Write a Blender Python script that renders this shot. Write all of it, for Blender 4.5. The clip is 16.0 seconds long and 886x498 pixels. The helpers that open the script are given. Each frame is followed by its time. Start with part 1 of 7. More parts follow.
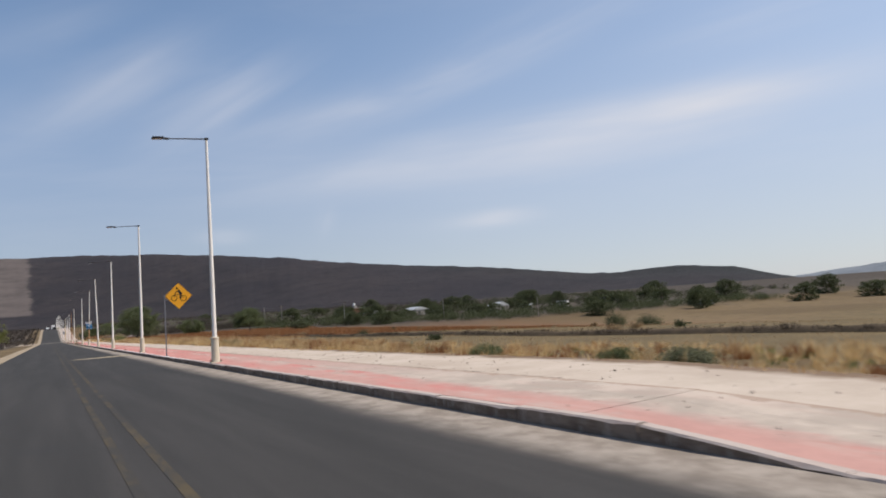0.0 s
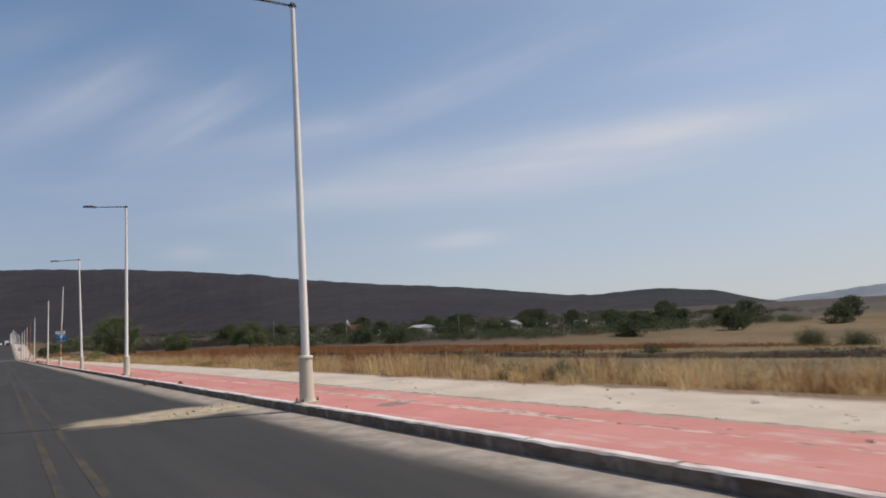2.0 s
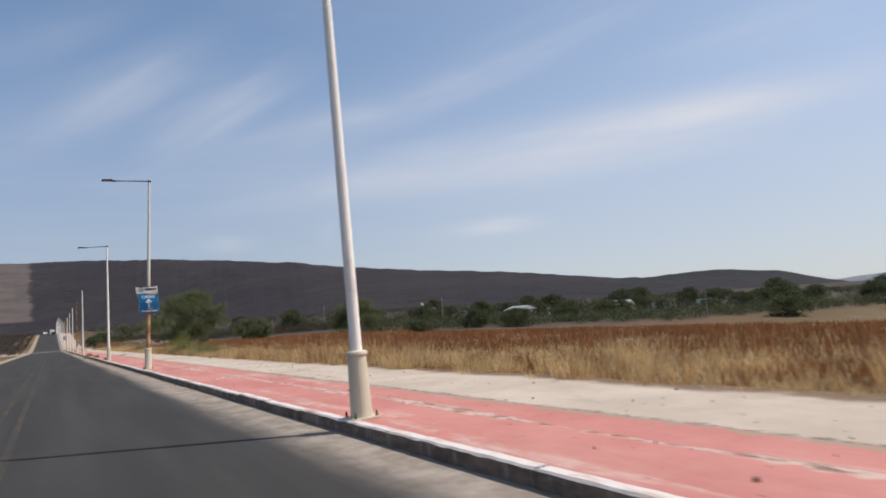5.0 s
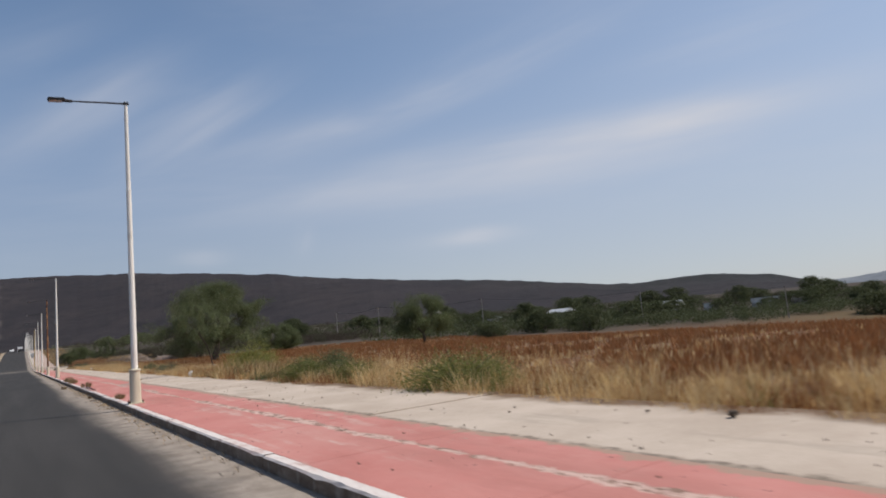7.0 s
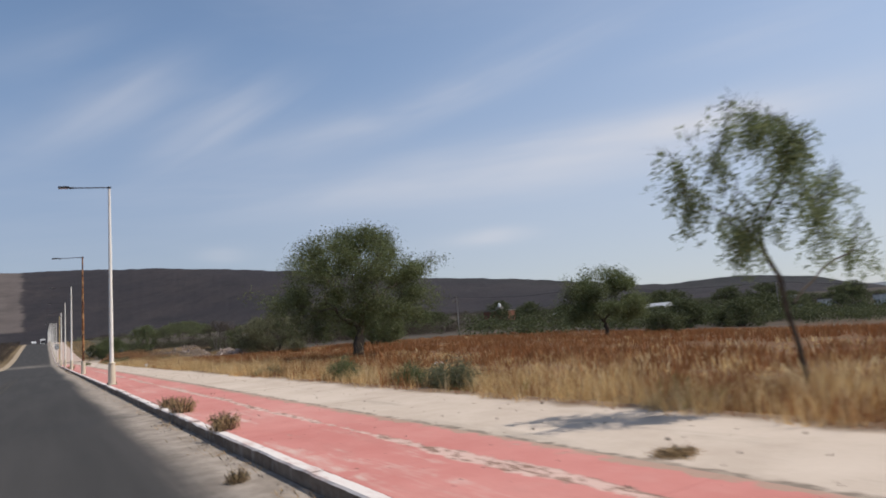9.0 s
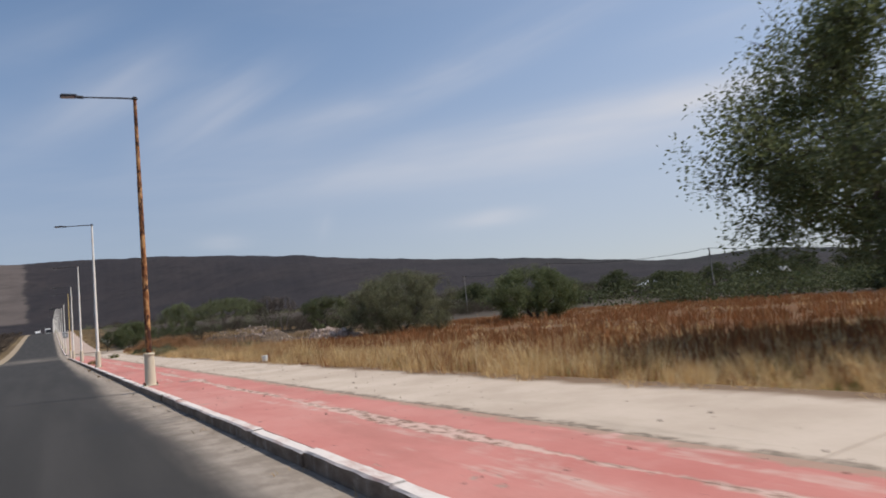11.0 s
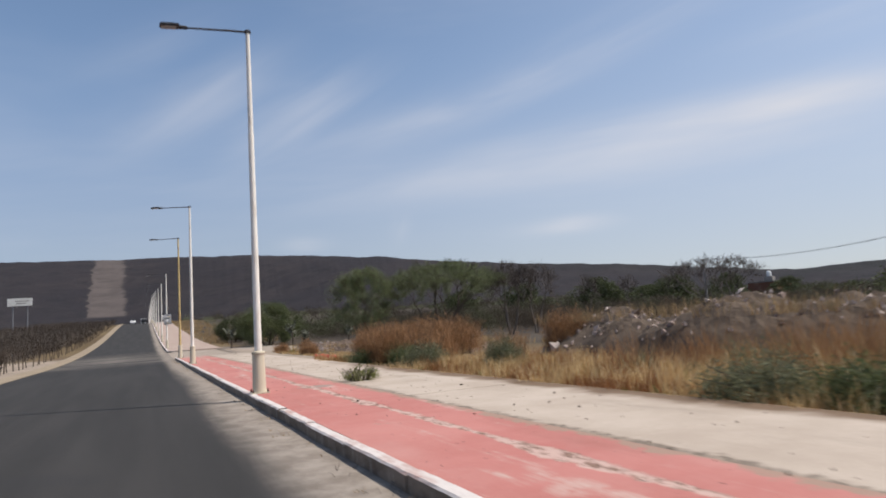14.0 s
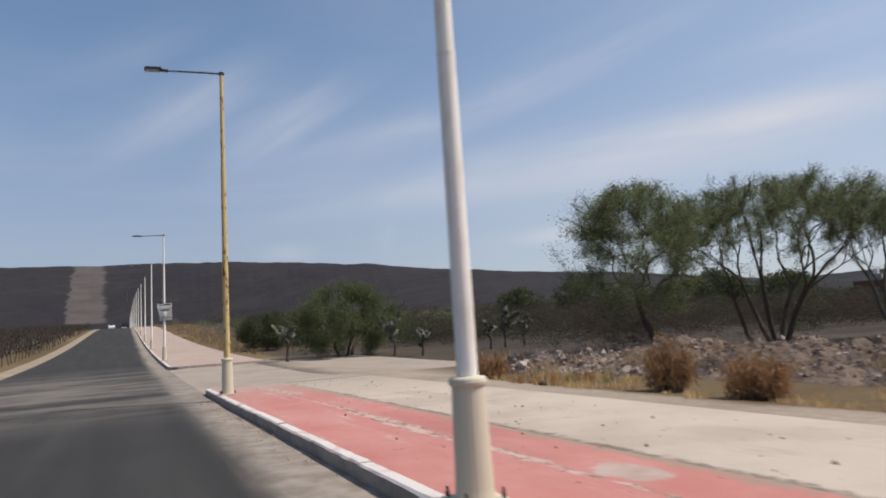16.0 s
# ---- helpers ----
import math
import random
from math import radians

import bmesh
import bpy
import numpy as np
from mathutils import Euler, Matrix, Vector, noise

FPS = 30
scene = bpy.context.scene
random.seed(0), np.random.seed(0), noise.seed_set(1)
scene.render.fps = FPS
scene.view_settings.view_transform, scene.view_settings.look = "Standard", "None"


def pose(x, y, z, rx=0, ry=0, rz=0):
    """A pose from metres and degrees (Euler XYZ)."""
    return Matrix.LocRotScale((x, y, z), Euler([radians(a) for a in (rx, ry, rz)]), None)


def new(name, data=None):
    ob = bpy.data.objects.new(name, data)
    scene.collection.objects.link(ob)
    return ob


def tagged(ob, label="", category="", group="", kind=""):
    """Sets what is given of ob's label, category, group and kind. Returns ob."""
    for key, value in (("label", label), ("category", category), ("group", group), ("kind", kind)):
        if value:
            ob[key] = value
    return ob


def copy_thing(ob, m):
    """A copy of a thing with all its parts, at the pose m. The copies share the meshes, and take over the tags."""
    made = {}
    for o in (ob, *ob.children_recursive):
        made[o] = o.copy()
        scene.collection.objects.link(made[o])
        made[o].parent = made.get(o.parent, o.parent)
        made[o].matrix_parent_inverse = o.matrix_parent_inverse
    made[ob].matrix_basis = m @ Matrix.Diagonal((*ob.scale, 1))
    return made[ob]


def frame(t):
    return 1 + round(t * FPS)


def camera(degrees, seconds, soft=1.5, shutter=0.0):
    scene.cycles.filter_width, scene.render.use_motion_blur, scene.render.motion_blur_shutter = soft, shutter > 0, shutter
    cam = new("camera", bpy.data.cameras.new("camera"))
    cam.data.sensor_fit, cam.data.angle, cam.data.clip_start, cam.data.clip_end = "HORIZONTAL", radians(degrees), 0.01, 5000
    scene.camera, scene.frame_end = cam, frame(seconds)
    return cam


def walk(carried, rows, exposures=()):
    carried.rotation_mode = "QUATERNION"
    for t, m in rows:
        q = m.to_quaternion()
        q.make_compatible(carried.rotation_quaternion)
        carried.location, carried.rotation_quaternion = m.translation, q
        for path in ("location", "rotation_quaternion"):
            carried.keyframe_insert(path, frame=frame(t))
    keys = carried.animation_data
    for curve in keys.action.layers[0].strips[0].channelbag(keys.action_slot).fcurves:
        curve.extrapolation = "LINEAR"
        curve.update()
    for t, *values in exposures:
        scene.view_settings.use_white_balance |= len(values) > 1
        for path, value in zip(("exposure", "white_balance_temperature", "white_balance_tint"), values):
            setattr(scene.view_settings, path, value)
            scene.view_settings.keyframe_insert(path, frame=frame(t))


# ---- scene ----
from mathutils import Quaternion

cam = camera(69.5, 16.0, soft=1.8, shutter=0.12)
EYE = 1.48
# seconds, x, y, yaw, pitch, lean
ROWS = [
    (0.0, -5.05, -0.17, -31.92, 5.39, 4.43),
    (0.5, -5.02, 8.58, -31.10, 5.04, 5.12),
    (1.0, -5.04, 16.86, -31.00, 4.90, 4.81),
    (1.5, -5.01, 25.56, -32.83, 6.04, 3.76),
    (2.0, -4.90, 34.79, -34.79, 7.07, 3.73),
    (2.5, -4.77, 43.19, -33.51, 7.00, 3.63),
    (3.0, -4.65, 51.71, -31.78, 6.44, 4.29),
    (3.5, -4.40, 59.72, -30.48, 5.86, 4.36),
    (6.0, -2.83, 101.32, -32.90, 6.51, 4.45),
    (6.5, -2.56, 110.13, -33.23, 6.86, 4.81),
    (7.0, -2.38, 118.71, -33.86, 6.89, 5.33),
    (7.5, -2.31, 127.01, -33.18, 6.72, 5.32),
    (8.0, -2.21, 135.23, -32.56, 7.00, 4.71),
    (8.5, -2.11, 143.59, -33.09, 7.44, 4.54),
    (9.0, -2.22, 152.20, -32.32, 7.00, 4.48),
    (9.5, -2.22, 160.84, -30.83, 5.90, 5.28),
    (12.0, -2.16, 202.62, -33.71, 5.82, 5.32),
    (12.5, -2.10, 211.15, -34.02, 6.61, 3.88),
    (13.0, -2.06, 219.39, -32.78, 6.81, 4.08),
    (13.5, -2.07, 228.36, -26.62, 6.51, 4.44),
    (14.0, -2.09, 237.01, -25.32, 6.52, 3.87),
    (14.5, -2.03, 245.38, -23.68, 6.42, 4.10),
    (15.0, -2.07, 253.67, -24.12, 6.50, 4.32),
    (15.5, -2.14, 261.32, -25.41, 6.93, 4.18),
    (16.0, -2.16, 269.93, -26.73, 7.22, 3.68),
]


def gaze(x, y, yaw, pitch, lean):
    return pose(x, y, EYE, 0, 0, yaw) @ pose(0, 0, 0, 90 + pitch) @ pose(0, 0, 0, 0, 0, -lean)


# the clip's camera brightens and darkens a little on the way: seconds, stops
EXPOSURES = [(0.0, 0.34), (0.5, 0.46), (1.0, 0.48), (1.5, 0.34), (2.0, 0.14), (2.5, 0.26), (3.0, 0.35), (3.5, 0.37), (6.0, 0.21), (6.5, 0.13), (7.0, 0.13), (7.5, 0.24), (8.0, 0.26), (8.5, 0.22), (9.0, 0.26), (9.5, 0.33),
             (12.0, 0.14), (12.5, 0.25), (13.0, 0.16), (13.5, 0.16), (14.0, 0.32), (14.5, 0.37), (15.0, 0.27), (15.5, 0.29), (16.0, 0.24)]
walk(cam, [(t, gaze(x, y, a, b, c)) for t, x, y, a, b, c in ROWS], EXPOSURES)

# ---- light ----
SUN_EL, SUN_AZ = radians(55), radians(119)
scene.view_settings.exposure = 0.26

sun_data = bpy.data.lights.new("sun", "SUN")
sun_data.energy, sun_data.angle, sun_data.color = 3.65, radians(0.6), (1.0, 0.925, 0.84)
sun = new("sun", sun_data)
to_sun = Vector((math.sin(SUN_AZ) * math.cos(SUN_EL), math.cos(SUN_AZ) * math.cos(SUN_EL), math.sin(SUN_EL)))
sun.rotation_euler = to_sun.to_track_quat("Z", "Y").to_euler()


class Nodes:
    """Short hand for building a node tree."""

    def __init__(self, tree):
        self.tree = tree
        tree.nodes.clear()

    def add(self, kind, **settings):
        n = self.tree.nodes.new(kind)
        for key, value in settings.items():
            setattr(n, key, value)
        return n

    def link(self, a, b):
        self.tree.links.new(a, b)

    def put(self, socket, value):
        if isinstance(value, bpy.types.NodeSocket):
            self.link(value, socket)
        elif isinstance(value, bpy.types.Node):
            self.link(value.outputs[0], socket)
        else:
            if isinstance(value, (tuple, list)) and len(value) == 3 and socket.type == "RGBA":
                value = (*value, 1)
            socket.default_value = value

    def math(self, op, a, b=0.0, c=0.0, clamp=False):
        n = self.add("ShaderNodeMath", operation=op, use_clamp=clamp)
        for s, v in zip(n.inputs, (a, b, c)):
            self.put(s, v)
        return n.outputs[0]

    def mix(self, f, a, b, blend="MIX"):
        n = self.add("ShaderNodeMix", data_type="RGBA", blend_type=blend)
        self.put(n.inputs[0], f), self.put(n.inputs[6], a), self.put(n.inputs[7], b)
        return n.outputs[2]

    def noise(self, vec, scale, detail=4.0, rough=0.55, distortion=0.0):
        n = self.add("ShaderNodeTexNoise")
        self.put(n.inputs["Vector"], vec)
        for key, v in (("Scale", scale), ("Detail", detail), ("Roughness", rough), ("Distortion", distortion)):
            n.inputs[key].default_value = v
        return n.outputs[0]

    def ramp(self, f, *stops):
        n = self.add("ShaderNodeValToRGB")
        self.put(n.inputs[0], f)
        e = n.color_ramp.elements
        while len(e) < len(stops):
            e.new(0.5)
        for el, (p, c) in zip(e, stops):
            el.position, el.color = p, (*c, 1) if isinstance(c, (tuple, list)) else (c, c, c, 1)
        return n.outputs[0]

    def step(self, v, lo, hi):
        n = self.add("ShaderNodeMapRange", interpolation_type="SMOOTHSTEP")
        self.put(n.inputs[0], v), self.put(n.inputs[1], lo), self.put(n.inputs[2], hi)
        return n.outputs[0]

    def scaled(self, vec, s):
        n = self.add("ShaderNodeVectorMath", operation="MULTIPLY")
        self.put(n.inputs[0], vec)
        n.inputs[1].default_value = s
        return n.outputs[0]


def sky():
    world = bpy.data.worlds.new("world")
    scene.world = world
    world.use_nodes = True
    k = Nodes(world.node_tree)
    out, back = k.add("ShaderNodeOutputWorld"), k.add("ShaderNodeBackground")
    air = k.add("ShaderNodeTexSky", sky_type="NISHITA", sun_disc=False, sun_elevation=SUN_EL, sun_rotation=SUN_AZ,
                altitude=1900, air_density=1.0, dust_density=2.2, ozone_density=1.0)
    way = k.add("ShaderNodeTexCoord").outputs["Generated"]
    s = k.add("ShaderNodeSeparateXYZ")
    k.put(s.inputs[0], way)
    az = k.math("MULTIPLY", k.math("ARCTAN2", s.outputs[0], s.outputs[1]), 57.2958)
    el = k.math("MULTIPLY", k.math("ARCSINE", s.outputs[2]), 57.2958)
    # streaks of high cirrus: azimuth, elevation, slope, half length, half width, strength
    cover = None
    plane = k.add("ShaderNodeCombineXYZ")
    k.put(plane.inputs[0], az), k.put(plane.inputs[1], el)
    for a0, e0, turn, half, wide, power, seed in CIRRUS:
        c, n = math.cos(radians(turn)), math.sin(radians(turn))
        da, de = k.math("SUBTRACT", az, a0), k.math("SUBTRACT", el, e0)
        u = k.math("ADD", k.math("MULTIPLY", da, c), k.math("MULTIPLY", de, n))
        v = k.math("SUBTRACT", k.math("MULTIPLY", de, c), k.math("MULTIPLY", da, n))
        grain = k.add("ShaderNodeCombineXYZ")
        k.put(grain.inputs[0], k.math("MULTIPLY", u, 0.05)), k.put(grain.inputs[1], k.math("MULTIPLY", v, 0.35))
        grain.inputs[2].default_value = seed
        g = k.noise(grain.outputs[0], 0.8, 3.0, 0.5, 0.4)
        uu, vv = k.math("DIVIDE", u, half), k.math("DIVIDE", v, wide)
        fall = k.math("EXPONENT", k.math("MULTIPLY", k.math("ADD", k.math("MULTIPLY", uu, uu), k.math("MULTIPLY", vv, vv)), -1.0))
        m = k.math("MULTIPLY", k.math("MULTIPLY", fall, k.step(g, 0.15, 0.85)), power)
        cover = m if cover is None else k.math("ADD", cover, m)
    thin = k.add("ShaderNodeMapping", vector_type="POINT")
    thin.inputs["Rotation"].default_value = (0, 0, radians(-14))
    thin.inputs["Scale"].default_value = (0.018, 0.08, 1)
    k.put(thin.inputs["Vector"], plane.outputs[0])
    veil = k.step(k.noise(thin.outputs[0], 1.0, 5.0, 0.6, 0.4), 0.42, 0.75)
    pale = k.math("MULTIPLY", k.step(az, 5.0, 75.0), 0.22)
    cover = k.math("ADD", k.math("ADD", cover, pale), k.math("MULTIPLY", veil, 0.16), clamp=True)
    low = k.math("ADD", k.math("MULTIPLY", k.step(el, 26.0, 0.0), 0.62), 0.12)
    col = k.mix(low, k.scaled(air.outputs[0], (1.10, 1.20, 1.19)), k.mix(k.step(az, -5.0, 45.0), HAZE_AWAY, HAZE))
    col = k.mix(cover, col, CLOUD)
    k.put(back.inputs[0], col)
    back.inputs[1].default_value = SKY
    k.link(back.outputs[0], out.inputs[0])


SKY = 0.108
HAZE, HAZE_AWAY = (3.38, 3.34, 3.74), (2.42, 2.36, 2.82)
CLOUD = (5.15, 5.22, 5.66)
CIRRUS = [
    (51, 15.2, 1, 15, 1.6, 0.66, 1.3),
    (43, 13.8, 4, 20, 2.3, 0.64, 2.7),
    (24, 12.6, 9, 11, 1.8, 0.34, 2.1),
    (13, 18.4, 28, 6.5, 2.1, 0.62, 3.7),
    (5, 19.6, 30, 7, 2.1, 0.42, 4.4),
    (36.5, 7.8, 1, 4.2, 0.75, 0.75, 5.9),
    (34, 20.8, 16, 17, 1.7, 0.46, 6.2),
    (21, 17.4, 15, 7, 1.2, 0.25, 7.7),
    (61, 20.7, 3, 9, 1.4, 0.20, 8.5),
    (13.2, 7.6, 0, 2.0, 0.75, 0.50, 9.1),
    (21.6, 8.7, 70, 1.3, 0.8, 0.30, 9.9),
    (0, 23.5, 25, 6, 1.4, 0.25, 3.1),
]
sky()


# ---- materials ----
def material(name, build, rough=0.9, metal=0.0, thin=0.0):
    """build(k, vec) gives (colour, height or None, bump distance); vec is the place in the world in metres."""
    m = bpy.data.materials.new(name)
    m.use_nodes = True
    k = Nodes(m.node_tree)
    out, b = k.add("ShaderNodeOutputMaterial"), k.add("ShaderNodeBsdfPrincipled")
    k.link(b.outputs[0], out.inputs[0])
    vec = k.add("ShaderNodeNewGeometry").outputs["Position"]
    got = build(k, vec)
    colour, height, depth = (*got, None, 0.0)[:3] if isinstance(got, tuple) and len(got) > 1 and not isinstance(got[0], float) else (got, None, 0.0)
    k.put(b.inputs["Base Color"], colour)
    if thin:
        pass_on, both = k.add("ShaderNodeBsdfTranslucent"), k.add("ShaderNodeMixShader")
        k.put(pass_on.inputs[0], colour)
        both.inputs[0].default_value = thin
        k.link(b.outputs[0], both.inputs[1]), k.link(pass_on.outputs[0], both.inputs[2])
        k.link(both.outputs[0], out.inputs[0])
    b.inputs["Roughness"].default_value, b.inputs["Metallic"].default_value = rough, metal
    b.inputs["Specular IOR Level"].default_value = 0.12 if rough > 0.8 else 0.3
    if height is not None:
        bump = k.add("ShaderNodeBump")
        bump.inputs["Distance"].default_value = depth
        bump.inputs["Strength"].default_value = 0.8
        k.put(bump.inputs["Height"], height)
        k.link(bump.outputs[0], b.inputs["Normal"])
    return m


def axis(k, vec, i):
    s = k.add("ShaderNodeSeparateXYZ")
    k.put(s.inputs[0], vec)
    return s.outputs[i]


def two_tone(a, b, scale, fine=60.0, depth=0.003):
    def build(k, vec):
        n = k.noise(vec, scale, 5, 0.6)
        f = k.noise(vec, fine, 3, 0.6)
        c = k.mix(k.step(n, 0.3, 0.7), a, b)
        c = k.mix(0.35, c, k.ramp(f, (0.25, 0.35), (0.75, 1.0)), "MULTIPLY")
        return c, f, depth
    return build


def asphalt(k, vec):
    long = k.scaled(vec, (1.0, 0.06, 1.0))
    n, f = k.noise(long, 1.4, 5, 0.6), k.noise(vec, 90.0, 2, 0.7)
    c = k.mix(k.step(n, 0.3, 0.75), (0.043, 0.041, 0.039), (0.060, 0.056, 0.053))
    # dust blown over the lane towards the kerb
    x = axis(k, vec, 0)
    dust = k.math("MULTIPLY", k.step(k.math("ADD", x, k.math("MULTIPLY", k.math("SUBTRACT", k.noise(k.scaled(vec, (1.0, 0.10, 1.0)), 0.9, 5, 0.65), 0.5), 0.8)), -1.15, -0.40), 0.94)
    sandy = k.mix(k.step(k.noise(vec, 2.2, 6, 0.7), 0.35, 0.65), (0.25, 0.208, 0.17), (0.385, 0.33, 0.277))
    c = k.mix(dust, c, sandy)
    c = k.mix(0.4, c, k.ramp(f, (0.3, 0.55), (0.7, 1.0)), "MULTIPLY")
    patch = k.step(k.noise(vec, 0.25, 3, 0.5), 0.62, 0.66)
    c = k.mix(k.math("MULTIPLY", patch, 0.25), c, (0.035, 0.035, 0.037))
    # dust carried out of the side track
    y = axis(k, vec, 1)
    track = k.math("MULTIPLY", k.math("MULTIPLY", k.step(y, 283.0, 291.0), k.step(y, 318.0, 300.0)), k.step(k.noise(k.scaled(vec, (0.4, 1, 1)), 0.35, 5, 0.7), 0.35, 0.65))
    c = k.mix(k.math("MULTIPLY", track, 0.8), c, (0.20, 0.175, 0.15))
    # sand and gravel spilt across the lane
    ex, ey = k.math("DIVIDE", k.math("ADD", x, 1.7), 2.3), k.math("DIVIDE", k.math("SUBTRACT", axis(k, vec, 1), 50.0), 1.35)
    spill = k.math("ADD", k.math("ADD", k.math("MULTIPLY", ex, ex), k.math("MULTIPLY", ey, ey)), k.math("MULTIPLY", k.math("SUBTRACT", k.noise(vec, 1.3, 6, 0.75), 0.5), 2.4))
    grit = k.mix(k.step(k.noise(vec, 2.6, 6, 0.75), 0.35, 0.6), (0.27, 0.215, 0.145), (0.45, 0.37, 0.255))
    c = k.mix(k.math("MULTIPLY", k.step(spill, 1.15, 0.25), 0.88), c, grit)
    return c, f, 0.004


def red_lane(k, vec):
    x, y = axis(k, vec, 0), axis(k, vec, 1)
    wob, mid, fine = k.noise(vec, 0.5, 5, 0.65), k.noise(vec, 2.6, 6, 0.7), k.noise(vec, 38, 3, 0.6)
    c = k.mix(k.step(wob, 0.3, 0.7), (0.45, 0.170, 0.146), (0.52, 0.222, 0.192))
    c = k.mix(k.math("MULTIPLY", k.step(mid, 0.45, 0.75), 0.35), c, (0.52, 0.27, 0.235))
    veil = k.step(k.noise(k.scaled(vec, (1.0, 0.35, 1.0)), 0.35, 6, 0.65), 0.45, 0.72)
    c = k.mix(k.math("MULTIPLY", veil, 0.5), c, (0.54, 0.30, 0.26))
    long = k.scaled(vec, (1.0, 0.12, 1.0))
    worn = k.math("MULTIPLY", k.step(k.noise(long, 1.2, 6, 0.7), 0.53, 0.64), k.step(mid, 0.38, 0.58))
    c = k.mix(k.math("MULTIPLY", worn, 0.85), c, (0.54, 0.39, 0.335))
    stain = k.step(k.noise(k.scaled(vec, (1.0, 0.25, 1.0)), 0.45, 6, 0.7), 0.50, 0.68)
    c = k.mix(k.math("MULTIPLY", stain, 0.55), c, (0.36, 0.15, 0.125))
    # grey patches where the paint has gone, by the lamp feet
    for px, py, rx, ry, tone in ((1.35, 113.95, 0.75, 0.30, 0.55), (1.44, 115.5, 0.27, 0.36, 1.12), (1.38, 206.15, 0.40, 0.42, 0.55), (1.48, 206.2, 0.26, 0.26, 1.22), (1.75, 274.4, 0.26, 0.40, 1.05), (1.62, 236.6, 0.34, 0.36, 1.15), (1.60, 252.4, 0.45, 0.35, 0.72), (1.55, 46.9, 0.30, 0.45, 1.0), (1.15, 45.3, 0.42, 0.30, 0.5), (1.9, 152.5, 0.5, 1.2, 0.75)):
        qx, qy = k.math("DIVIDE", k.math("SUBTRACT", x, px), rx), k.math("DIVIDE", k.math("SUBTRACT", y, py), ry)
        q = k.math("ADD", k.math("ADD", k.math("MULTIPLY", qx, qx), k.math("MULTIPLY", qy, qy)), k.math("MULTIPLY", k.math("SUBTRACT", k.noise(vec, 2.0, 7, 0.8), 0.5), 5.0))
        patch = k.mix(k.step(k.noise(vec, 1.8, 4, 0.6), 0.35, 0.65), tuple(v * tone for v in (0.46, 0.375, 0.32)), tuple(v * tone for v in (0.38, 0.28, 0.235)))
        c = k.mix(k.math("MULTIPLY", k.step(q, 1.05, 0.8), 0.9), c, patch)
    # broken concrete seam along the middle, patched and crumbling
    path = k.math("MULTIPLY", k.math("SUBTRACT", k.noise(k.scaled(vec, (0.0, 0.35, 0.0)), 0.6, 4), 0.5), 0.45)
    off = k.math("ABSOLUTE", k.math("SUBTRACT", k.math("ADD", x, path), 1.45))
    wide = k.math("MULTIPLY", k.step(k.noise(k.scaled(vec, (0.0, 1.0, 0.0)), 0.22, 4, 0.6), 0.36, 0.74), 0.19)
    ragged = k.math("SUBTRACT", off, k.math("ADD", wide, k.math("MULTIPLY", k.math("SUBTRACT", k.noise(vec, 4.5, 6, 0.75), 0.5), 0.34)))
    seam = k.step(ragged, 0.05, -0.01)
    crumb = k.mix(k.step(k.noise(k.scaled(vec, (1.6, 0.7, 1.0)), 5.0, 5, 0.75), 0.47, 0.60), (0.55, 0.40, 0.34), (0.20, 0.135, 0.10))
    c = k.mix(k.math("MULTIPLY", seam, 0.9), c, crumb)
    inner = k.step(k.math("ADD", x, k.math("MULTIPLY", k.math("SUBTRACT", k.noise(k.scaled(vec, (1.0, 0.5, 1.0)), 0.8, 5, 0.65), 0.5), 1.6)), 0.55, 1.15)
    bare = k.math("MULTIPLY", k.math("MULTIPLY", k.step(y, 46.0, 16.0), k.math("ADD", k.math("MULTIPLY", inner, 0.55), 0.45)), k.step(k.noise(k.scaled(vec, (1, 0.3, 1)), 0.7, 5, 0.65), 0.36, 0.50))
    c = k.mix(k.math("MULTIPLY", bare, k.math("ADD", k.math("MULTIPLY", k.step(y, 22.0, 12.0), 0.3), 0.6)), c, k.mix(k.step(mid, 0.4, 0.6), (0.46, 0.375, 0.315), (0.37, 0.315, 0.265)))
    gone = k.math("MULTIPLY", k.step(y, 15.0, 8.0), k.step(k.math("ADD", x, k.math("MULTIPLY", k.math("SUBTRACT", k.noise(vec, 0.9, 6, 0.7), 0.5), 1.5)), 0.95, 1.25))
    c = k.mix(k.math("MULTIPLY", gone, 0.92), c, k.mix(k.step(wob, 0.42, 0.56), (0.385, 0.325, 0.27), (0.50, 0.42, 0.35)))
    holes = k.step(k.noise(k.scaled(vec, (1.0, 0.6, 1.0)), 0.85, 6, 0.75), 0.655, 0.685)
    c = k.mix(k.math("MULTIPLY", holes, 0.75), c, (0.33, 0.275, 0.225))
    dust = k.step(k.math("SUBTRACT", x, k.math("MULTIPLY", k.math("SUBTRACT", mid, 0.5), 0.9)), 2.16, 2.27)
    c = k.mix(k.math("MULTIPLY", dust, 0.85), c, (0.34, 0.25, 0.19))
    ending = k.step(k.math("ADD", y, k.math("MULTIPLY", k.math("SUBTRACT", k.noise(vec, 0.7, 6, 0.7), 0.5), 7.0)), 283.0, 292.5)
    c = k.mix(k.math("MULTIPLY", ending, 0.9), c, (0.40, 0.315, 0.26))
    specks = k.step(k.noise(vec, 9.0, 2, 0.5), 0.735, 0.765)
    c = k.mix(k.math("MULTIPLY", specks, 0.85), c, (0.07, 0.05, 0.045))
    c = k.mix(0.25, c, k.ramp(fine, (0.3, 0.6), (0.7, 1.0)), "MULTIPLY")
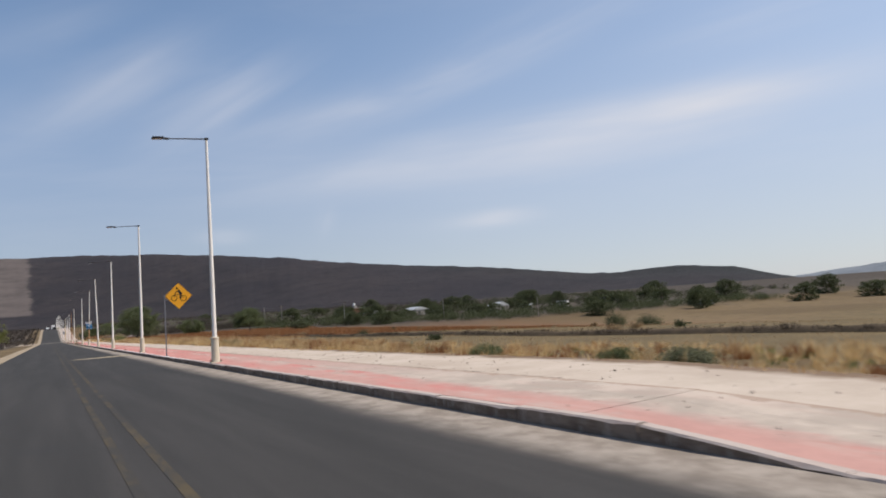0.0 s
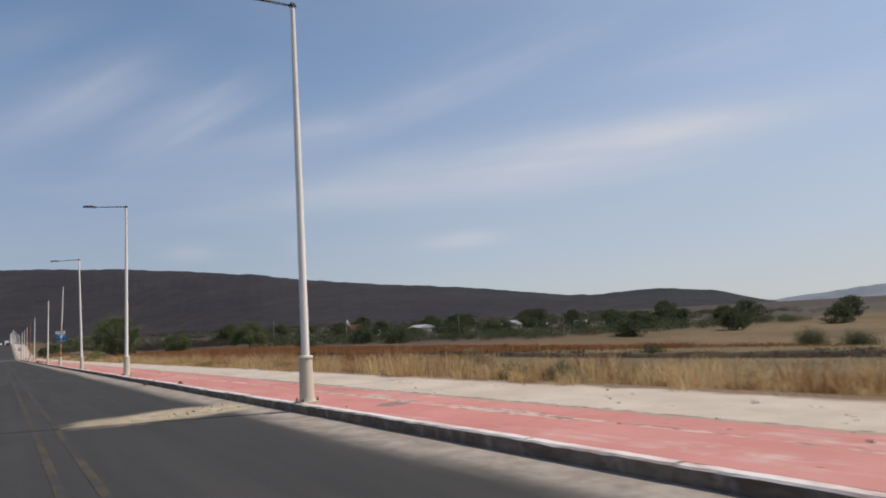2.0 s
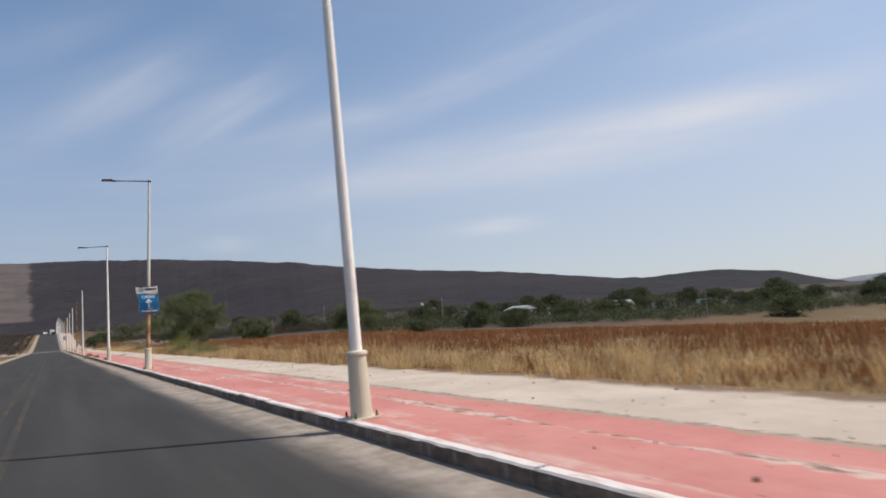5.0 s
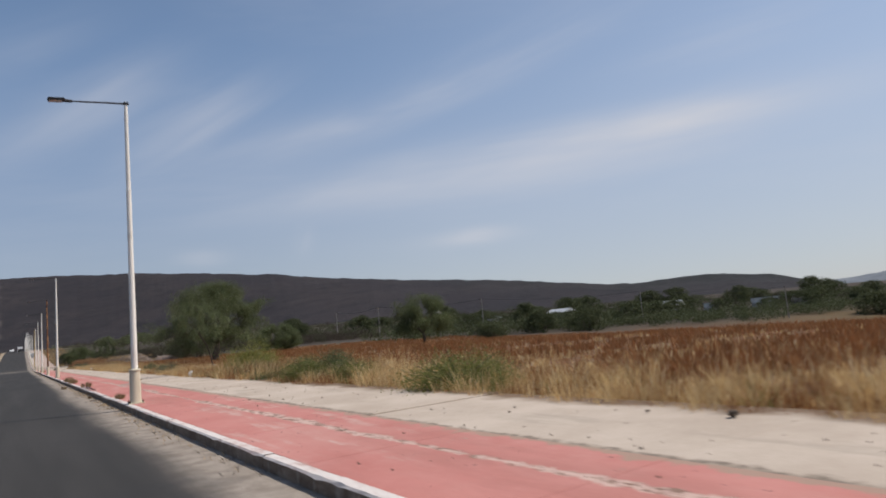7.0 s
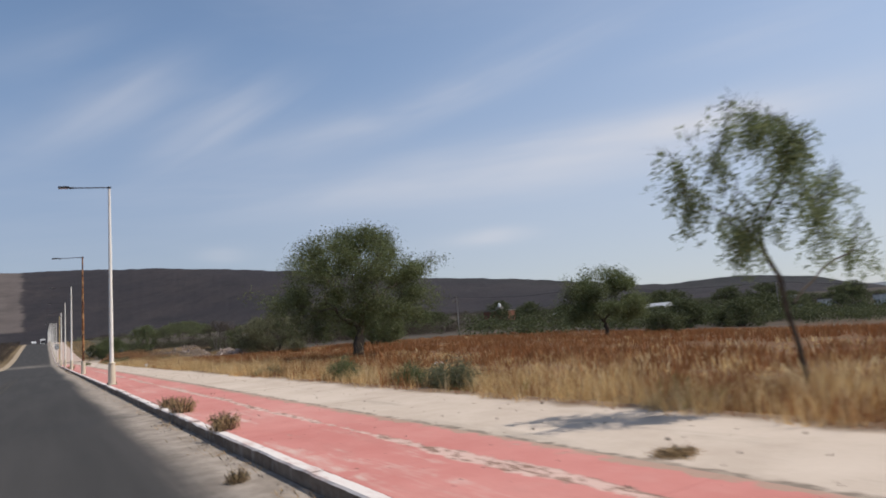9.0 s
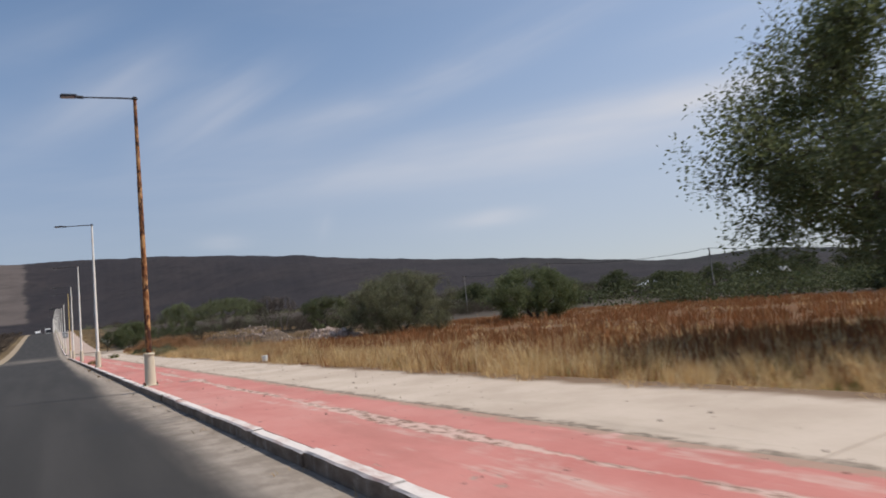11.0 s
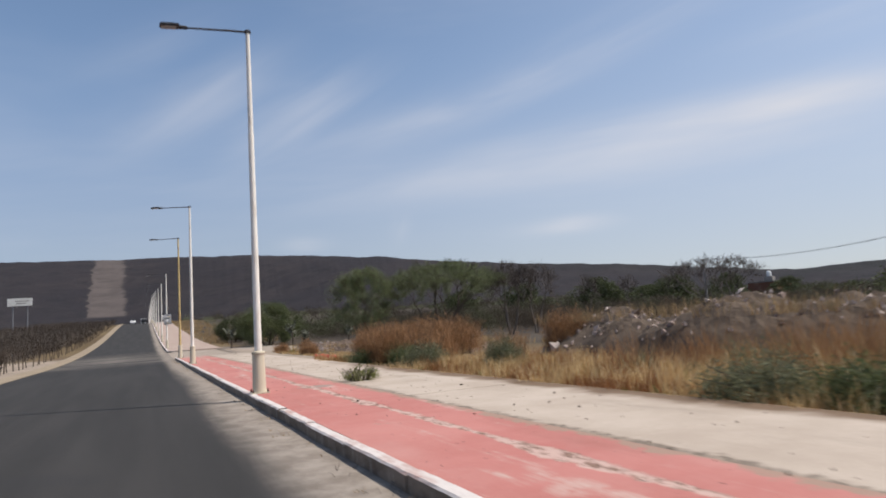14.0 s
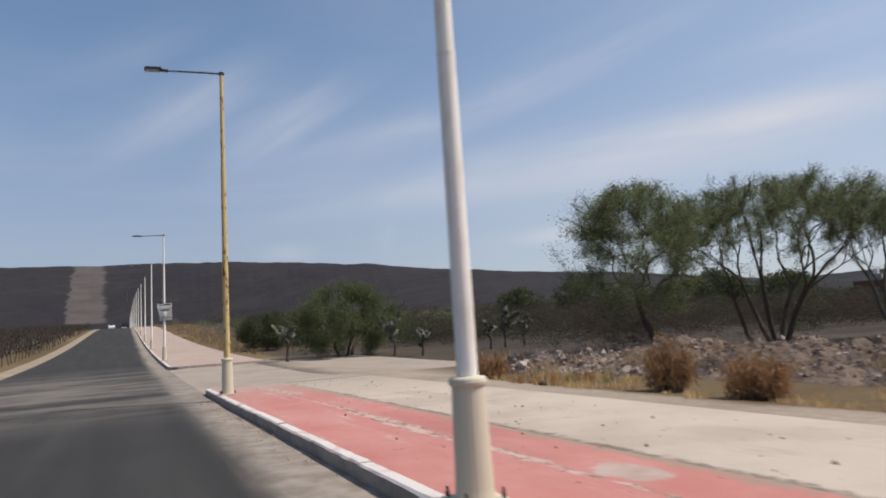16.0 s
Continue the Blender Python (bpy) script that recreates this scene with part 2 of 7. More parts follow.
    rough_up = k.math("ADD", k.math("MULTIPLY", fine, 0.25), k.math("MULTIPLY", k.math("MULTIPLY", seam, -1.0), k.math("ADD", mid, 0.3)))
    return c, k.math("SUBTRACT", rough_up, holes), 0.008


def bare_walk(k, vec):
    n, f = k.noise(vec, 0.55, 6, 0.65), k.noise(vec, 32, 3)
    c = k.mix(k.step(n, 0.3, 0.7), (0.43, 0.354, 0.286), (0.53, 0.447, 0.37))
    long = k.scaled(vec, (1.0, 0.2, 1.0))
    c = k.mix(k.math("MULTIPLY", k.step(k.noise(long, 1.0, 5, 0.7), 0.55, 0.7), 0.6), c, (0.34, 0.29, 0.235))
    x = axis(k, vec, 0)
    lip = k.step(k.math("ADD", x, k.math("MULTIPLY", k.math("SUBTRACT", k.noise(vec, 3.0, 5, 0.7), 0.5), 0.5)), 2.52, 2.40)
    c = k.mix(k.math("MULTIPLY", lip, 0.85), c, k.mix(k.step(k.noise(vec, 6.0, 4, 0.7), 0.4, 0.6), (0.15, 0.12, 0.095), (0.31, 0.25, 0.195)))
    # dark soil at the grass edge, the grass's shadow painted in with it
    edge = k.step(k.math("ADD", x, k.math("MULTIPLY", k.math("SUBTRACT", k.noise(vec, 0.8, 5), 0.5), 1.2)), 4.5, 4.95)
    edge = k.math("MULTIPLY", edge, k.step(axis(k, vec, 1), 266.0, 256.0))
    c = k.mix(k.math("MULTIPLY", edge, 0.88), c, (0.155, 0.098, 0.058))
    specks = k.step(k.noise(vec, 13.0, 4, 0.7), 0.69, 0.73)
    c = k.mix(k.math("MULTIPLY", specks, 0.4), c, (0.18, 0.14, 0.10))
    ending = k.step(k.math("ADD", axis(k, vec, 1), k.math("MULTIPLY", k.math("SUBTRACT", n, 0.5), 7.0)), 283.0, 292.0)
    c = k.mix(k.math("MULTIPLY", ending, 0.85), c, k.mix(k.step(n, 0.4, 0.6), (0.41, 0.345, 0.285), (0.335, 0.278, 0.226)))
    c = k.mix(0.25, c, k.ramp(f, (0.3, 0.6), (0.7, 1.0)), "MULTIPLY")
    return c, f, 0.006


def kerb_paint_and_shade(k, vec):
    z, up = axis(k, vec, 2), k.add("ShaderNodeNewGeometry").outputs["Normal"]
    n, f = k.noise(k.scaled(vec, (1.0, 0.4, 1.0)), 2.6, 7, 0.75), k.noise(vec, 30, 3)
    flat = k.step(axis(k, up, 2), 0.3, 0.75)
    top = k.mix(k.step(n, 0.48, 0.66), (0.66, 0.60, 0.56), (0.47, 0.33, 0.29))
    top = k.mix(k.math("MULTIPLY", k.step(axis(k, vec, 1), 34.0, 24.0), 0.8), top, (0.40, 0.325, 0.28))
    # bare concrete sides, their colour darkened for the shade they stand in
    shaded_face = k.mix(k.step(n, 0.40, 0.62), (0.138, 0.104, 0.080), (0.235, 0.186, 0.148))
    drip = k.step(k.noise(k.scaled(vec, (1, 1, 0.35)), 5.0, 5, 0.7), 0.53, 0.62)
    shaded_face = k.mix(k.math("MULTIPLY", drip, 0.38), shaded_face, (0.42, 0.385, 0.35))
    shaded_face = k.mix(k.math("MULTIPLY", k.step(axis(k, vec, 1), 235.0, 282.0), 0.7), shaded_face, k.mix(k.step(n, 0.4, 0.6), (0.31, 0.275, 0.24), (0.40, 0.36, 0.32)))
    return k.mix(0.25, k.mix(flat, shaded_face, top), k.ramp(f, (0.3, 0.5), (0.7, 1.0)), "MULTIPLY"), f, 0.006


def soil(k, vec):
    x, y = axis(k, vec, 0), axis(k, vec, 1)
    n, m, f = k.noise(vec, 0.012, 5, 0.6), k.noise(vec, 0.25, 6, 0.65), k.noise(vec, 6, 4)
    c = k.mix(k.step(n, 0.4, 0.6), (0.130, 0.093, 0.050), (0.18, 0.130, 0.071))
    c = k.mix(k.step(m, 0.45, 0.7), c, (0.12, 0.082, 0.05))
    weeds = k.math("MULTIPLY", k.step(k.math("ADD", y, k.math("MULTIPLY", n, 60.0)), 90.0, 130.0), k.math("MULTIPLY", k.math("MULTIPLY", k.step(x, 5.0, 12.0), k.step(y, 268.0, 256.0)), k.step(x, 190.0, 120.0)))
    c = k.mix(k.math("MULTIPLY", weeds, 0.8), c, k.mix(k.step(m, 0.35, 0.65), (0.17, 0.078, 0.040), (0.15, 0.095, 0.052)))
    litter = k.math("MULTIPLY", k.step(y, 125.0, 90.0), k.step(x, 6.0, 9.0))
    c = k.mix(k.math("MULTIPLY", litter, 0.75), c, k.mix(k.step(m, 0.35, 0.65), (0.175, 0.130, 0.068), (0.130, 0.102, 0.056)))
    # scrub land beyond the fields
    wob = k.math("MULTIPLY", k.math("SUBTRACT", n, 0.5), 120.0)
    back = k.math("MULTIPLY", k.step(k.math("ADD", y, wob), 190.0, 235.0), k.step(x, 60.0, 85.0))
    back = k.math("MAXIMUM", back, k.math("MULTIPLY", k.step(y, 258.0, 270.0), k.step(x, 15.0, 20.0)))
    back = k.math("MAXIMUM", back, k.step(k.math("ADD", x, wob), 400.0, 470.0))
    back = k.math("MAXIMUM", back, k.step(x, -12.0, -16.0))
    c = k.mix(back, c, k.mix(k.step(m, 0.35, 0.7), (0.060, 0.052, 0.044), (0.115, 0.092, 0.070)))
    apron = k.math("MULTIPLY", k.math("MULTIPLY", k.step(y, 264.0, 270.0), k.step(y, 314.0, 308.0)), k.step(k.math("ADD", x, k.math("MULTIPLY", k.math("SUBTRACT", m, 0.5), 1.6)), k.math("ADD", 6.9, k.math("MULTIPLY", k.step(y, 284.0, 296.0), 5.0)), 6.2))
    thorn = k.math("MULTIPLY", k.math("MULTIPLY", k.step(y, 284.0, 292.0), k.step(x, 6.0, 9.0)), k.step(y, 700.0, 420.0))
    c = k.mix(k.math("MULTIPLY", thorn, 0.85), c, k.mix(k.step(m, 0.35, 0.7), (0.052, 0.043, 0.036), (0.088, 0.071, 0.056)))
    c = k.mix(k.math("MULTIPLY", apron, 0.9), c, k.mix(k.step(m, 0.35, 0.7), (0.40, 0.33, 0.265), (0.31, 0.25, 0.195)))
    return k.mix(0.4, c, k.ramp(f, (0.3, 0.5), (0.7, 1.0)), "MULTIPLY"), f, 0.05


def scrub_hill(k, vec):
    x, y, z = axis(k, vec, 0), axis(k, vec, 1), axis(k, vec, 2)
    n, m, f = k.noise(vec, 0.004, 5, 0.6), k.noise(vec, 0.02, 6, 0.7), k.noise(vec, 0.13, 4, 0.7)
    c = k.mix(k.step(n, 0.35, 0.65), (0.035, 0.0315, 0.0355), (0.047, 0.040, 0.0415))
    c = k.mix(k.step(m, 0.45, 0.7), c, (0.025, 0.0245, 0.027))
    c = k.mix(0.6, c, k.ramp(f, (0.3, 0.45), (0.7, 1.0)), "MULTIPLY")
    c = k.mix(k.math("MULTIPLY", k.step(x, 650.0, 1150.0), 0.75), c, k.mix(k.step(m, 0.4, 0.65), (0.027, 0.030, 0.030), (0.020, 0.024, 0.022)))
    # the cleared swath that climbs the slope in line with the road
    ragged = k.math("MULTIPLY", k.math("SUBTRACT", k.noise(vec, 0.012, 6, 0.75), 0.5), 0.030)
    lean = k.math("ADD", k.math("DIVIDE", x, k.math("SUBTRACT", y, 245.0)), ragged)
    swath = k.math("MULTIPLY", k.math("MULTIPLY", k.step(k.math("SUBTRACT", lean, k.math("MULTIPLY", z, 0.00004)), -0.0765, -0.0735), k.step(lean, -0.022, -0.030)), k.step(z, 60.0, 68.0))
    dirt = k.mix(k.step(k.noise(vec, 0.012, 6, 0.75), 0.4, 0.65), (0.108, 0.090, 0.083), (0.080, 0.068, 0.063))
    c = k.mix(swath, c, dirt)
    return c, f, 1.5


def islands(*stops):
    def build(k, vec):
        r = k.add("ShaderNodeNewGeometry").outputs["Random Per Island"]
        c = k.ramp(r, *stops)
        big = k.noise(vec, 0.35, 3)
        return k.mix(0.5, c, k.ramp(big, (0.3, 0.55), (0.7, 1.0)), "MULTIPLY"), None, 0.0
    return build


def rusty(paint, low, high, hearts=0.58):
    def build(k, vec):
        n, f = k.noise(k.scaled(vec, (1, 1, 0.45)), 5.0, 6, 0.7), k.noise(vec, 40, 3)
        c = k.mix(k.step(n, low, high), paint, (0.23, 0.085, 0.03))
        c = k.mix(k.step(k.noise(k.scaled(vec, (1, 1, 0.5)), 7.0, 5, 0.7), hearts, hearts + 0.06), c, (0.060, 0.024, 0.014))
        return k.mix(0.3, c, k.ramp(f, (0.3, 0.6), (0.7, 1.0)), "MULTIPLY"), f, 0.002
    return build


def half_rusty(k, vec):
    """White paint above, rust below the height of the banner."""
    n = k.noise(k.scaled(vec, (1, 1, 0.45)), 5.0, 6, 0.7)
    edge = k.step(k.math("ADD", axis(k, vec, 2), k.math("MULTIPLY", n, 2.4)), 6.2, 4.0)
    low = k.mix(k.step(n, 0.46, 0.56), (0.46, 0.30, 0.15), (0.23, 0.085, 0.03))
    high = k.mix(k.step(n, 0.60, 0.68), (0.62, 0.60, 0.55), (0.36, 0.20, 0.09))
    return k.mix(edge, high, low), n, 0.002


def chalky(paint, stain=(0.30, 0.27, 0.22)):
    def build(k, vec):
        n, f = k.noise(k.scaled(vec, (1, 1, 0.3)), 4.0, 6, 0.7), k.noise(vec, 50, 3)
        c = k.mix(k.math("MULTIPLY", k.step(n, 0.5, 0.75), 0.5), paint, stain)
        return k.mix(0.12, c, k.ramp(f, (0.3, 0.6), (0.7, 1.0)), "MULTIPLY"), f, 0.001
    return build


def faded_line(k, vec):
    """Yellow road paint that has mostly worn down to the asphalt."""
    n, f = k.noise(k.scaled(vec, (1.0, 0.3, 1.0)), 2.2, 7, 0.75), k.noise(vec, 90.0, 2, 0.7)
    c = k.mix(k.step(n, 0.42, 0.68), (0.052, 0.049, 0.046), (0.098, 0.077, 0.046))
    return k.mix(0.4, c, k.ramp(f, (0.3, 0.55), (0.7, 1.0)), "MULTIPLY"), f, 0.004


def bark(k, vec):
    n, f = k.noise(k.scaled(vec, (1, 1, 0.25)), 14, 5, 0.7), k.noise(vec, 3, 4)
    return k.mix(k.step(n, 0.3, 0.7), (0.055, 0.043, 0.034), (0.12, 0.095, 0.075)), n, 0.02


M = dict(
    asphalt=material("asphalt", asphalt, 0.85),
    gutter=material("gutter_concrete", asphalt, 0.92),
    red=material("red_painted_concrete", red_lane, 0.85),
    walk=material("bare_concrete", bare_walk, 0.92),
    kerb=material("kerb_paint_and_shade", kerb_paint_and_shade, 0.85),
    soil=material("dry_soil", soil, 1.0),
    hill=material("scrub_hillside", scrub_hill, 1.0),
    # pale blue-grey: the haze of distance is put into the mountain's colour
    far=material("hazed_far_rock", two_tone((0.17, 0.19, 0.215), (0.22, 0.24, 0.26), 0.002, 0.02, 1.0), 1.0),
    straw=material("straw", islands((0.0, (0.78, 0.56, 0.27)), (0.3, (0.68, 0.46, 0.21)), (0.62, (0.46, 0.27, 0.13)), (0.8, (0.82, 0.63, 0.34)), (1.0, (0.88, 0.73, 0.46))), 0.9, thin=0.45),
    drystalk=material("dry_stalks", islands((0.0, (0.36, 0.235, 0.125)), (0.5, (0.48, 0.335, 0.19)), (1.0, (0.28, 0.22, 0.11))), 0.95, thin=0.3),
    tumble=material("tumbleweed", islands((0.0, (0.36, 0.20, 0.10)), (0.5, (0.46, 0.27, 0.14)), (1.0, (0.27, 0.15, 0.078))), 0.95, thin=0.35),
    rustweed=material("rust_weeds", islands((0.0, (0.27, 0.112, 0.047)), (0.4, (0.36, 0.155, 0.064)), (0.75, (0.23, 0.108, 0.052)), (1.0, (0.45, 0.27, 0.13))), 0.95, thin=0.3),
    leaf=material("mesquite_leaf", islands((0.0, (0.098, 0.120, 0.050)), (0.5, (0.132, 0.158, 0.066)), (1.0, (0.18, 0.20, 0.095))), 0.7, thin=0.42),
    acacialeaf=material("acacia_leaf", islands((0.0, (0.150, 0.185, 0.082)), (0.5, (0.20, 0.236, 0.11)), (1.0, (0.26, 0.29, 0.15))), 0.7, thin=0.5),
    hedge=material("hedge_leaf", islands((0.0, (0.058, 0.070, 0.032)), (0.5, (0.080, 0.094, 0.042)), (1.0, (0.11, 0.122, 0.060))), 0.8, thin=0.4),
    greyleaf=material("grey_leaf", islands((0.0, (0.14, 0.148, 0.082)), (0.5, (0.18, 0.186, 0.105)), (1.0, (0.235, 0.232, 0.140))), 0.8, thin=0.42),
    brightleaf=material("bright_leaf", islands((0.0, (0.15, 0.165, 0.045)), (0.5, (0.20, 0.215, 0.065)), (1.0, (0.26, 0.26, 0.10))), 0.7, thin=0.52),
    baretwig=material("acacia_twig", islands((0.0, (0.11, 0.092, 0.082)), (0.5, (0.14, 0.118, 0.104)), (1.0, (0.17, 0.145, 0.128))), 0.95),
    twig=material("bare_twig", islands((0.0, (0.066, 0.054, 0.047)), (0.5, (0.082, 0.068, 0.059)), (1.0, (0.10, 0.083, 0.072))), 0.95),
    bark=material("bark", bark, 0.95),
    # the palest pad tone stands in for sunlit highlights on the pads
    cactus=material("cactus_pad", islands((0.0, (0.07, 0.075, 0.052)), (0.7, (0.12, 0.122, 0.09)), (1.0, (0.20, 0.198, 0.16))), 0.8),
    pole=material("white_pole_paint", chalky((0.84, 0.80, 0.73), (0.42, 0.34, 0.25)), 0.82),
    collar=material("cream_collar_paint", chalky((0.59, 0.53, 0.405), (0.33, 0.26, 0.17)), 0.6),
    rustpole=material("rusted_pole", rusty((0.56, 0.30, 0.125), 0.43, 0.55, 0.50), 0.75),
    halfrust=material("pole_rusted_below", half_rusty, 0.65),
    lightrust=material("part_rusted_pole", rusty((0.58, 0.44, 0.20), 0.56, 0.64), 0.7),
    dark=material("dark_metal", chalky((0.045, 0.045, 0.05), (0.09, 0.09, 0.09)), 0.5, 0.3),
    bolt=material("rusted_bolt", chalky((0.060, 0.036, 0.024), (0.10, 0.055, 0.03)), 0.75, 0.3),
    steel=material("galvanised_steel", chalky((0.20, 0.20, 0.21), (0.12, 0.09, 0.07)), 0.55, 0.4),
    lens=material("lamp_lens", two_tone((0.30, 0.31, 0.32), (0.36, 0.36, 0.36), 4), 0.3),
    yellow=material("yellow_sign_paint", chalky((0.72, 0.33, 0.015), (0.6, 0.30, 0.05)), 0.45),
    ink=material("black_sign_paint", chalky((0.02, 0.018, 0.015), (0.03, 0.025, 0.02)), 0.5),
    white=material("white_plaster", chalky((0.66, 0.65, 0.62)), 0.85),
    cloth=material("white_banner_cloth", chalky((0.80, 0.80, 0.80), (0.66, 0.66, 0.66)), 0.6, thin=0.35),
    blue=material("blue_banner_print", chalky((0.012, 0.155, 0.345), (0.012, 0.11, 0.25)), 0.4, thin=0.2),
    sand=material("sand_banner_print", chalky((0.55, 0.40, 0.16), (0.5, 0.4, 0.2)), 0.5),
    paint=material("worn_yellow_line", faded_line, 0.85),
    shoulder=material("dirt_shoulder", two_tone((0.30, 0.235, 0.165), (0.38, 0.31, 0.225), 0.6, 20, 0.01), 1.0),
    farwalk=material("dusty_far_pavement", two_tone((0.40, 0.30, 0.25), (0.47, 0.37, 0.31), 0.5, 25, 0.004), 0.95),
    crossing=material("dusty_crossing", two_tone((0.41, 0.345, 0.285), (0.335, 0.278, 0.226), 0.5, 20, 0.006), 0.95),
    chalk=material("worn_white_line", two_tone((0.74, 0.64, 0.59), (0.62, 0.42, 0.38), 3.5), 0.85),
    darkearth=material("dark_earth", two_tone((0.085, 0.063, 0.048), (0.14, 0.106, 0.080), 1.3, 9, 0.05), 1.0),
    bankearth=material("bank_earth", two_tone((0.070, 0.053, 0.036), (0.11, 0.082, 0.054), 1.3, 9, 0.05), 1.0),
    scrubtwig=material("scrub_twig", islands((0.0, (0.062, 0.049, 0.038)), (0.5, (0.078, 0.063, 0.049)), (1.0, (0.095, 0.078, 0.061))), 0.95, thin=0.45),
    yellowleaf=material("yellow_green_leaf", islands((0.0, (0.22, 0.225, 0.055)), (0.5, (0.28, 0.28, 0.075)), (1.0, (0.33, 0.32, 0.11))), 0.7, thin=0.52),
    rubble=material("rubble_earth", two_tone((0.14, 0.101, 0.077), (0.235, 0.175, 0.135), 1.3, 9, 0.08), 1.0),
    rock=material("broken_stone", islands((0.0, (0.17, 0.125, 0.10)), (0.62, (0.27, 0.20, 0.16)), (0.8, (0.42, 0.33, 0.28)), (1.0, (0.56, 0.47, 0.41))), 0.95),
    palerock=material("pale_broken_stone", islands((0.0, (0.22, 0.165, 0.14)), (0.4, (0.42, 0.33, 0.285)), (1.0, (0.62, 0.52, 0.46))), 0.95),
    brick=material("red_brick", two_tone((0.23, 0.098, 0.062), (0.16, 0.080, 0.058), 6), 0.9),
    block=material("grey_block", two_tone((0.30, 0.28, 0.26), (0.22, 0.20, 0.185), 0.8), 0.9),
    glass=material("dark_window", two_tone((0.02, 0.022, 0.025), (0.03, 0.03, 0.033), 1), 0.15),
    tin=material("tin_sheet", chalky((0.5, 0.5, 0.5), (0.28, 0.2, 0.15)), 0.4, 0.5),
    tank=material("white_tank_plastic", chalky((0.75, 0.75, 0.73)), 0.5),
    plastic=material("red_plastic", chalky((0.5, 0.05, 0.03), (0.4, 0.06, 0.04)), 0.5),
    carpaint=material("dark_car_paint", chalky((0.03, 0.032, 0.037), (0.05, 0.05, 0.05)), 0.3, 0.4),
    vanpaint=material("white_car_paint", chalky((0.7, 0.7, 0.7)), 0.35),
    rubber=material("tyre_rubber", two_tone((0.02, 0.02, 0.02), (0.03, 0.03, 0.03), 8), 0.9),
)


# ---- building helpers ----
def obj_from(name, verts, faces, mat, parent=None, smooth=False):
    me = bpy.data.meshes.new(name)
    me.from_pydata(verts, [], faces)
    me.update()
    if smooth:
        me.shade_smooth()
    me.materials.append(mat)
    ob = new(name, me)
    if parent is not None:
        ob.parent = parent
    return ob


def part(name, bm, mat, parent=None, label="", smooth=False):
    me = bpy.data.meshes.new(name)
    bmesh.ops.recalc_face_normals(bm, faces=bm.faces)
    bm.to_mesh(me)
    bm.free()
    if smooth:
        me.shade_smooth()
    me.materials.append(mat)
    ob = new(name, me)
    if parent is not None:
        ob.parent = parent
    return tagged(ob, label)


def thing(name, label, category, at=(0, 0, 0), group="", turn=0.0):
    ob = new(name)
    ob.empty_display_size = 0.3
    ob.matrix_basis = pose(*at, 0, 0, turn)
    return tagged(ob, label, category, group)


def tube(bm, points, radii, sides=10, cap=True):
    """A round tube through points with a radius at each."""
    rings, prev = [], None
    for i, p in enumerate(points):
        p = Vector(p)
        a, b = Vector(points[max(i - 1, 0)]), Vector(points[min(i + 1, len(points) - 1)])
        d = (b - a).normalized()
        side = d.orthogonal().normalized() if prev is None else (prev - d * prev.dot(d)).normalized()
        prev = side
        other = d.cross(side)
        rings.append([bm.verts.new(p + (side * math.cos(q) + other * math.sin(q)) * radii[i]) for q in (math.tau * j / sides for j in range(sides))])
    for r, s in zip(rings, rings[1:]):
        for j in range(sides):
            bm.faces.new((r[j], r[(j + 1) % sides], s[(j + 1) % sides], s[j]))
    if cap:
        bm.faces.new(rings[0][::-1]), bm.faces.new(rings[-1])
    return bm


def lathe(rows, sides=16):
    """A body turned about z from rows of (radius, height)."""
    bm = bmesh.new()
    rings = [[bm.verts.new((r * math.cos(math.tau * j / sides), r * math.sin(math.tau * j / sides), z)) for j in range(sides)] for r, z in rows]
    for a, b in zip(rings, rings[1:]):
        for j in range(sides):
            bm.faces.new((a[j], a[(j + 1) % sides], b[(j + 1) % sides], b[j]))
    bm.faces.new(rings[0][::-1]), bm.faces.new(rings[-1])
    return bm


def block(size, at=(0, 0, 0), bevel=0.0, bm=None):
    bm = bm or bmesh.new()
    got = bmesh.ops.create_cube(bm, size=1.0, matrix=Matrix.Translation(at) @ Matrix.Diagonal((*size, 1)))
    if bevel:
        edges = {e for v in got["verts"] for e in v.link_edges}
        bmesh.ops.bevel(bm, geom=list(edges), offset=bevel, segments=2, affect="EDGES")
    return bm


def slab(outline, depth):
    """A flat plate in the xz plane, its front at y = 0, from an outline of (x, z)."""
    bm = bmesh.new()
    front = [bm.verts.new((x, 0, z)) for x, z in outline]
    back = [bm.verts.new((x, depth, z)) for x, z in outline]
    n = len(front)
    bm.faces.new(front), bm.faces.new(back[::-1])
    for i in range(n):
        bm.faces.new((front[i], back[i], back[(i + 1) % n], front[(i + 1) % n]))
    return bm


def road_z(y):
    """The road is level along the drive, then climbs towards the hill."""
    if y < 285:
        return 0.0
    s = min((y - 285) / 230, 1.0)
    return 8.5 * s * s * (3 - 2 * s) + max(0.0, y - 515) * 0.012


def smooth01(t):
    t = min(max(t, 0.0), 1.0)
    return t * t * (3 - 2 * t)


def ground_z(x, y):
    """The fields fall into a shallow valley on the side of the pavement."""
    z = road_z(y)
    right = max(0.0, x - 9.0)
    z -= 8.5 * smooth01(right / 180) * smooth01((300 - y) / 150) + 0.02 * min(right, 70.0) * smooth01((160 - y) / 100)
    z -= 0.02 + (0.25 if -8.4 < x < 4.6 else 0.0)
    if 4.6 < x < 7.5:
        z += 0.12 * smooth01((y - 264) / 6) * smooth01((7.5 - x) / 1.5)
    if x > 6 or x < -11:
        z += 0.12 * noise.noise((x * 0.07, y * 0.07, 3.0))
    return z


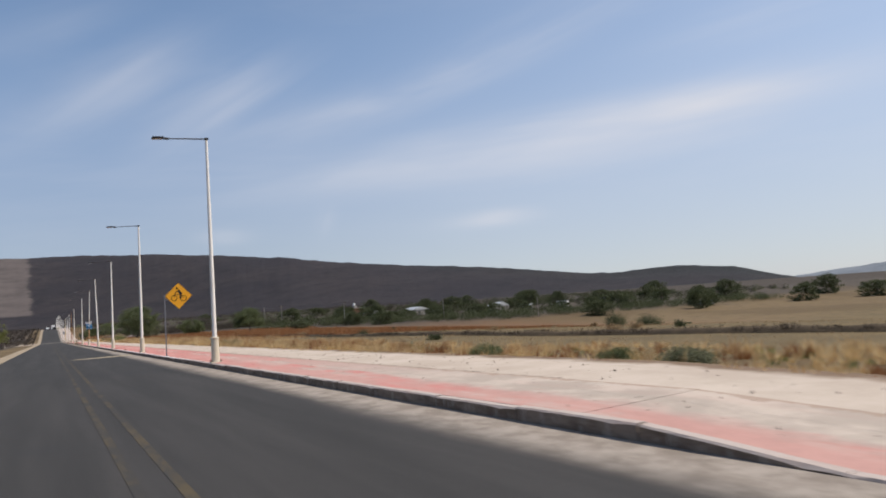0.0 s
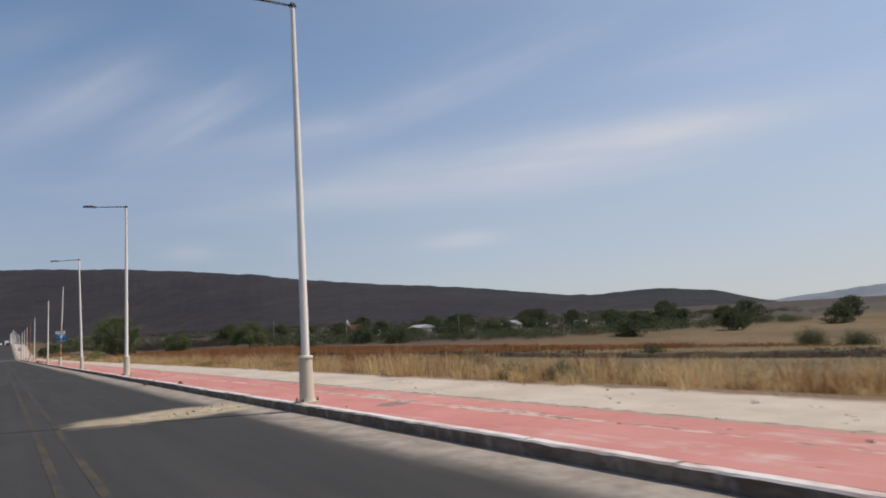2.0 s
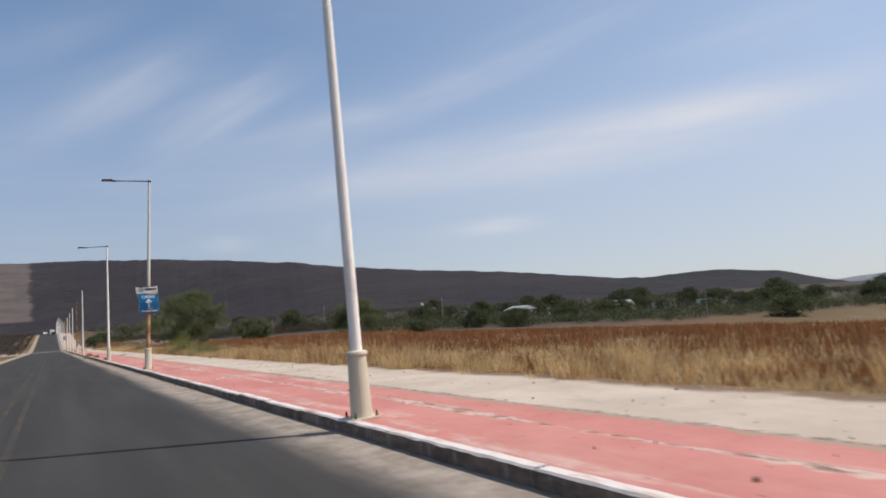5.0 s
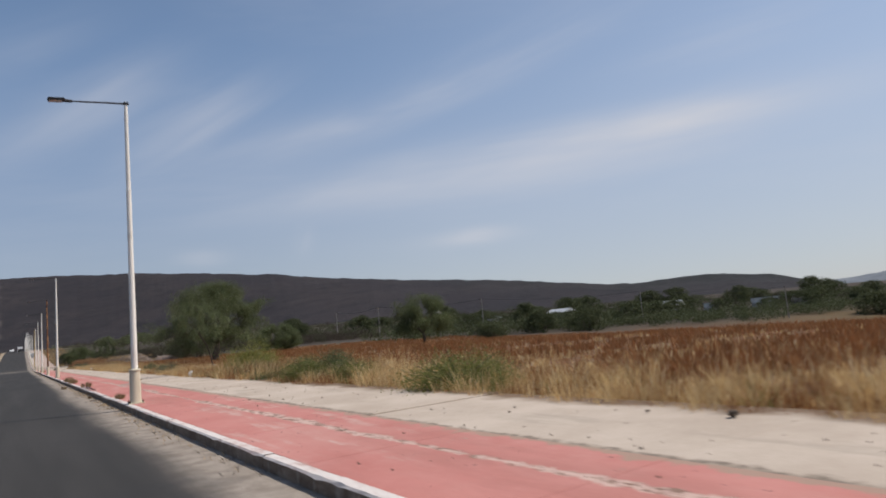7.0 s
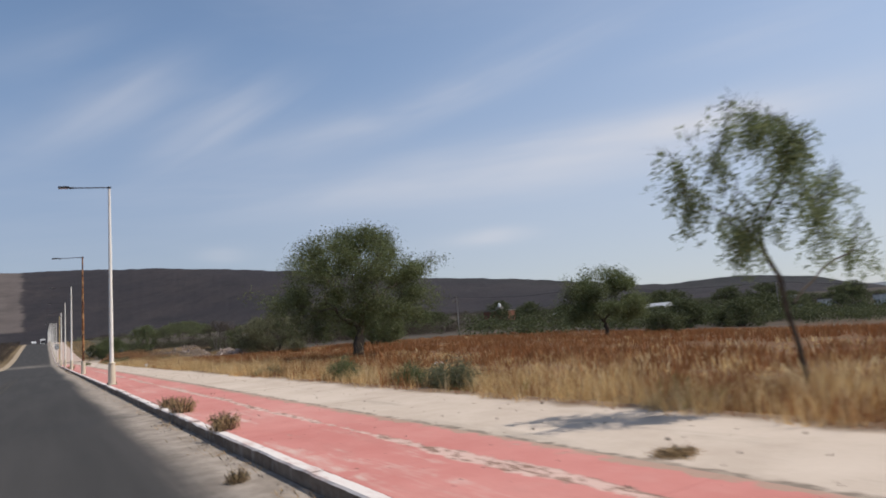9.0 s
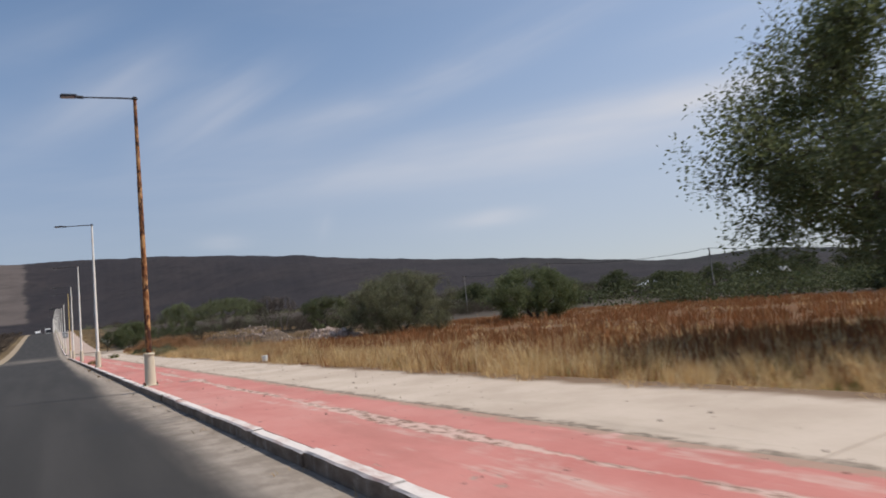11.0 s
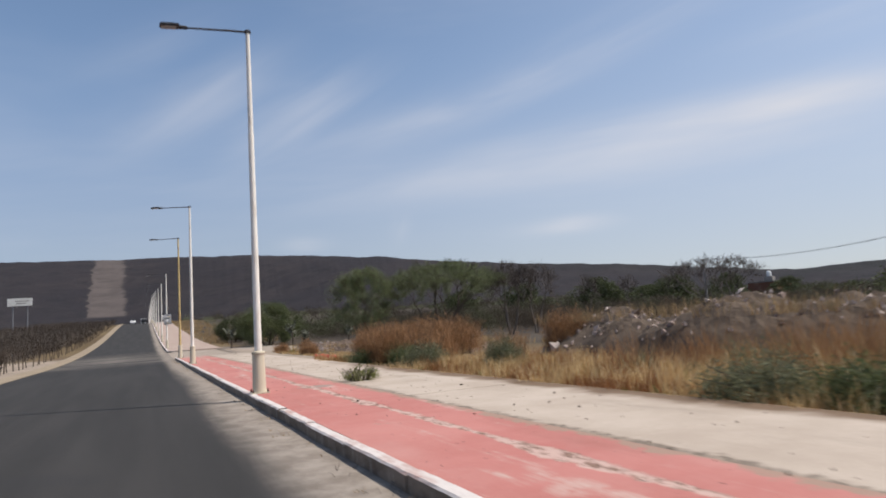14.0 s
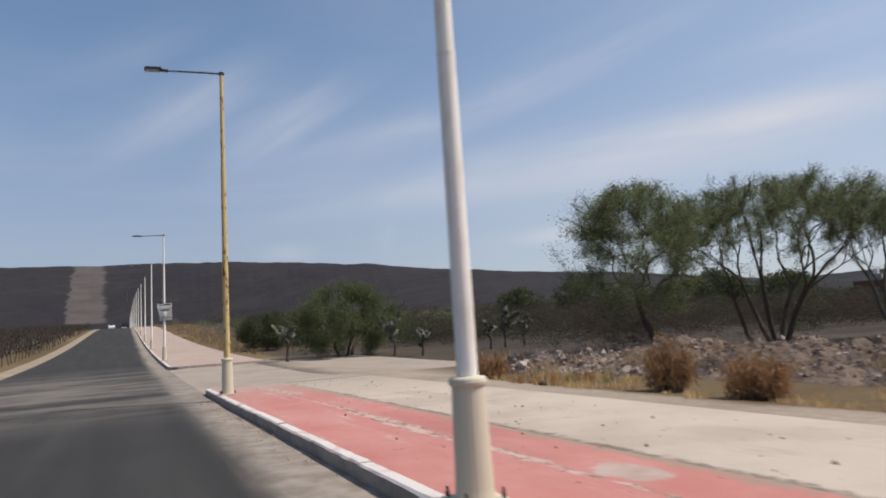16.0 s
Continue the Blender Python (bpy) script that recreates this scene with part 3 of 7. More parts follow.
# ---- ground, road, pavement ----
def spread(stops):
    out = []
    for (a, step), (b, _) in zip(stops, stops[1:]):
        n = max(1, round((b - a) / step))
        out += [a + (b - a) * i / n for i in range(n)]
    return out + [stops[-1][0]]


def ground():
    xs = spread([(-4800, 400), (-600, 60), (-120, 12), (-20, 1.6), (-8.45, 0.05), (-8.4, 4), (4.6, 0.05), (4.65, 0.9), (30, 6), (120, 20), (400, 60), (1000, 400), (4800, 1)])
    ys = spread([(-3000, 300), (-300, 30), (-40, 5), (330, 10), (620, 60), (1200, 300), (4900, 1)])
    verts = [(x, y, ground_z(x, y)) for y in ys for x in xs]
    w = len(xs)
    faces = [(j * w + i, j * w + i + 1, (j + 1) * w + i + 1, (j + 1) * w + i) for j in range(len(ys) - 1) for i in range(w - 1)]
    tagged(obj_from("ground", verts, faces, M["soil"], smooth=True), "dry brown and straw-coloured field soil reaching to the hills", "ground", kind="structure")


def ribbon(name, xs, ys, lift, mat, label, category, parent=None, skirt=0.25):
    """A strip along the road with straight sides."""
    verts, faces = [], []
    for y in ys:
        verts += [(xs[0], y, road_z(y) + lift - skirt)] + [(x, y, road_z(y) + lift) for x in xs] + [(xs[-1], y, road_z(y) + lift - skirt)]
    w = len(xs) + 2
    for j in range(len(ys) - 1):
        for i in range(w - 1):
            faces.append((j * w + i, j * w + i + 1, (j + 1) * w + i + 1, (j + 1) * w + i))
    ob = obj_from(name, verts, faces, mat, parent)
    return tagged(ob, label, category, kind="structure")


ALONG = spread([(-80, 10), (280, 5), (560, 10), (760, 1)])
ground()
ribbon("road", (-8.1, -4.0, -0.416), ALONG, 0.0, M["asphalt"], "worn dark grey asphalt road dusted with sand", "road")
ribbon("gutter", (-0.416, 0.0), ALONG, 0.0, M["gutter"], "dusty grey concrete gutter beside the kerb", "gutter")
ribbon("road_shoulder", (-9.3, -8.7, -8.104), ALONG, 0.03, M["shoulder"], "pale dirt shoulder along the far road edge", "shoulder")
for n, x in enumerate((-4.05, -4.42)):
    ribbon("centre_line", (x, x + 0.11), spread([(-60, 20), (215, 1)]), 0.004, M["paint"], "faded yellow centre line on the asphalt", "road marking", skirt=0.001)

PAVE_END, PAVE_ON = 290.5, 308.5
KERB_H = 0.16


# ---- the hill and the far mountain ----
# azimuth in degrees, distance, elevation in degrees, seen from RIDGE_FROM
RIDGE = [(-75, 3700, 2.0), (-45, 3700, 4.0), (-25, 3600, 5.65), (-12, 3600, 6.03), (-2.2, 3600, 6.22), (3.3, 3400, 6.34), (9.5, 2950, 6.17), (13.9, 2600, 5.88), (18.4, 2300, 5.48), (19.4, 2250, 5.28),
         (25.4, 2000, 4.56), (33.5, 1800, 3.68), (38.5, 1700, 3.1), (45.3, 1550, 2.2), (47.2, 1500, 2.05), (51, 1470, 2.1), (54, 1460, 2.0), (57.1, 1450, 1.6), (58.7, 1450, 1.15), (61.8, 1400, 0.15), (66, 1400, -0.6)]
FAR_RIDGE = [(54, 4200, -0.5), (58, 4200, 0.0), (60, 4200, 0.3), (62.5, 4200, 0.68), (65, 4200, 0.88), (68, 4200, 1.08), (74, 4200, 1.5), (82, 4200, 1.2), (92, 4200, 0.3)]
RIDGE_FROM = (0.0, 25.65)


def rise(table, az):
    for a, b in zip(table, table[1:]):
        if a[0] <= az <= b[0]:
            s = (az - a[0]) / (b[0] - a[0])
            return a[1] + (b[1] - a[1]) * s, a[2] + (b[2] - a[2]) * s
    return table[-1][1:]


def hillside(name, table, mat, label, foot, step, rough, bottom):
    az, cols, verts, faces = table[0][0], [], [], []
    ts = [0.0, 0.12, 0.24, 0.36, 0.48, 0.58, 0.68, 0.76, 0.84, 0.9, 0.95, 0.98, 1.0, 1.03, 1.1, 1.25]
    while az <= table[-1][0] + 1e-6:
        cols.append(az)
        az += step
    for az in cols:
        d, el = rise(table, az)
        top = d * math.tan(radians(el)) + EYE
        sx, sy = math.sin(radians(az)), math.cos(radians(az))
        for t in ts:
            r = d * (foot + (1 - foot) * t)
            x, y = RIDGE_FROM[0] + sx * r, RIDGE_FROM[1] + sy * r
            p = min(t, 1.0)
            h = bottom + (top - bottom) * (0.35 * p + 0.65 * p * p * (3 - 2 * p)) if t <= 1 else top - (t - 1) * 60
            h += rough * min(p * 1.5, 1.0) * (1.0 if t < 0.97 else 0.4) * noise.fractal((x * 0.006, y * 0.006, 1.0), 0.8, 2.0, 4)
            if t >= 0.98:
                h += rough * 0.14 * noise.noise((az * 6.0, t, 8.0)) + rough * 0.08 * noise.noise((az * 19.0, t, 4.0))
            if t == 1.0:
                # scrub standing on the crest
                h += 0.45 * rough * max(0.0, noise.noise((az * 3.1, 2.0, 7.0)) + 0.1) * (0.6 + noise.noise((az * 9.0, 5.0, 1.0)))
            verts.append((x, y, h))
    w = len(ts)
    for i in range(len(cols) - 1):
        for j in range(w - 1):
            faces.append((i * w + j, (i + 1) * w + j, (i + 1) * w + j + 1, i * w + j + 1))
    tagged(obj_from(name, verts, faces, mat, smooth=True), label, "hill", kind="structure")


hillside("hill_ridge", RIDGE, M["hill"], "long dark scrub-covered ridge with a cleared swath", 0.36, 0.1, 5.0, -8.0)
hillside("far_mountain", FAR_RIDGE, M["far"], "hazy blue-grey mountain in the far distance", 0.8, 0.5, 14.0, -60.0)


# ---- street lamps ----
POLE_X, POLE_H = 0.26, 8.66


def street_lamp(kind="white", tall=POLE_H):
    mats = {"white": M["pole"], "rust": M["rustpole"], "part": M["lightrust"], "half": M["halfrust"]}
    words = {"white": "tall white-painted steel street lamp with cream collar on the pavement",
             "rust": "tall street lamp with heavily rusted steel pole and cream collar",
             "half": "tall street lamp with white pole rusted below its banner",
             "part": "tall street lamp with yellowed and rust-stained pole and cream collar"}
    lamp = thing("street_lamp", words[kind], "street lamp", group="street lamps along the road")
    part("base_plate", block((0.40, 0.40, 0.03), (0, 0, 0.015), 0.006), M["collar"], lamp)
    for sx in (-1, 1):
        for sy in (-1, 1):
            part("bolt", lathe([(0.018, 0.03), (0.018, 0.075), (0.011, 0.08), (0.011, 0.11)], 6), M["bolt"], lamp).location = (sx * 0.16, sy * 0.16, 0)
    part("collar", lathe([(0.158, 0.03), (0.152, 0.1), (0.134, 0.85), (0.134, 0.875), (0.150, 0.885), (0.155, 0.905), (0.150, 0.93), (0.140, 0.942), (0.085, 0.95)], 20), M["collar"], lamp, smooth=False)
    part("pole", lathe([(0.083, 0.94), (0.0765, 3.6), (0.0785, 3.605), (0.0785, 3.635), (0.0735, 3.64), (0.066, 6.0), (0.068, 6.005), (0.068, 6.035), (0.061, 6.04), (0.047, tall - 0.02), (0.0001, tall)], 14), mats[kind], lamp, smooth=False)
    bm = bmesh.new()
    tube(bm, [(0.08, 0, tall - 0.06), (-0.4, 0, tall - 0.08), (-1.42, 0, tall - 0.15)], [0.028, 0.026, 0.022], 8)
    arm = part("arm", bm, M["dark"], lamp, "slender dark steel arm")
    part("clamp", block((0.13, 0.12, 0.10), (0, 0, tall - 0.06), 0.02), M["dark"], lamp)
    head = bmesh.new()
    tube(head, [(-1.36, 0, tall - 0.05), (-1.54, 0, tall - 0.04)], [0.045, 0.05], 8)
    block((0.42, 0.24, 0.07), (-1.74, 0, tall - 0.02), 0.02, head)
    lens = block((0.32, 0.18, 0.012), (-1.76, 0, tall - 0.061))
    for v in list(head.verts) + list(lens.verts):
        v.co.z += 0.07 * v.co.x
    housing = part("lamp_head", head, M["dark"], lamp, "flat dark lamp housing")
    part("lamp_lens", lens, M["lens"], housing)
    return lamp


LAMPS = [(25.1, "white", 0), (47.43, "white", 0), (70.65, "white", 0), (92.6, "white", -1.6), (115.82, "half", 1.6), (138.5, "white", 0), (183.3, "white", 0),
         (206.4, "rust", 0), (229.54, "white", 0), (252.2, "white", 0), (274.45, "white", 0), (287.8, "part", 0), (317.6, "white", 0)]
LAMPS += [(317.6 + 23.0 * i, "white", 0) for i in range(1, 15)]
first = {}
for y, kind, lean in LAMPS:
    m = pose(POLE_X, y, road_z(y) + KERB_H, 0, lean, 0)
    if kind not in first:
        first[kind] = street_lamp(kind, POLE_H + (0.2 if kind == "part" else 0.0))
        first[kind].matrix_basis = m
    else:
        copy_thing(first[kind], m)


# ---- the cycle warning sign ----
def ring(cx, cz, r, wide, n=24):
    bm = bmesh.new()
    for a, b in ((r, r - wide),):
        outer = [(cx + a * math.cos(math.tau * i / n), cz + a * math.sin(math.tau * i / n)) for i in range(n)]
        inner = [(cx + b * math.cos(math.tau * i / n), cz + b * math.sin(math.tau * i / n)) for i in range(n)]
        vo, vi = [bm.verts.new((x, 0, z)) for x, z in outer], [bm.verts.new((x, 0, z)) for x, z in inner]
        for i in range(n):
            j = (i + 1) % n
            bm.faces.new((vo[i], vo[j], vi[j], vi[i]))
    bmesh.ops.solidify(bm, geom=bm.faces[:], thickness=0.002)
    return bm


def bar(x0, z0, x1, z1, wide, end=None):
    d = Vector((x1 - x0, z1 - z0)).normalized()
    n0, n1 = Vector((-d.y, d.x)) * wide / 2, Vector((-d.y, d.x)) * (end or wide) / 2
    return slab([(x0 + n0.x, z0 + n0.y), (x0 - n0.x, z0 - n0.y), (x1 - n1.x, z1 - n1.y), (x1 + n1.x, z1 + n1.y)], 0.002)


def cycle_sign():
    sign = thing("warning_sign", "yellow diamond cycle warning sign on a grey steel post", "road sign", (0.26, 36.42, KERB_H))
    part("post", block((0.055, 0.055, 3.2), (-0.08, 0, 1.6), 0.006), M["steel"], sign, "grey square steel post")
    part("foot_plate", block((0.16, 0.16, 0.02), (-0.08, 0, 0.01), 0.004), M["steel"], sign)
    s, cx, cz = 0.69, 0.61, 3.13
    rim = 0.03

    def diamond(r, c):
        out = []
        for k in range(4):
            a = math.pi / 2 * k + math.pi / 2
            tip = Vector((cx + r * math.cos(a), cz + r * math.sin(a) * 1.04))
            for q in (-1, 1):
                b = a + q * math.pi * 0.75
                out.append((tip.x + c * math.cos(b), tip.y + c * math.sin(b)))
        return out

    board = part("board", slab(diamond(s, 0.05), 0.004), M["yellow"], sign, "yellow diamond board")
    board.location = (0, -0.045, 0)
    edge = bmesh.new()
    a = [edge.verts.new((x, -0.002, z)) for x, z in diamond(s - 0.012, 0.05)]
    b = [edge.verts.new((x, -0.002, z)) for x, z in diamond(s - 0.012 - 0.016, 0.045)]
    for i in range(8):
        edge.faces.new((a[i], a[(i + 1) % 8], b[(i + 1) % 8], b[i]))
    part("border", edge, M["ink"], board, "thin black border line")
    for name, bm in (("wheel_mark", ring(cx - 0.20, cz - 0.10, 0.14, 0.03)), ("wheel_mark", ring(cx + 0.21, cz - 0.12, 0.14, 0.03)),
                     ("pictogram_disc", ring(cx - 0.07, cz + 0.35, 0.05, 0.049)),
                     ("pictogram_bar", bar(cx - 0.01, cz + 0.27, cx + 0.12, cz + 0.06, 0.11, 0.14)), ("pictogram_bar", bar(cx + 0.11, cz + 0.05, cx + 0.05, cz - 0.13, 0.09, 0.05)),
                     ("pictogram_bar", bar(cx - 0.20, cz - 0.08, cx - 0.14, cz + 0.13, 0.024)), ("pictogram_bar", bar(cx - 0.18, cz + 0.07, cx + 0.08, cz + 0.05, 0.026)),
                     ("pictogram_bar", bar(cx + 0.21, cz - 0.11, cx + 0.09, cz + 0.1, 0.024)), ("pictogram_bar", bar(cx - 0.18, cz + 0.12, cx - 0.01, cz + 0.25, 0.04))):
        mark = part(name, bm, M["ink"], board)
        mark.location, mark.scale = (-0.15 * cx, -0.004, -0.15 * cz), (1.15, 1, 1.15)
    for z in (2.95, 3.14):
        part("bracket", block((0.22, 0.03, 0.03), (0.0, -0.025, z), 0.004), M["steel"], sign)


cycle_sign()


# ---- banner on the rusted lamp ----
def letters(text, size, mat, parent, at, name, label=""):
    cu = bpy.data.curves.new(name, "FONT")
    cu.body, cu.size, cu.align_x, cu.extrude, cu.offset = text, size, "CENTER", 0.0006, 0.003
    tmp = bpy.data.objects.new(name, cu)
    scene.collection.objects.link(tmp)
    me = bpy.data.meshes.new_from_object(tmp.evaluated_get(bpy.context.evaluated_depsgraph_get()))
    bpy.data.objects.remove(tmp)
    me.materials.append(mat)
    ob = new(name, me)
    ob.parent = parent
    for v in me.vertices:
        x, z = at[0] + v.co.x, at[2] + v.co.y
        dx, dy = wave(x / 0.86 + 0.5, z)
        v.co = (x + dx, at[1] + dy - v.co.z, z)
    return tagged(ob, label)


def cloth(w, z0, z1, depth, bend):
    nx, nz = 12, 20
    bm = bmesh.new()
    grid = [[bm.verts.new((-w / 2 + w * i / nx + bend(i / nx, z0 + (z1 - z0) * j / nz)[0], bend(i / nx, z0 + (z1 - z0) * j / nz)[1] + depth, z0 + (z1 - z0) * j / nz)) for i in range(nx + 1)] for j in range(nz + 1)]
    for j in range(nz):
        for i in range(nx):
            bm.faces.new((grid[j][i], grid[j][i + 1], grid[j + 1][i + 1], grid[j + 1][i]))
    return bm


def wave(u, z):
    fold = max(0.0, 1 - abs(z - 2.99) / (0.42 if z < 2.99 else 0.78))
    return (0.05 * (1 - u) ** 2 * math.sin((z - 2.56) * 4.2) - 0.02 * u * fold, -0.008 * math.sin(u * 5 + z * 4) - 0.075 * fold)


def printed(bm, w, lift):
    """Bends flat print into the folds of the banner."""
    bmesh.ops.subdivide_edges(bm, edges=[e for e in bm.edges if e.calc_length() > 0.05], cuts=4, use_grid_fill=True)
    bmesh.ops.triangulate(bm, faces=bm.faces[:])
    for v in bm.verts:
        dx, dy = wave(v.co.x / w + 0.5, v.co.z)
        v.co.x += dx
        v.co.y += dy - lift
    return bm


def banner(y, zmid, big=True):
    lift = road_z(y) + KERB_H
    ban = thing("banner", "blue and white advertising banner tied to a lamp pole" if big else "faded white banner with dark print on a lamp pole", "banner", (POLE_X + 0.06, y - 0.10, lift))
    w, h = 0.86, 1.19
    ban.matrix_basis = ban.matrix_basis @ pose(0, 0, zmid) @ pose(0, 0, 0, 0, -3, 0) @ pose(0, 0, -zmid)
    lo, hi = zmid - h / 2, zmid + h / 2
    bm = cloth(w, lo, hi, 0.0, wave)
    bmesh.ops.solidify(bm, geom=bm.faces[:], thickness=0.004)
    sheet = part("cloth", bm, M["cloth"], ban)
    part("print", cloth(w - 0.012, lo + 0.01, hi - 0.29, -0.008, wave), M["blue" if big else "lens"], sheet, "blue printed field" if big else "faded grey printed field")
    bm = bmesh.new()
    pts = [(-0.12, hi - 0.31), (0.39, hi - 0.36), (0.39, hi - 0.25), (0.12, hi - 0.29)]
    bm.faces.new([bm.verts.new((x, 0, z)) for x, z in pts])
    part("print", printed(bm, w, 0.012), M["sand"], sheet, "sand-coloured printed sweep")
    if not big:
        part("print", printed(bar(-0.28, zmid + 0.12, 0.28, zmid + 0.12, 0.09), w, 0.014), M["dark"], sheet)
    else:
        letters("CASAS", 0.19, M["cloth"], sheet, (0.0, -0.012, zmid + 0.07), "lettering", "white capital lettering")
    outline = [(-0.028, -0.34), (0.028, -0.34), (0.028, -0.075), (0.105, -0.15), (0.145, -0.108), (0.0, 0.04), (-0.145, -0.108), (-0.105, -0.15), (-0.028, -0.075)]
    arrow = slab([(x, zmid + z) for x, z in outline], 0.002)
    part("arrow", printed(arrow, w, 0.014), M["cloth"], sheet, "white arrow pointing up")
    if big:
        letters("Tel.", 0.11, M["cloth"], sheet, (-0.25, -0.020, zmid - 0.535), "lettering", "small white lettering")
    part("print", printed(bar(-0.13, zmid - 0.505, 0.34, zmid - 0.515, 0.05), w, 0.014), M["cloth"], sheet, "white line of small print")
    part("print", printed(bar(-0.10, zmid - 0.405, 0.15, zmid - 0.405, 0.04), w, 0.014), M["sand"], sheet)
    part("print", printed(ring(-0.24, hi - 0.125, 0.105, 0.012), w, 0.014), M["ink"], sheet, "round striped emblem")
    for k in range(5):
        half = math.sqrt(0.085 ** 2 - (k * 0.034 - 0.068) ** 2)
        part("print", printed(bar(-0.24 - half, hi - 0.193 + k * 0.034, -0.24 + half, hi - 0.203 + k * 0.034, 0.012), w, 0.014), M["ink"], sheet)
    part("print", printed(bar(-0.09, hi - 0.12, 0.37, hi - 0.13, 0.075), w, 0.014), M["dark"], sheet, "grey bar of print")
    for z in (hi - 0.01, lo + 0.01):
        bm = bmesh.new()
        tube(bm, [(-w / 2 - 0.02, 0.0, z), (w / 2 + 0.01, 0.0, z)], [0.012, 0.012], 6)
        part("rod", bm, M["dark"], ban)
    return ban


banner(115.82, 3.11)
banner(317.6, 3.3, False)


# ---- plants ----
def blades(name, spots, blade_count, height, spread_r, width, mat, label, category, bow=0.35, seed=1):
    """Tufts of thin bent blades as one mesh; spots: arrays of x, y, z, size."""
    rng = np.random.default_rng(seed)
    spots = np.asarray(spots, float)
    n = len(spots) * blade_count
    base = np.repeat(spots, blade_count, 0)
    a = rng.uniform(0, math.tau, n)
    r = spread_r * np.sqrt(rng.uniform(0, 1, n)) * base[:, 3]
    h = height * base[:, 3] * rng.uniform(0.55, 1.1, n)
    w = width * rng.uniform(0.6, 1.3, n)
    px, py = base[:, 0] + r * np.cos(a), base[:, 1] + r * np.sin(a)
    lean_a = a + rng.normal(0, 0.7, n)
    out = bow * h * rng.uniform(0.2, 1.0, n)
    turn = rng.uniform(0, math.pi, n)
    dx, dy = np.cos(turn) * w / 2, np.sin(turn) * w / 2
    v = np.zeros((n, 5, 3))
    v[:, 0] = np.stack([px - dx, py - dy, base[:, 2]], 1)
    v[:, 1] = np.stack([px + dx, py + dy, base[:, 2]], 1)
    mx, my = px + np.cos(lean_a) * out * 0.35, py + np.sin(lean_a) * out * 0.35
    v[:, 2] = np.stack([mx + dx * 0.8, my + dy * 0.8, base[:, 2] + h * 0.6], 1)
    v[:, 3] = np.stack([mx - dx * 0.8, my - dy * 0.8, base[:, 2] + h * 0.6], 1)
    v[:, 4] = np.stack([px + np.cos(lean_a) * out, py + np.sin(lean_a) * out, base[:, 2] + h], 1)
    me = bpy.data.meshes.new(name)
    me.vertices.add(n * 5)
    me.vertices.foreach_set("co", v.ravel())
    idx = np.arange(n)[:, None] * 5
    loops = np.concatenate([idx + np.array([[0, 1, 2, 3]]), idx + np.array([[3, 2, 4]])], 1)
    me.loops.add(n * 7)
    me.loops.foreach_set("vertex_index", loops.ravel().astype(np.int32))
    me.polygons.add(n * 2)
    start = np.stack([np.arange(n) * 7, np.arange(n) * 7 + 4], 1).ravel()
    me.polygons.foreach_set("loop_start", start.astype(np.int32))
    me.update(calc_edges=True)
    me.materials.append(mat)
    return tagged(new(name, me), label, category, kind="stuff")


def scatter(n, x0, x1, y0, y1, rng, lo=0.6, hi=1.3, keep=None, power=1.0):
    xs = x0 + (x1 - x0) * rng.uniform(0, 1, n) ** power
    ys = rng.uniform(y0, y1, n)
    out = []
    for x, y in zip(xs, ys):
        p = noise.noise((x * 0.16, y * 0.16, 5.0)) * 0.5 + 0.5
        if keep and not keep(x, y, p):
            continue
        out.append((x, y, ground_z(x, y) - 0.02, rng.uniform(lo, hi) * (0.35 + 1.3 * p) * (0.5 + 0.5 * smooth01((y - 5) / 45))))
    return out


def leaves(name, centres, along, size, mat, parent, rng, ratio=2.2, droop=0.0):
    """Small bent leaflets, two triangles each, at the given centres."""
    n = len(centres)
    c = np.asarray(centres, float)
    d = rng.normal(0, 1, (n, 3))
    d[:, 2] = d[:, 2] * 0.7 - droop
    if along is not None:
        d = d * 0.35 + along
    d /= np.linalg.norm(d, axis=1)[:, None]
    s = np.cross(d, rng.normal(0, 1, (n, 3)))
    s /= np.linalg.norm(s, axis=1)[:, None] + 1e-9
    ln = size * rng.uniform(0.6, 1.4, n)[:, None]
    v = np.stack([c - d * ln / 2, c + s * ln / ratio / 2, c + d * ln / 2, c - s * ln / ratio / 2], 1)
    me = bpy.data.meshes.new(name)
    me.vertices.add(n * 4)
    me.vertices.foreach_set("co", v.ravel())
    me.loops.add(n * 4)
    me.loops.foreach_set("vertex_index", np.arange(n * 4, dtype=np.int32))
    me.polygons.add(n)
    me.polygons.foreach_set("loop_start", np.arange(0, n * 4, 4, dtype=np.int32))
    me.update(calc_edges=True)
    me.materials.append(mat)
    ob = new(name, me)
    if parent is not None:
        ob.parent = parent
    return ob


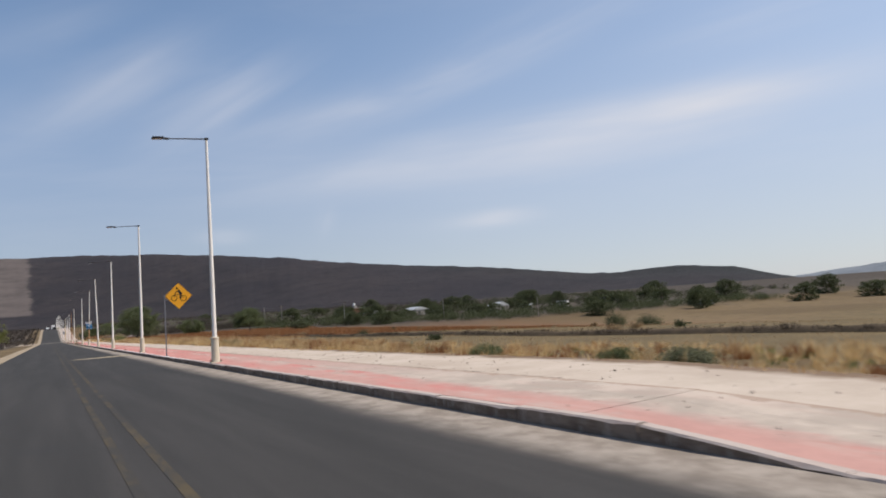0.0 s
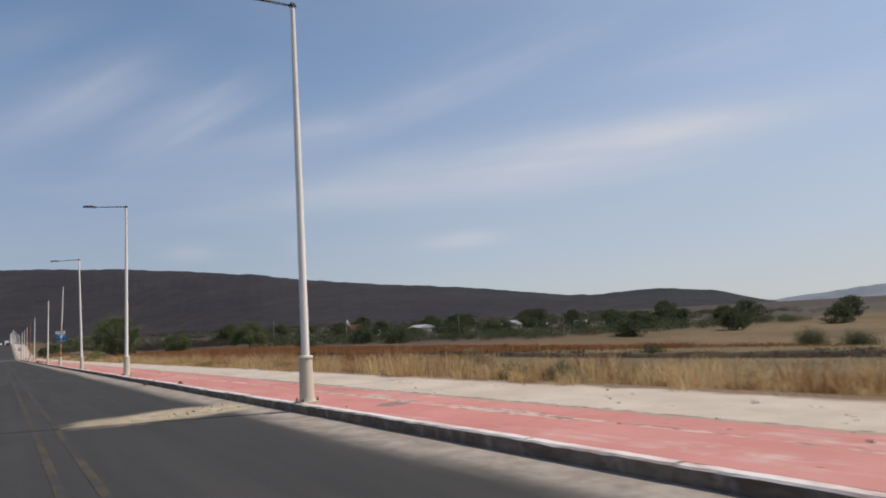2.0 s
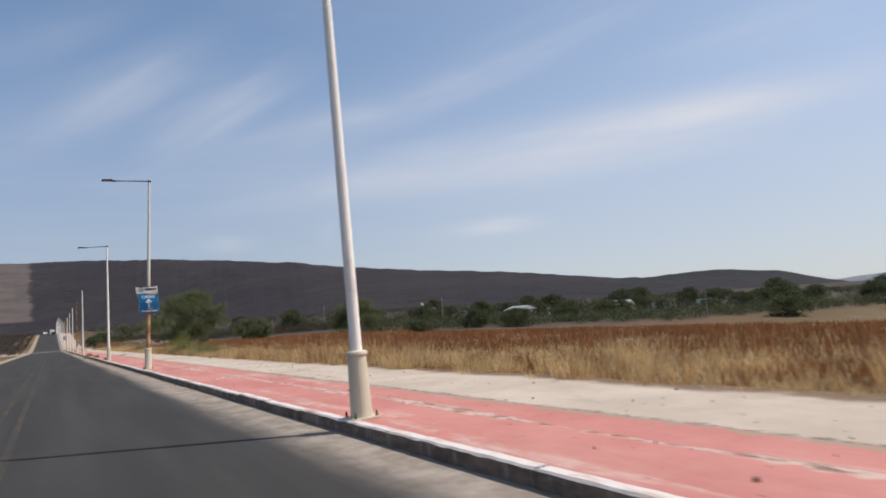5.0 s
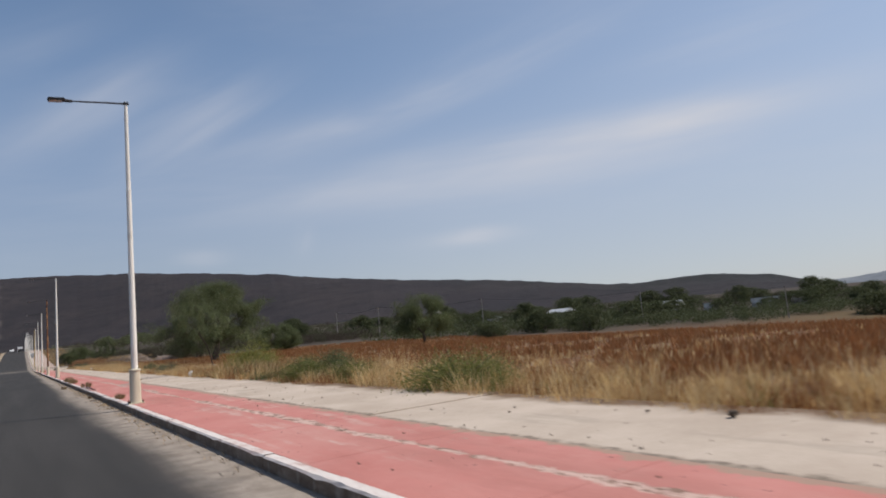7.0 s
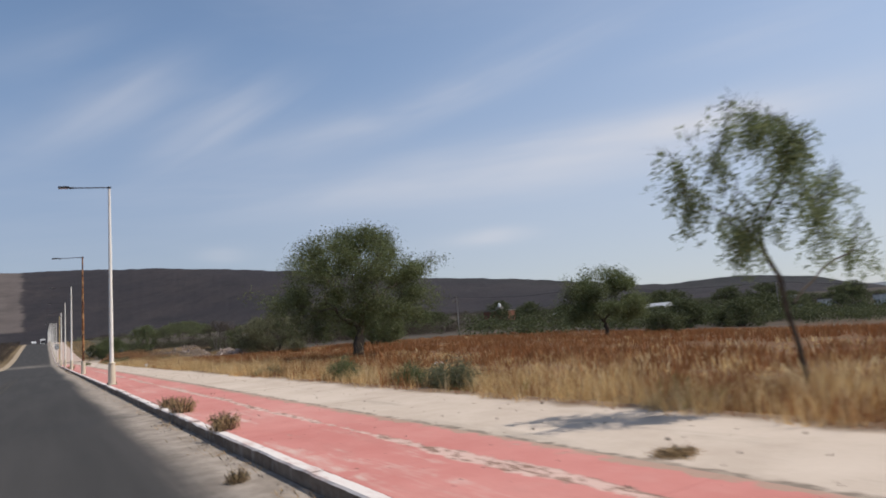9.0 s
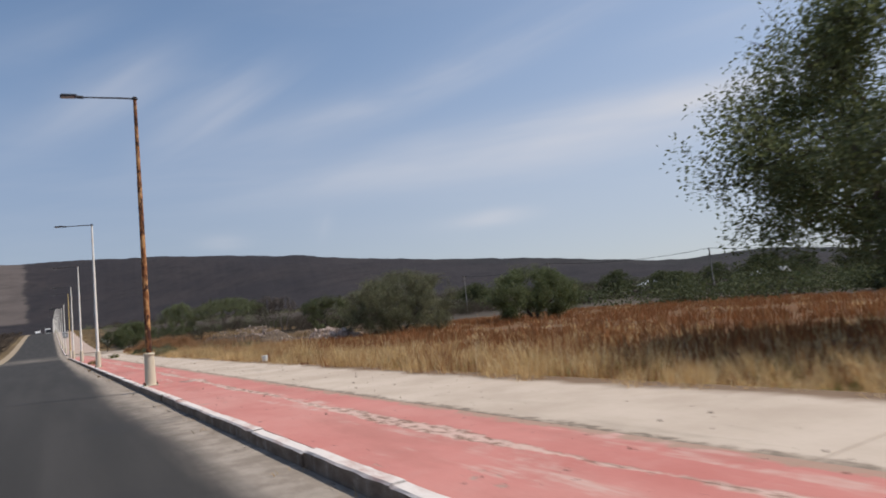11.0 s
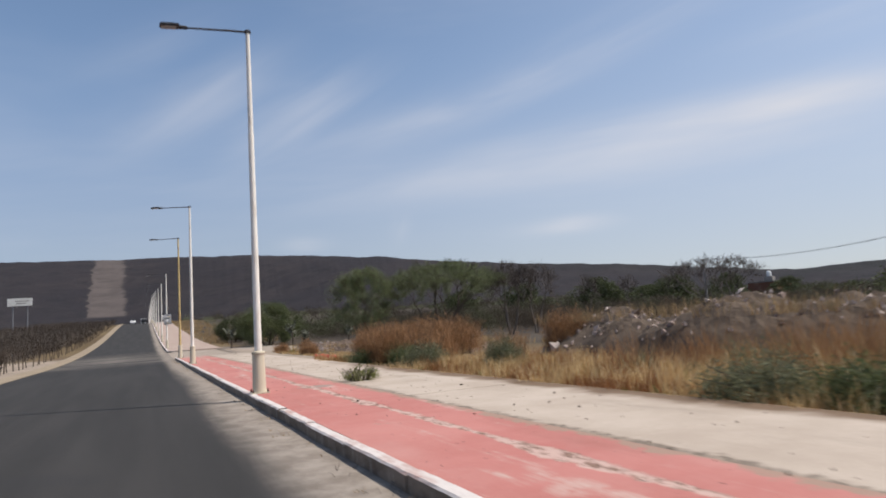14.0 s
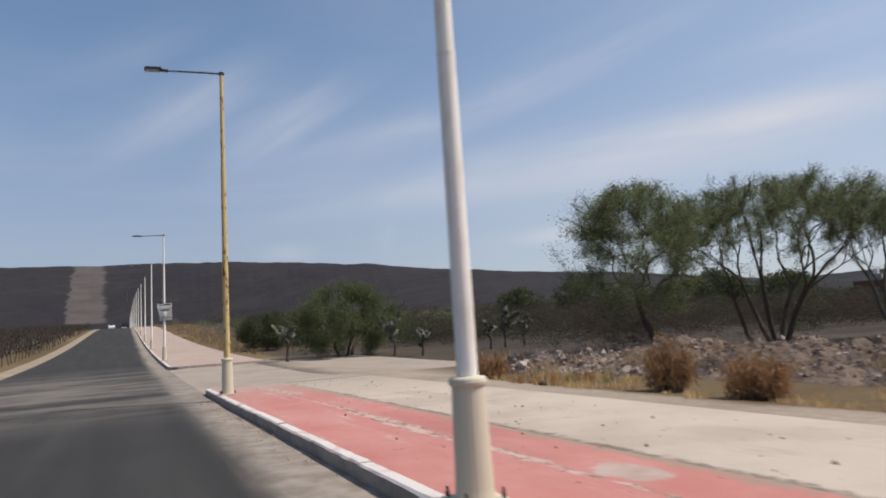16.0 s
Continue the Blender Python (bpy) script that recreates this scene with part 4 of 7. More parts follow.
def grow(bm, p, d, length, radius, depth, rng, tips, spread_a, up, lift_min, kids=(2, 4), bend=0.25, sides=6):
    """A limb that forks; the ends of the last forks are gathered in tips."""
    pts, rad = [p.copy()], [radius]
    steps = 4
    for i in range(steps):
        d = (d + Vector(rng.normal(0, bend, 3)) * 0.5 + Vector((0, 0, up * 0.12))).normalized()
        p = p + d * length / steps
        pts.append(p.copy())
        rad.append(radius * (1 - 0.45 * (i + 1) / steps))
        if depth <= 1:
            tips.append((p.copy(), d.copy()))
    tube(bm, pts, rad, max(4, sides), cap=False)
    if depth == 0:
        return
    for _ in range(int(rng.integers(kids[0], kids[1] + 1))):
        q = pts[int(rng.integers(2, len(pts)))]
        axis_v = d.orthogonal().normalized()
        axis_v.rotate(Quaternion(d, rng.uniform(0, math.tau)))
        nd = d.copy()
        nd.rotate(Quaternion(axis_v, radians(rng.uniform(*spread_a))))
        nd.z = max(nd.z, lift_min)
        grow(bm, q, nd.normalized(), length * rng.uniform(0.6, 0.85), rad[-1] * 0.8, depth - 1, rng, tips, spread_a, up, lift_min, kids, bend, sides - 1)


def tree(name, label, at, height, width, seed, leaf="leaf", count=5000, leaf_size=0.12, stems=1, lean=0.15, clump=0.5, group="", skirt=0.25, fill=0.5, per=40, full=0.0):
    """A tree with forked limbs; clumps of leaves sit at the limb ends and, by the share fill, over a lobed crown."""
    rng = np.random.default_rng(seed)
    x, y = at[0], at[1]
    z = at[2] if len(at) > 2 else ground_z(x, y)
    t = thing(name, label, "tree", (x, y, z - 0.05), group)
    fork, best = height * 0.26, None
    for attempt in range(10):
        tr = np.random.default_rng(seed * 100 + attempt)
        got, tips = bmesh.new(), []
        for k in range(stems):
            a = math.tau * k / stems + tr.uniform(0, 1.5)
            d = Vector((math.cos(a) * (0.55 if stems > 1 else lean), math.sin(a) * (0.55 if stems > 1 else lean), 1)).normalized()
            p0 = Vector((math.cos(a), math.sin(a), 0)) * (0.16 * (stems > 1))
            grow(got, p0, d, fork * 1.5, height * (0.032 if stems == 1 else 0.020), 3, tr, tips, (22, 60), 0.4, skirt - 0.3, (3, 4), 0.3, 7)
        cand = np.array([p[:] for p, _ in tips])
        off = np.hypot(*cand[:, :2].mean(0))
        if best is None or off < best[0]:
            if best is not None:
                best[1].free()
            best = (off, got, cand)
        else:
            got.free()
    bm, pts = best[1], best[2]
    mid = pts[:, :2].mean(0)
    pts[:, :2] -= mid
    top, rad = pts[:, 2].max(), np.percentile(np.hypot(pts[:, 0], pts[:, 1]), 94)
    fz, fr = height * 0.95 / top, width * 0.46 / max(rad, 0.1)
    for v in bm.verts:
        s = min(1.0, max(v.co.z, 0.0) / (fork * 1.2))
        v.co.x, v.co.y = v.co.x * (1 + (fr - 1) * s) - mid[0] * s * fr, v.co.y * (1 + (fr - 1) * s) - mid[1] * s * fr
        v.co.z *= fz
    pts = pts * np.array([fr, fr, fz])
    part("trunk", bm, M["bark"], t, smooth=True)
    n = max(8, count // per)
    cl = pts[rng.integers(0, len(pts), n)]
    lo = height * skirt
    ball = rng.normal(0, 1, (n, 3))
    ball /= np.linalg.norm(ball, axis=1)[:, None]
    lobes = np.array([0.72 + 0.5 * noise.noise(Vector(q) * 1.7 + Vector((seed, 0, 0))) for q in ball])
    shell = ball * (lobes * rng.uniform(0.45, 1.0, n) ** 0.5)[:, None] * np.array([width * 0.52, width * 0.52, (height - lo) * 0.52]) + np.array([0, 0, (height + lo) / 2])
    if full:
        # widest below mid height, narrowing towards the ground to the share full
        s = rng.uniform(0, 1, n)
        z1 = lo + (height - lo) * s
        over, under = np.clip((s - 0.42) / 0.58, 0, 1), np.clip(s / 0.42, 0, 1)
        r1 = np.sqrt(1 - over ** 2.3) * (full + (1 - full) * under ** 0.6)
        a1 = rng.uniform(0, math.tau, n)
        lob = np.array([0.86 + 0.36 * noise.noise((math.cos(q) * 1.6 + seed, math.sin(q) * 1.6, h * 2.4)) for q, h in zip(a1, s)])
        r1 = r1 * lob * width * 0.5 * rng.uniform(0, 1, n) ** 0.38
        shell = np.stack([np.cos(a1) * r1, np.sin(a1) * r1, z1 * (0.93 + 0.1 * (lob - 0.86))], 1)
    use = rng.uniform(0, 1, n) < fill
    cl[use] = shell[use]
    c = np.repeat(cl, per, 0)
    puff = rng.normal(0, 1, c.shape)
    puff *= (rng.uniform(0, 1, len(c)) ** 0.75 / np.linalg.norm(puff, axis=1))[:, None]
    c = c + puff * np.array([clump, clump, clump * 0.75])
    c[:, 2] = np.maximum(c[:, 2], lo * rng.uniform(0.6, 1.2, len(c)))
    leaves("crown", c, None, leaf_size, M[leaf], t, rng, 2.2, 0.2)
    return t


def dome(n, width, height, rng, rim=0.55, flat=0.22, shift=0.0):
    """Ends of the limbs under an umbrella-shaped crown, spread evenly, with some lower down near the rim."""
    i = np.arange(n) + 0.5
    a, q = i * 2.39996 + rng.normal(0, 0.15, n), np.sqrt(i / n)
    lob = np.array([1 + 0.20 * noise.noise((math.cos(v) * 1.8, math.sin(v) * 1.8, shift + n)) for v in a])
    z = height * (1 - flat * q ** 2.6) * (1 + 0.025 * rng.normal(0, 1, n))
    low = rng.uniform(0, 1, n) < 0.40
    z[low] *= 1 - (1 - rim) * rng.uniform(0.1, 1, low.sum()) ** 1.5 * (0.35 + 0.65 * q[low])
    r = q * lob * width / 2
    return np.stack([np.cos(a) * r + shift, np.sin(a) * r, z], 1)


def ball(n, width, height, low, rng, shift=0.0, wide_at=0.45):
    """Ends of the limbs over a lobed, rounded crown that is widest at the share wide_at of its depth."""
    s = rng.uniform(0, 1, n) ** 0.85
    a = rng.uniform(0, math.tau, n)
    over, under = np.clip((s - wide_at) / (1 - wide_at), 0, 1), np.clip(s / wide_at, 0, 1)
    r = np.sqrt(1 - over ** 2.2) * (0.62 + 0.38 * under ** 0.7)
    lob = np.array([0.9 + 0.42 * noise.noise((math.cos(v) * 1.5 + n, math.sin(v) * 1.5, h * 2.6)) for v, h in zip(a, s)])
    r = r * lob * width / 2 * rng.uniform(0.12, 1, n) ** 0.42
    z = low + (height - low) * s * (0.90 + 0.18 * (lob - 0.75))
    return np.stack([np.cos(a) * r + shift, np.sin(a) * r, np.minimum(z, height)], 1)


def fan(bm, p, d, ends, r, rng, tips, wiggle=0.06, reach=0.42, sides=7):
    """A limb that forks again and again until each fork reaches one of the ends."""
    n = len(ends)
    goal = ends.mean(0)
    gap = goal - p
    far = float(np.linalg.norm(gap))
    last = n == 1
    q = ends[0] if last else p + gap * reach * rng.uniform(0.85, 1.15) + rng.normal(0, wiggle * far, 3) * 0.4
    span = float(np.linalg.norm(q - p))
    bend = p + d * span * 0.5 + rng.normal(0, wiggle * span, 3)
    u = np.linspace(0, 1, 6)[:, None]
    line = (1 - u) ** 2 * p + 2 * u * (1 - u) * bend + u ** 2 * q
    line[1:-1] += rng.normal(0, wiggle * 0.25 * span, (4, 3))
    r1 = 0.003 if last else r * 0.80
    tube(bm, [Vector(v) for v in line], [r + (r1 - r) * k / 5 for k in range(6)], max(4, sides), cap=False)
    way = q - bend
    way = way / (np.linalg.norm(way) + 1e-9)
    if last:
        tips.append(line)
        return
    if n <= 3:
        tips.append(line)
    rel = ends - goal
    rel = rel - np.outer(rel @ way, way)
    axis_v = np.linalg.svd(rel, full_matrices=False)[2][0]
    order = np.argsort(rel @ axis_v)
    k = min(n - 1, max(1, round(n * rng.uniform(0.36, 0.64))))
    for group in (order[:k], order[k:]):
        fan(bm, q, way, ends[group], r1 * (len(group) / n) ** 0.5, rng, tips, wiggle, reach, sides - 1)


def fan_tree(name, label, at, ends, seed, stems, leaf=None, count=20000, leaf_size=0.08, clump=0.3, spray=0, spray_len=0.5, wiggle=0.06, reach=0.42, ratio=2.2, droop=0.2, wood="bark", start=0.2, up=1.2, flatten=0.8, hang=0.0):
    """A tree whose limbs fan out to the ends of its crown; stems: foot x, foot y, lean x, lean y, radius and, for a side branch, the height it leaves the trunk."""
    rng = np.random.default_rng(seed)
    z = at[2] if len(at) > 2 else ground_z(at[0], at[1])
    t = thing(name, label, "tree", (at[0], at[1], z - 0.05))
    bm, tips = bmesh.new(), []
    feet = np.array([(x + 2.0 * lx, y + 2.0 * ly) for x, y, lx, ly, *_ in stems])
    near = np.argmin(np.hypot(ends[:, None, 0] - feet[None, :, 0], ends[:, None, 1] - feet[None, :, 1]), 1)
    for k, (x, y, lx, ly, r, *z0) in enumerate(stems):
        mine = ends[near == k]
        if len(mine):
            d = np.array([lx, ly, 1.0])
            fan(bm, np.array([x, y, z0[0] if z0 else -0.1]), d / np.linalg.norm(d), mine, r, rng, tips, wiggle, reach)
    part("trunk", bm, M[wood], t, smooth=True)
    lines = np.array(tips)

    def along(n, a, b):
        i, s = rng.integers(0, len(lines), n), rng.uniform(a, b, n) * 5
        k = np.clip(s.astype(int), 0, 4)
        p0, p1 = lines[i, k], lines[i, k + 1]
        return p0 + (p1 - p0) * (s - k)[:, None], p1 - p0

    if leaf:
        c, _ = along(count, start, 1.08)
        puff = rng.normal(0, 1, c.shape)
        puff *= (rng.uniform(0, 1, len(c)) ** 0.5 * 1.7 * clump / np.linalg.norm(puff, axis=1))[:, None]
        c = c + puff * np.array([1, 1, flatten])
        if hang:
            m = max(1, count // 26)
            c0, _ = along(m, 0.1, 1.05)
            c = np.repeat(c0 + rng.normal(0, clump, c0.shape), 26, 0)
            s = rng.uniform(0, 1, len(c))
            c[:, :2] += np.repeat(rng.normal(0, 0.16, (m, 2)), 26, 0) * s[:, None] + rng.normal(0, 0.028, (len(c), 2))
            c[:, 2] -= s * np.repeat(rng.uniform(0.25, 1.0, m), 26) * hang
        c[:, 2] = np.maximum(c[:, 2], 0.15)
        leaves("crown", c, None, leaf_size, M[leaf], t, rng, ratio, droop)
    if spray:
        c, d = along(spray, 0.1, 1.0)
        d = d / (np.linalg.norm(d, axis=1)[:, None] + 1e-9) + rng.normal(0, 0.42, d.shape) + np.array([0, 0, 0.25 * up])
        d /= np.linalg.norm(d, axis=1)[:, None]
        leaves("twig_spray", c + d * spray_len * 0.4, d, spray_len, M["twig" if wood == "bark" else wood], t, rng, 42)
    return t


def bush(name, label, at, height, width, seed, leaf="leaf", count=1200, leaf_size=0.10, stalks=24, group="", ratio=2.2, droop=-0.3, upright=0.0):
    """A low plant: stalks from one root, with leaflets or twigs along them."""
    rng = np.random.default_rng(seed)
    z = at[2] if len(at) > 2 else ground_z(*at[:2])
    t = thing(name, label, "bush", (at[0], at[1], z - 0.03), group)
    bm, cs = bmesh.new(), []
    per = count // stalks
    for _ in range(stalks):
        a, q = rng.uniform(0, math.tau), rng.uniform(0, 1)
        tip = Vector((math.cos(a) * width / 2 * math.sqrt(q), math.sin(a) * width / 2 * math.sqrt(q), height * (1 - (0.45 - 0.3 * upright) * q) * rng.uniform(0.7, 1.05)))
        mid = tip * 0.5 + Vector((0, 0, height * 0.12))
        root = 0.12 + 0.6 * upright
        mid.xy = tip.xy * (0.5 + 0.35 * upright)
        tube(bm, [Vector((tip.x * root, tip.y * root, 0)), mid, tip], [0.008 + height * 0.003, 0.006, 0.003], 4, cap=False)
        s = rng.uniform(0.0, 1.0, per)[:, None]
        path = np.array(mid) * (1 - s) + np.array(tip) * s
        path[:, 2] = path[:, 2] * rng.uniform(0.2, 1.05, per)
        cs.append(path + rng.normal(0, 1, (per, 3)) * np.array([width * 0.09, width * 0.09, height * 0.06]) * (1 - 0.5 * upright))
    part("stem", bm, M["twig"], t)
    c = np.concatenate(cs)
    c[:, 2] = np.maximum(c[:, 2], 0.03)
    leaves("foliage", c, None, leaf_size, M[leaf], t, rng, ratio=ratio, droop=droop)
    return t


# ---- trees beside the road ----
g = np.random.default_rng(2)
fan_tree("mesquite_tree", "broad green mesquite tree with dark trunk in dry grass", (15.3, 191.2), ball(230, 13.4, 9.2, 1.3, g, 0.1, 0.36), 11, [(0, 0, -0.12, 0, 0.40)], "leaf", 98000, 0.12, 0.50, 3500, 0.6, wiggle=0.09, reach=0.34, start=0.0)
fan_tree("mesquite_tree", "rounded green mesquite tree on a dark trunk in the weeds", (47.5, 200.4), ball(120, 10.2, 7.8, 0.9, g, 0.0, 0.35), 12, [(0, 0, 0.05, 0, 0.25)], "leaf", 38000, 0.17, 0.58, 500, 0.6, wiggle=0.09, reach=0.36, start=0.1)
pepper = [(-0.32, 0.0, 4.2), (-1.3, 0.1, 4.25)]
while len(pepper) < 40:
    u, v, q = g.uniform(-1, 1, 3)
    if 0.25 < u * u + v * v + q * q < 1:
        z = 3.15 + 1.2 * q
        pepper.append((-0.50 + 1.65 * u - 0.45 * (z - 3.15), 1.0 * v, z))
pepper = np.array(pepper + [(1.7, 0.1, 2.35), (2.1, 0.0, 2.75), (2.5, 0.1, 2.75), (2.85, 0.0, 2.45)])
fan_tree("pepper_tree", "slender leaning young tree with sparse drooping leaves", (6.9, 157.3), pepper, 13, [(0, 0, -0.16, 0, 0.042), (-0.1, 0, 1.55, 0, 0.018, 1.45)], "acacialeaf", 17000, 0.065, 0.07, 700, 0.3, wiggle=0.05, reach=0.60, hang=0.7, droop=0.9, ratio=3.4)
fan_tree("mesquite_tree", "wide grey-green mesquite tree behind tall grass", (22.5, 233.1), ball(230, 11.2, 5.35, 0.05, g, 0.0, 0.34), 14, [(-0.3, 0, -0.5, 0.1, 0.15), (0.3, 0.1, 0.45, -0.1, 0.15), (0, -0.2, 0.0, 0.3, 0.14)], "greyleaf", 84000, 0.10, 0.42, 8000, 0.6, wiggle=0.09, start=0.0)
fan_tree("mesquite_tree", "dense green mesquite tree behind tall grass", (36.5, 232.6), ball(180, 10.6, 5.25, 0.1, g, 0.0, 0.34), 15, [(-0.2, 0, -0.35, 0.1, 0.17), (0.2, 0.1, 0.4, -0.1, 0.17)], "leaf", 56000, 0.14, 0.44, 2500, 0.6, wiggle=0.09, start=0.05)
fan_tree("mesquite_tree", "dark green small mesquite tree beside a rubble mound", (22.6, 248.0), ball(90, 6.6, 4.3, 0.3, g, 0.0, 0.5), 16, [(-0.2, 0, -0.35, 0.1, 0.11), (0.2, 0.1, 0.4, -0.1, 0.11)], "leaf", 30000, 0.09, 0.26, 6000, 0.5, wiggle=0.1, start=0.0)
fan_tree("acacia_tree", "many-stemmed acacia tree with thin feathery green crown", (21.1, 287.0), dome(420, 10.9, 6.55, g, 0.56, 0.24, 0.15), 17,
         [(-0.7, 0.3, -0.55, 0.15, 0.085), (-0.1, 0, -0.22, 0.05, 0.11), (0.1, -0.1, 0.1, -0.2, 0.11), (0.2, 0.1, 0.34, 0.1, 0.12), (0.1, 0.25, 0.05, 0.32, 0.10), (-0.1, -0.2, -0.1, -0.34, 0.09)],
         "acacialeaf", 125000, 0.058, 0.25, 15000, 0.5, wiggle=0.045, reach=0.36, start=0.35, flatten=0.6, ratio=2.4)
fan_tree("acacia_tree", "small acacia tree with fine green leaves behind rubble", (14.9, 287.2), ball(200, 6.2, 6.75, 1.7, g, -0.65, 0.36), 18, [(0, 0, -0.2, 0, 0.15)], "acacialeaf", 90000, 0.06, 0.28, 6000, 0.5, wiggle=0.08, reach=0.38, start=0.2, ratio=2.6)
arch = bmesh.new()
tube(arch, [(14.75, 287.2, 2.1), (15.3, 287.1, 2.75), (16.3, 287.0, 2.95), (17.2, 286.9, 2.6), (17.7, 286.9, 1.9)], [0.05, 0.045, 0.04, 0.03, 0.015], 6)
part("arched_branch", arch, M["bark"], bpy.data.objects["acacia_tree.001"]).matrix_parent_inverse = bpy.data.objects["acacia_tree.001"].matrix_basis.inverted()
for x, y, h, w, n, seed, stems, words in (
        (27.3, 286.0, 6.3, 5.0, 150, 19, [(-0.15, 0, -0.3, 0.1, 0.10), (0.1, 0.1, 0.15, -0.2, 0.10), (0, 0.2, -0.05, 0.3, 0.09)], "leafless grey acacia tree with fine bare twigs"),
        (28.9, 284.6, 6.0, 4.8, 130, 20, [(-0.1, 0, 0.25, 0.1, 0.11), (0.15, 0.1, 0.5, -0.1, 0.09)], "leafless grey acacia tree with fine bare twigs"),
        (36.5, 286.5, 5.0, 2.4, 40, 23, [(0, 0, 0.1, 0, 0.06)], "small leafless grey acacia tree behind the bank"),
        (42.0, 287.5, 5.0, 2.2, 30, 25, [(0, 0, -0.1, 0, 0.06)], "small leafless grey acacia tree behind the bank"),
        (48.6, 283.0, 6.2, 10.5, 220, 24, [(-1.6, 0, -0.4, 0.1, 0.10), (0.2, 0.3, 0.0, 0.2, 0.11), (1.7, 0.1, 0.35, -0.1, 0.10), (2.4, 0.4, 0.6, 0, 0.09)], "wide leafless grey acacia tree across the scrub")):
    fan_tree("acacia_tree", words, (x, y), dome(n, w, h, g, 0.5, 0.22), seed, stems, None, spray=n * 38, spray_len=0.55, wiggle=0.05, reach=0.36, wood="baretwig")
fan_tree("mesquite_tree", "spreading dark green mesquite tree beside the track", (10.2, 308.6), ball(150, 8.6, 4.9, 0.15, g, 0.0, 0.4), 21, [(-0.4, 0, -0.4, 0, 0.12), (0.3, 0.2, 0.3, 0.1, 0.12), (0, -0.2, 0, -0.3, 0.1)], "leaf", 72000, 0.085, 0.36, 4000, 0.5, wiggle=0.1, start=0.0)
fan_tree("mesquite_tree", "low olive mesquite thicket along the far pavement", (8.4, 327.0), ball(90, 5.6, 3.4, 0.3, g, 0.0, 0.5), 26, [(-0.5, 0, -0.4, 0, 0.09), (0.5, 0.2, 0.3, 0.1, 0.09)], "hedge", 30000, 0.10, 0.36, 3500, 0.5, wiggle=0.1, start=0.0)
fan_tree("mesquite_tree", "low olive mesquite thicket along the far pavement", (12.0, 333.0), ball(90, 7.0, 3.6, 0.3, g, 0.0, 0.5), 27, [(-0.5, 0, -0.4, 0, 0.09), (0.5, 0.2, 0.3, 0.1, 0.09)], "hedge", 30000, 0.11, 0.4, 3500, 0.5, wiggle=0.1, start=0.0)
tree("mesquite_tree", "green roadside tree beyond the far shoulder", (-13.5, 128.0), 5.2, 6.0, 22, leaf="brightleaf", count=8000, leaf_size=0.2, stems=2, clump=0.6, skirt=0.08, fill=0.6)

# tall trees of the village and fields: x, y, height, width
FIELD_TREES = [(249.7, 189.6, 9.2, 12.5), (311.8, 175.4, 9.6, 14), (197, 201, 6.6, 15), (93, 226, 4.5, 9.4), (104, 222, 4.4, 10.3), (66, 208.4, 3.5, 6.5), (120, 262, 6.2, 11.2), (140, 240, 5.3, 13.1),
               (170, 255, 6.2, 12.2), (160, 285, 7, 13.1), (185, 300, 7, 14), (205, 270, 7, 11.2), (228, 262, 7, 12.2), (240, 300, 7.9, 15), (262, 250, 7.9, 14), (285, 215, 7.9, 15.9),
               (330, 230, 8.8, 16.9), (350, 160, 9.8, 17.8), (120, 300, 6.2, 11.2), (108, 272, 4.4, 9.4), (98, 290, 3.5, 8.5), 
               (80, 340, 6.2, 12.2), (110, 350, 6.2, 13.1), (190, 340, 7, 15), (225, 345, 7, 15), (260, 330, 7.9, 15.9),
               (300, 300, 7.9, 16.9), (340, 290, 8.8, 16.9), (380, 200, 9.8, 16.9), (400, 140, 9.8, 18.7), (70, 380, 5.3, 11.2), (100, 400, 6.2, 12.2), (140, 390, 6.2, 14),
               (180, 395, 7, 14), (300, 262, 7, 13.1), (140, 270, 4.5, 9), (158, 276, 4.5, 9), (180, 255, 4.5, 10), (212, 241, 5, 9), (197, 250, 4, 8), (224, 232, 5, 10),
               (252, 254, 6, 11), (268, 198, 6, 11), (128, 292, 5, 11), (172, 246, 3.6, 8), (143, 345, 5, 10), (118, 240, 4, 9), (150, 255, 4, 9), (240, 225, 5.5, 12),
               (285, 240, 6, 12)]
SEEDLINGS = [tree("field_tree", "dark green field tree seen across the dry fields", (FIELD_TREES[i][0], FIELD_TREES[i][1]), 8.0, 13.0, 30 + i, count=6000, leaf_size=0.5, leaf="hedge", stems=2, clump=1.4, skirt=0.03, fill=0.85, full=0.7, group="trees across the fields") for i in range(3)]
rng = np.random.default_rng(5)
for i, (x, y, h, w) in enumerate(FIELD_TREES):
    m = pose(x, y, ground_z(x, y) - 0.1, 0, 0, rng.uniform(0, 360)) @ Matrix.Diagonal((w / 13, w / 13, h / 8, 1))
    if i < 3:
        SEEDLINGS[i].matrix_basis = m
    else:
        copy_thing(SEEDLINGS[i % 3], m)


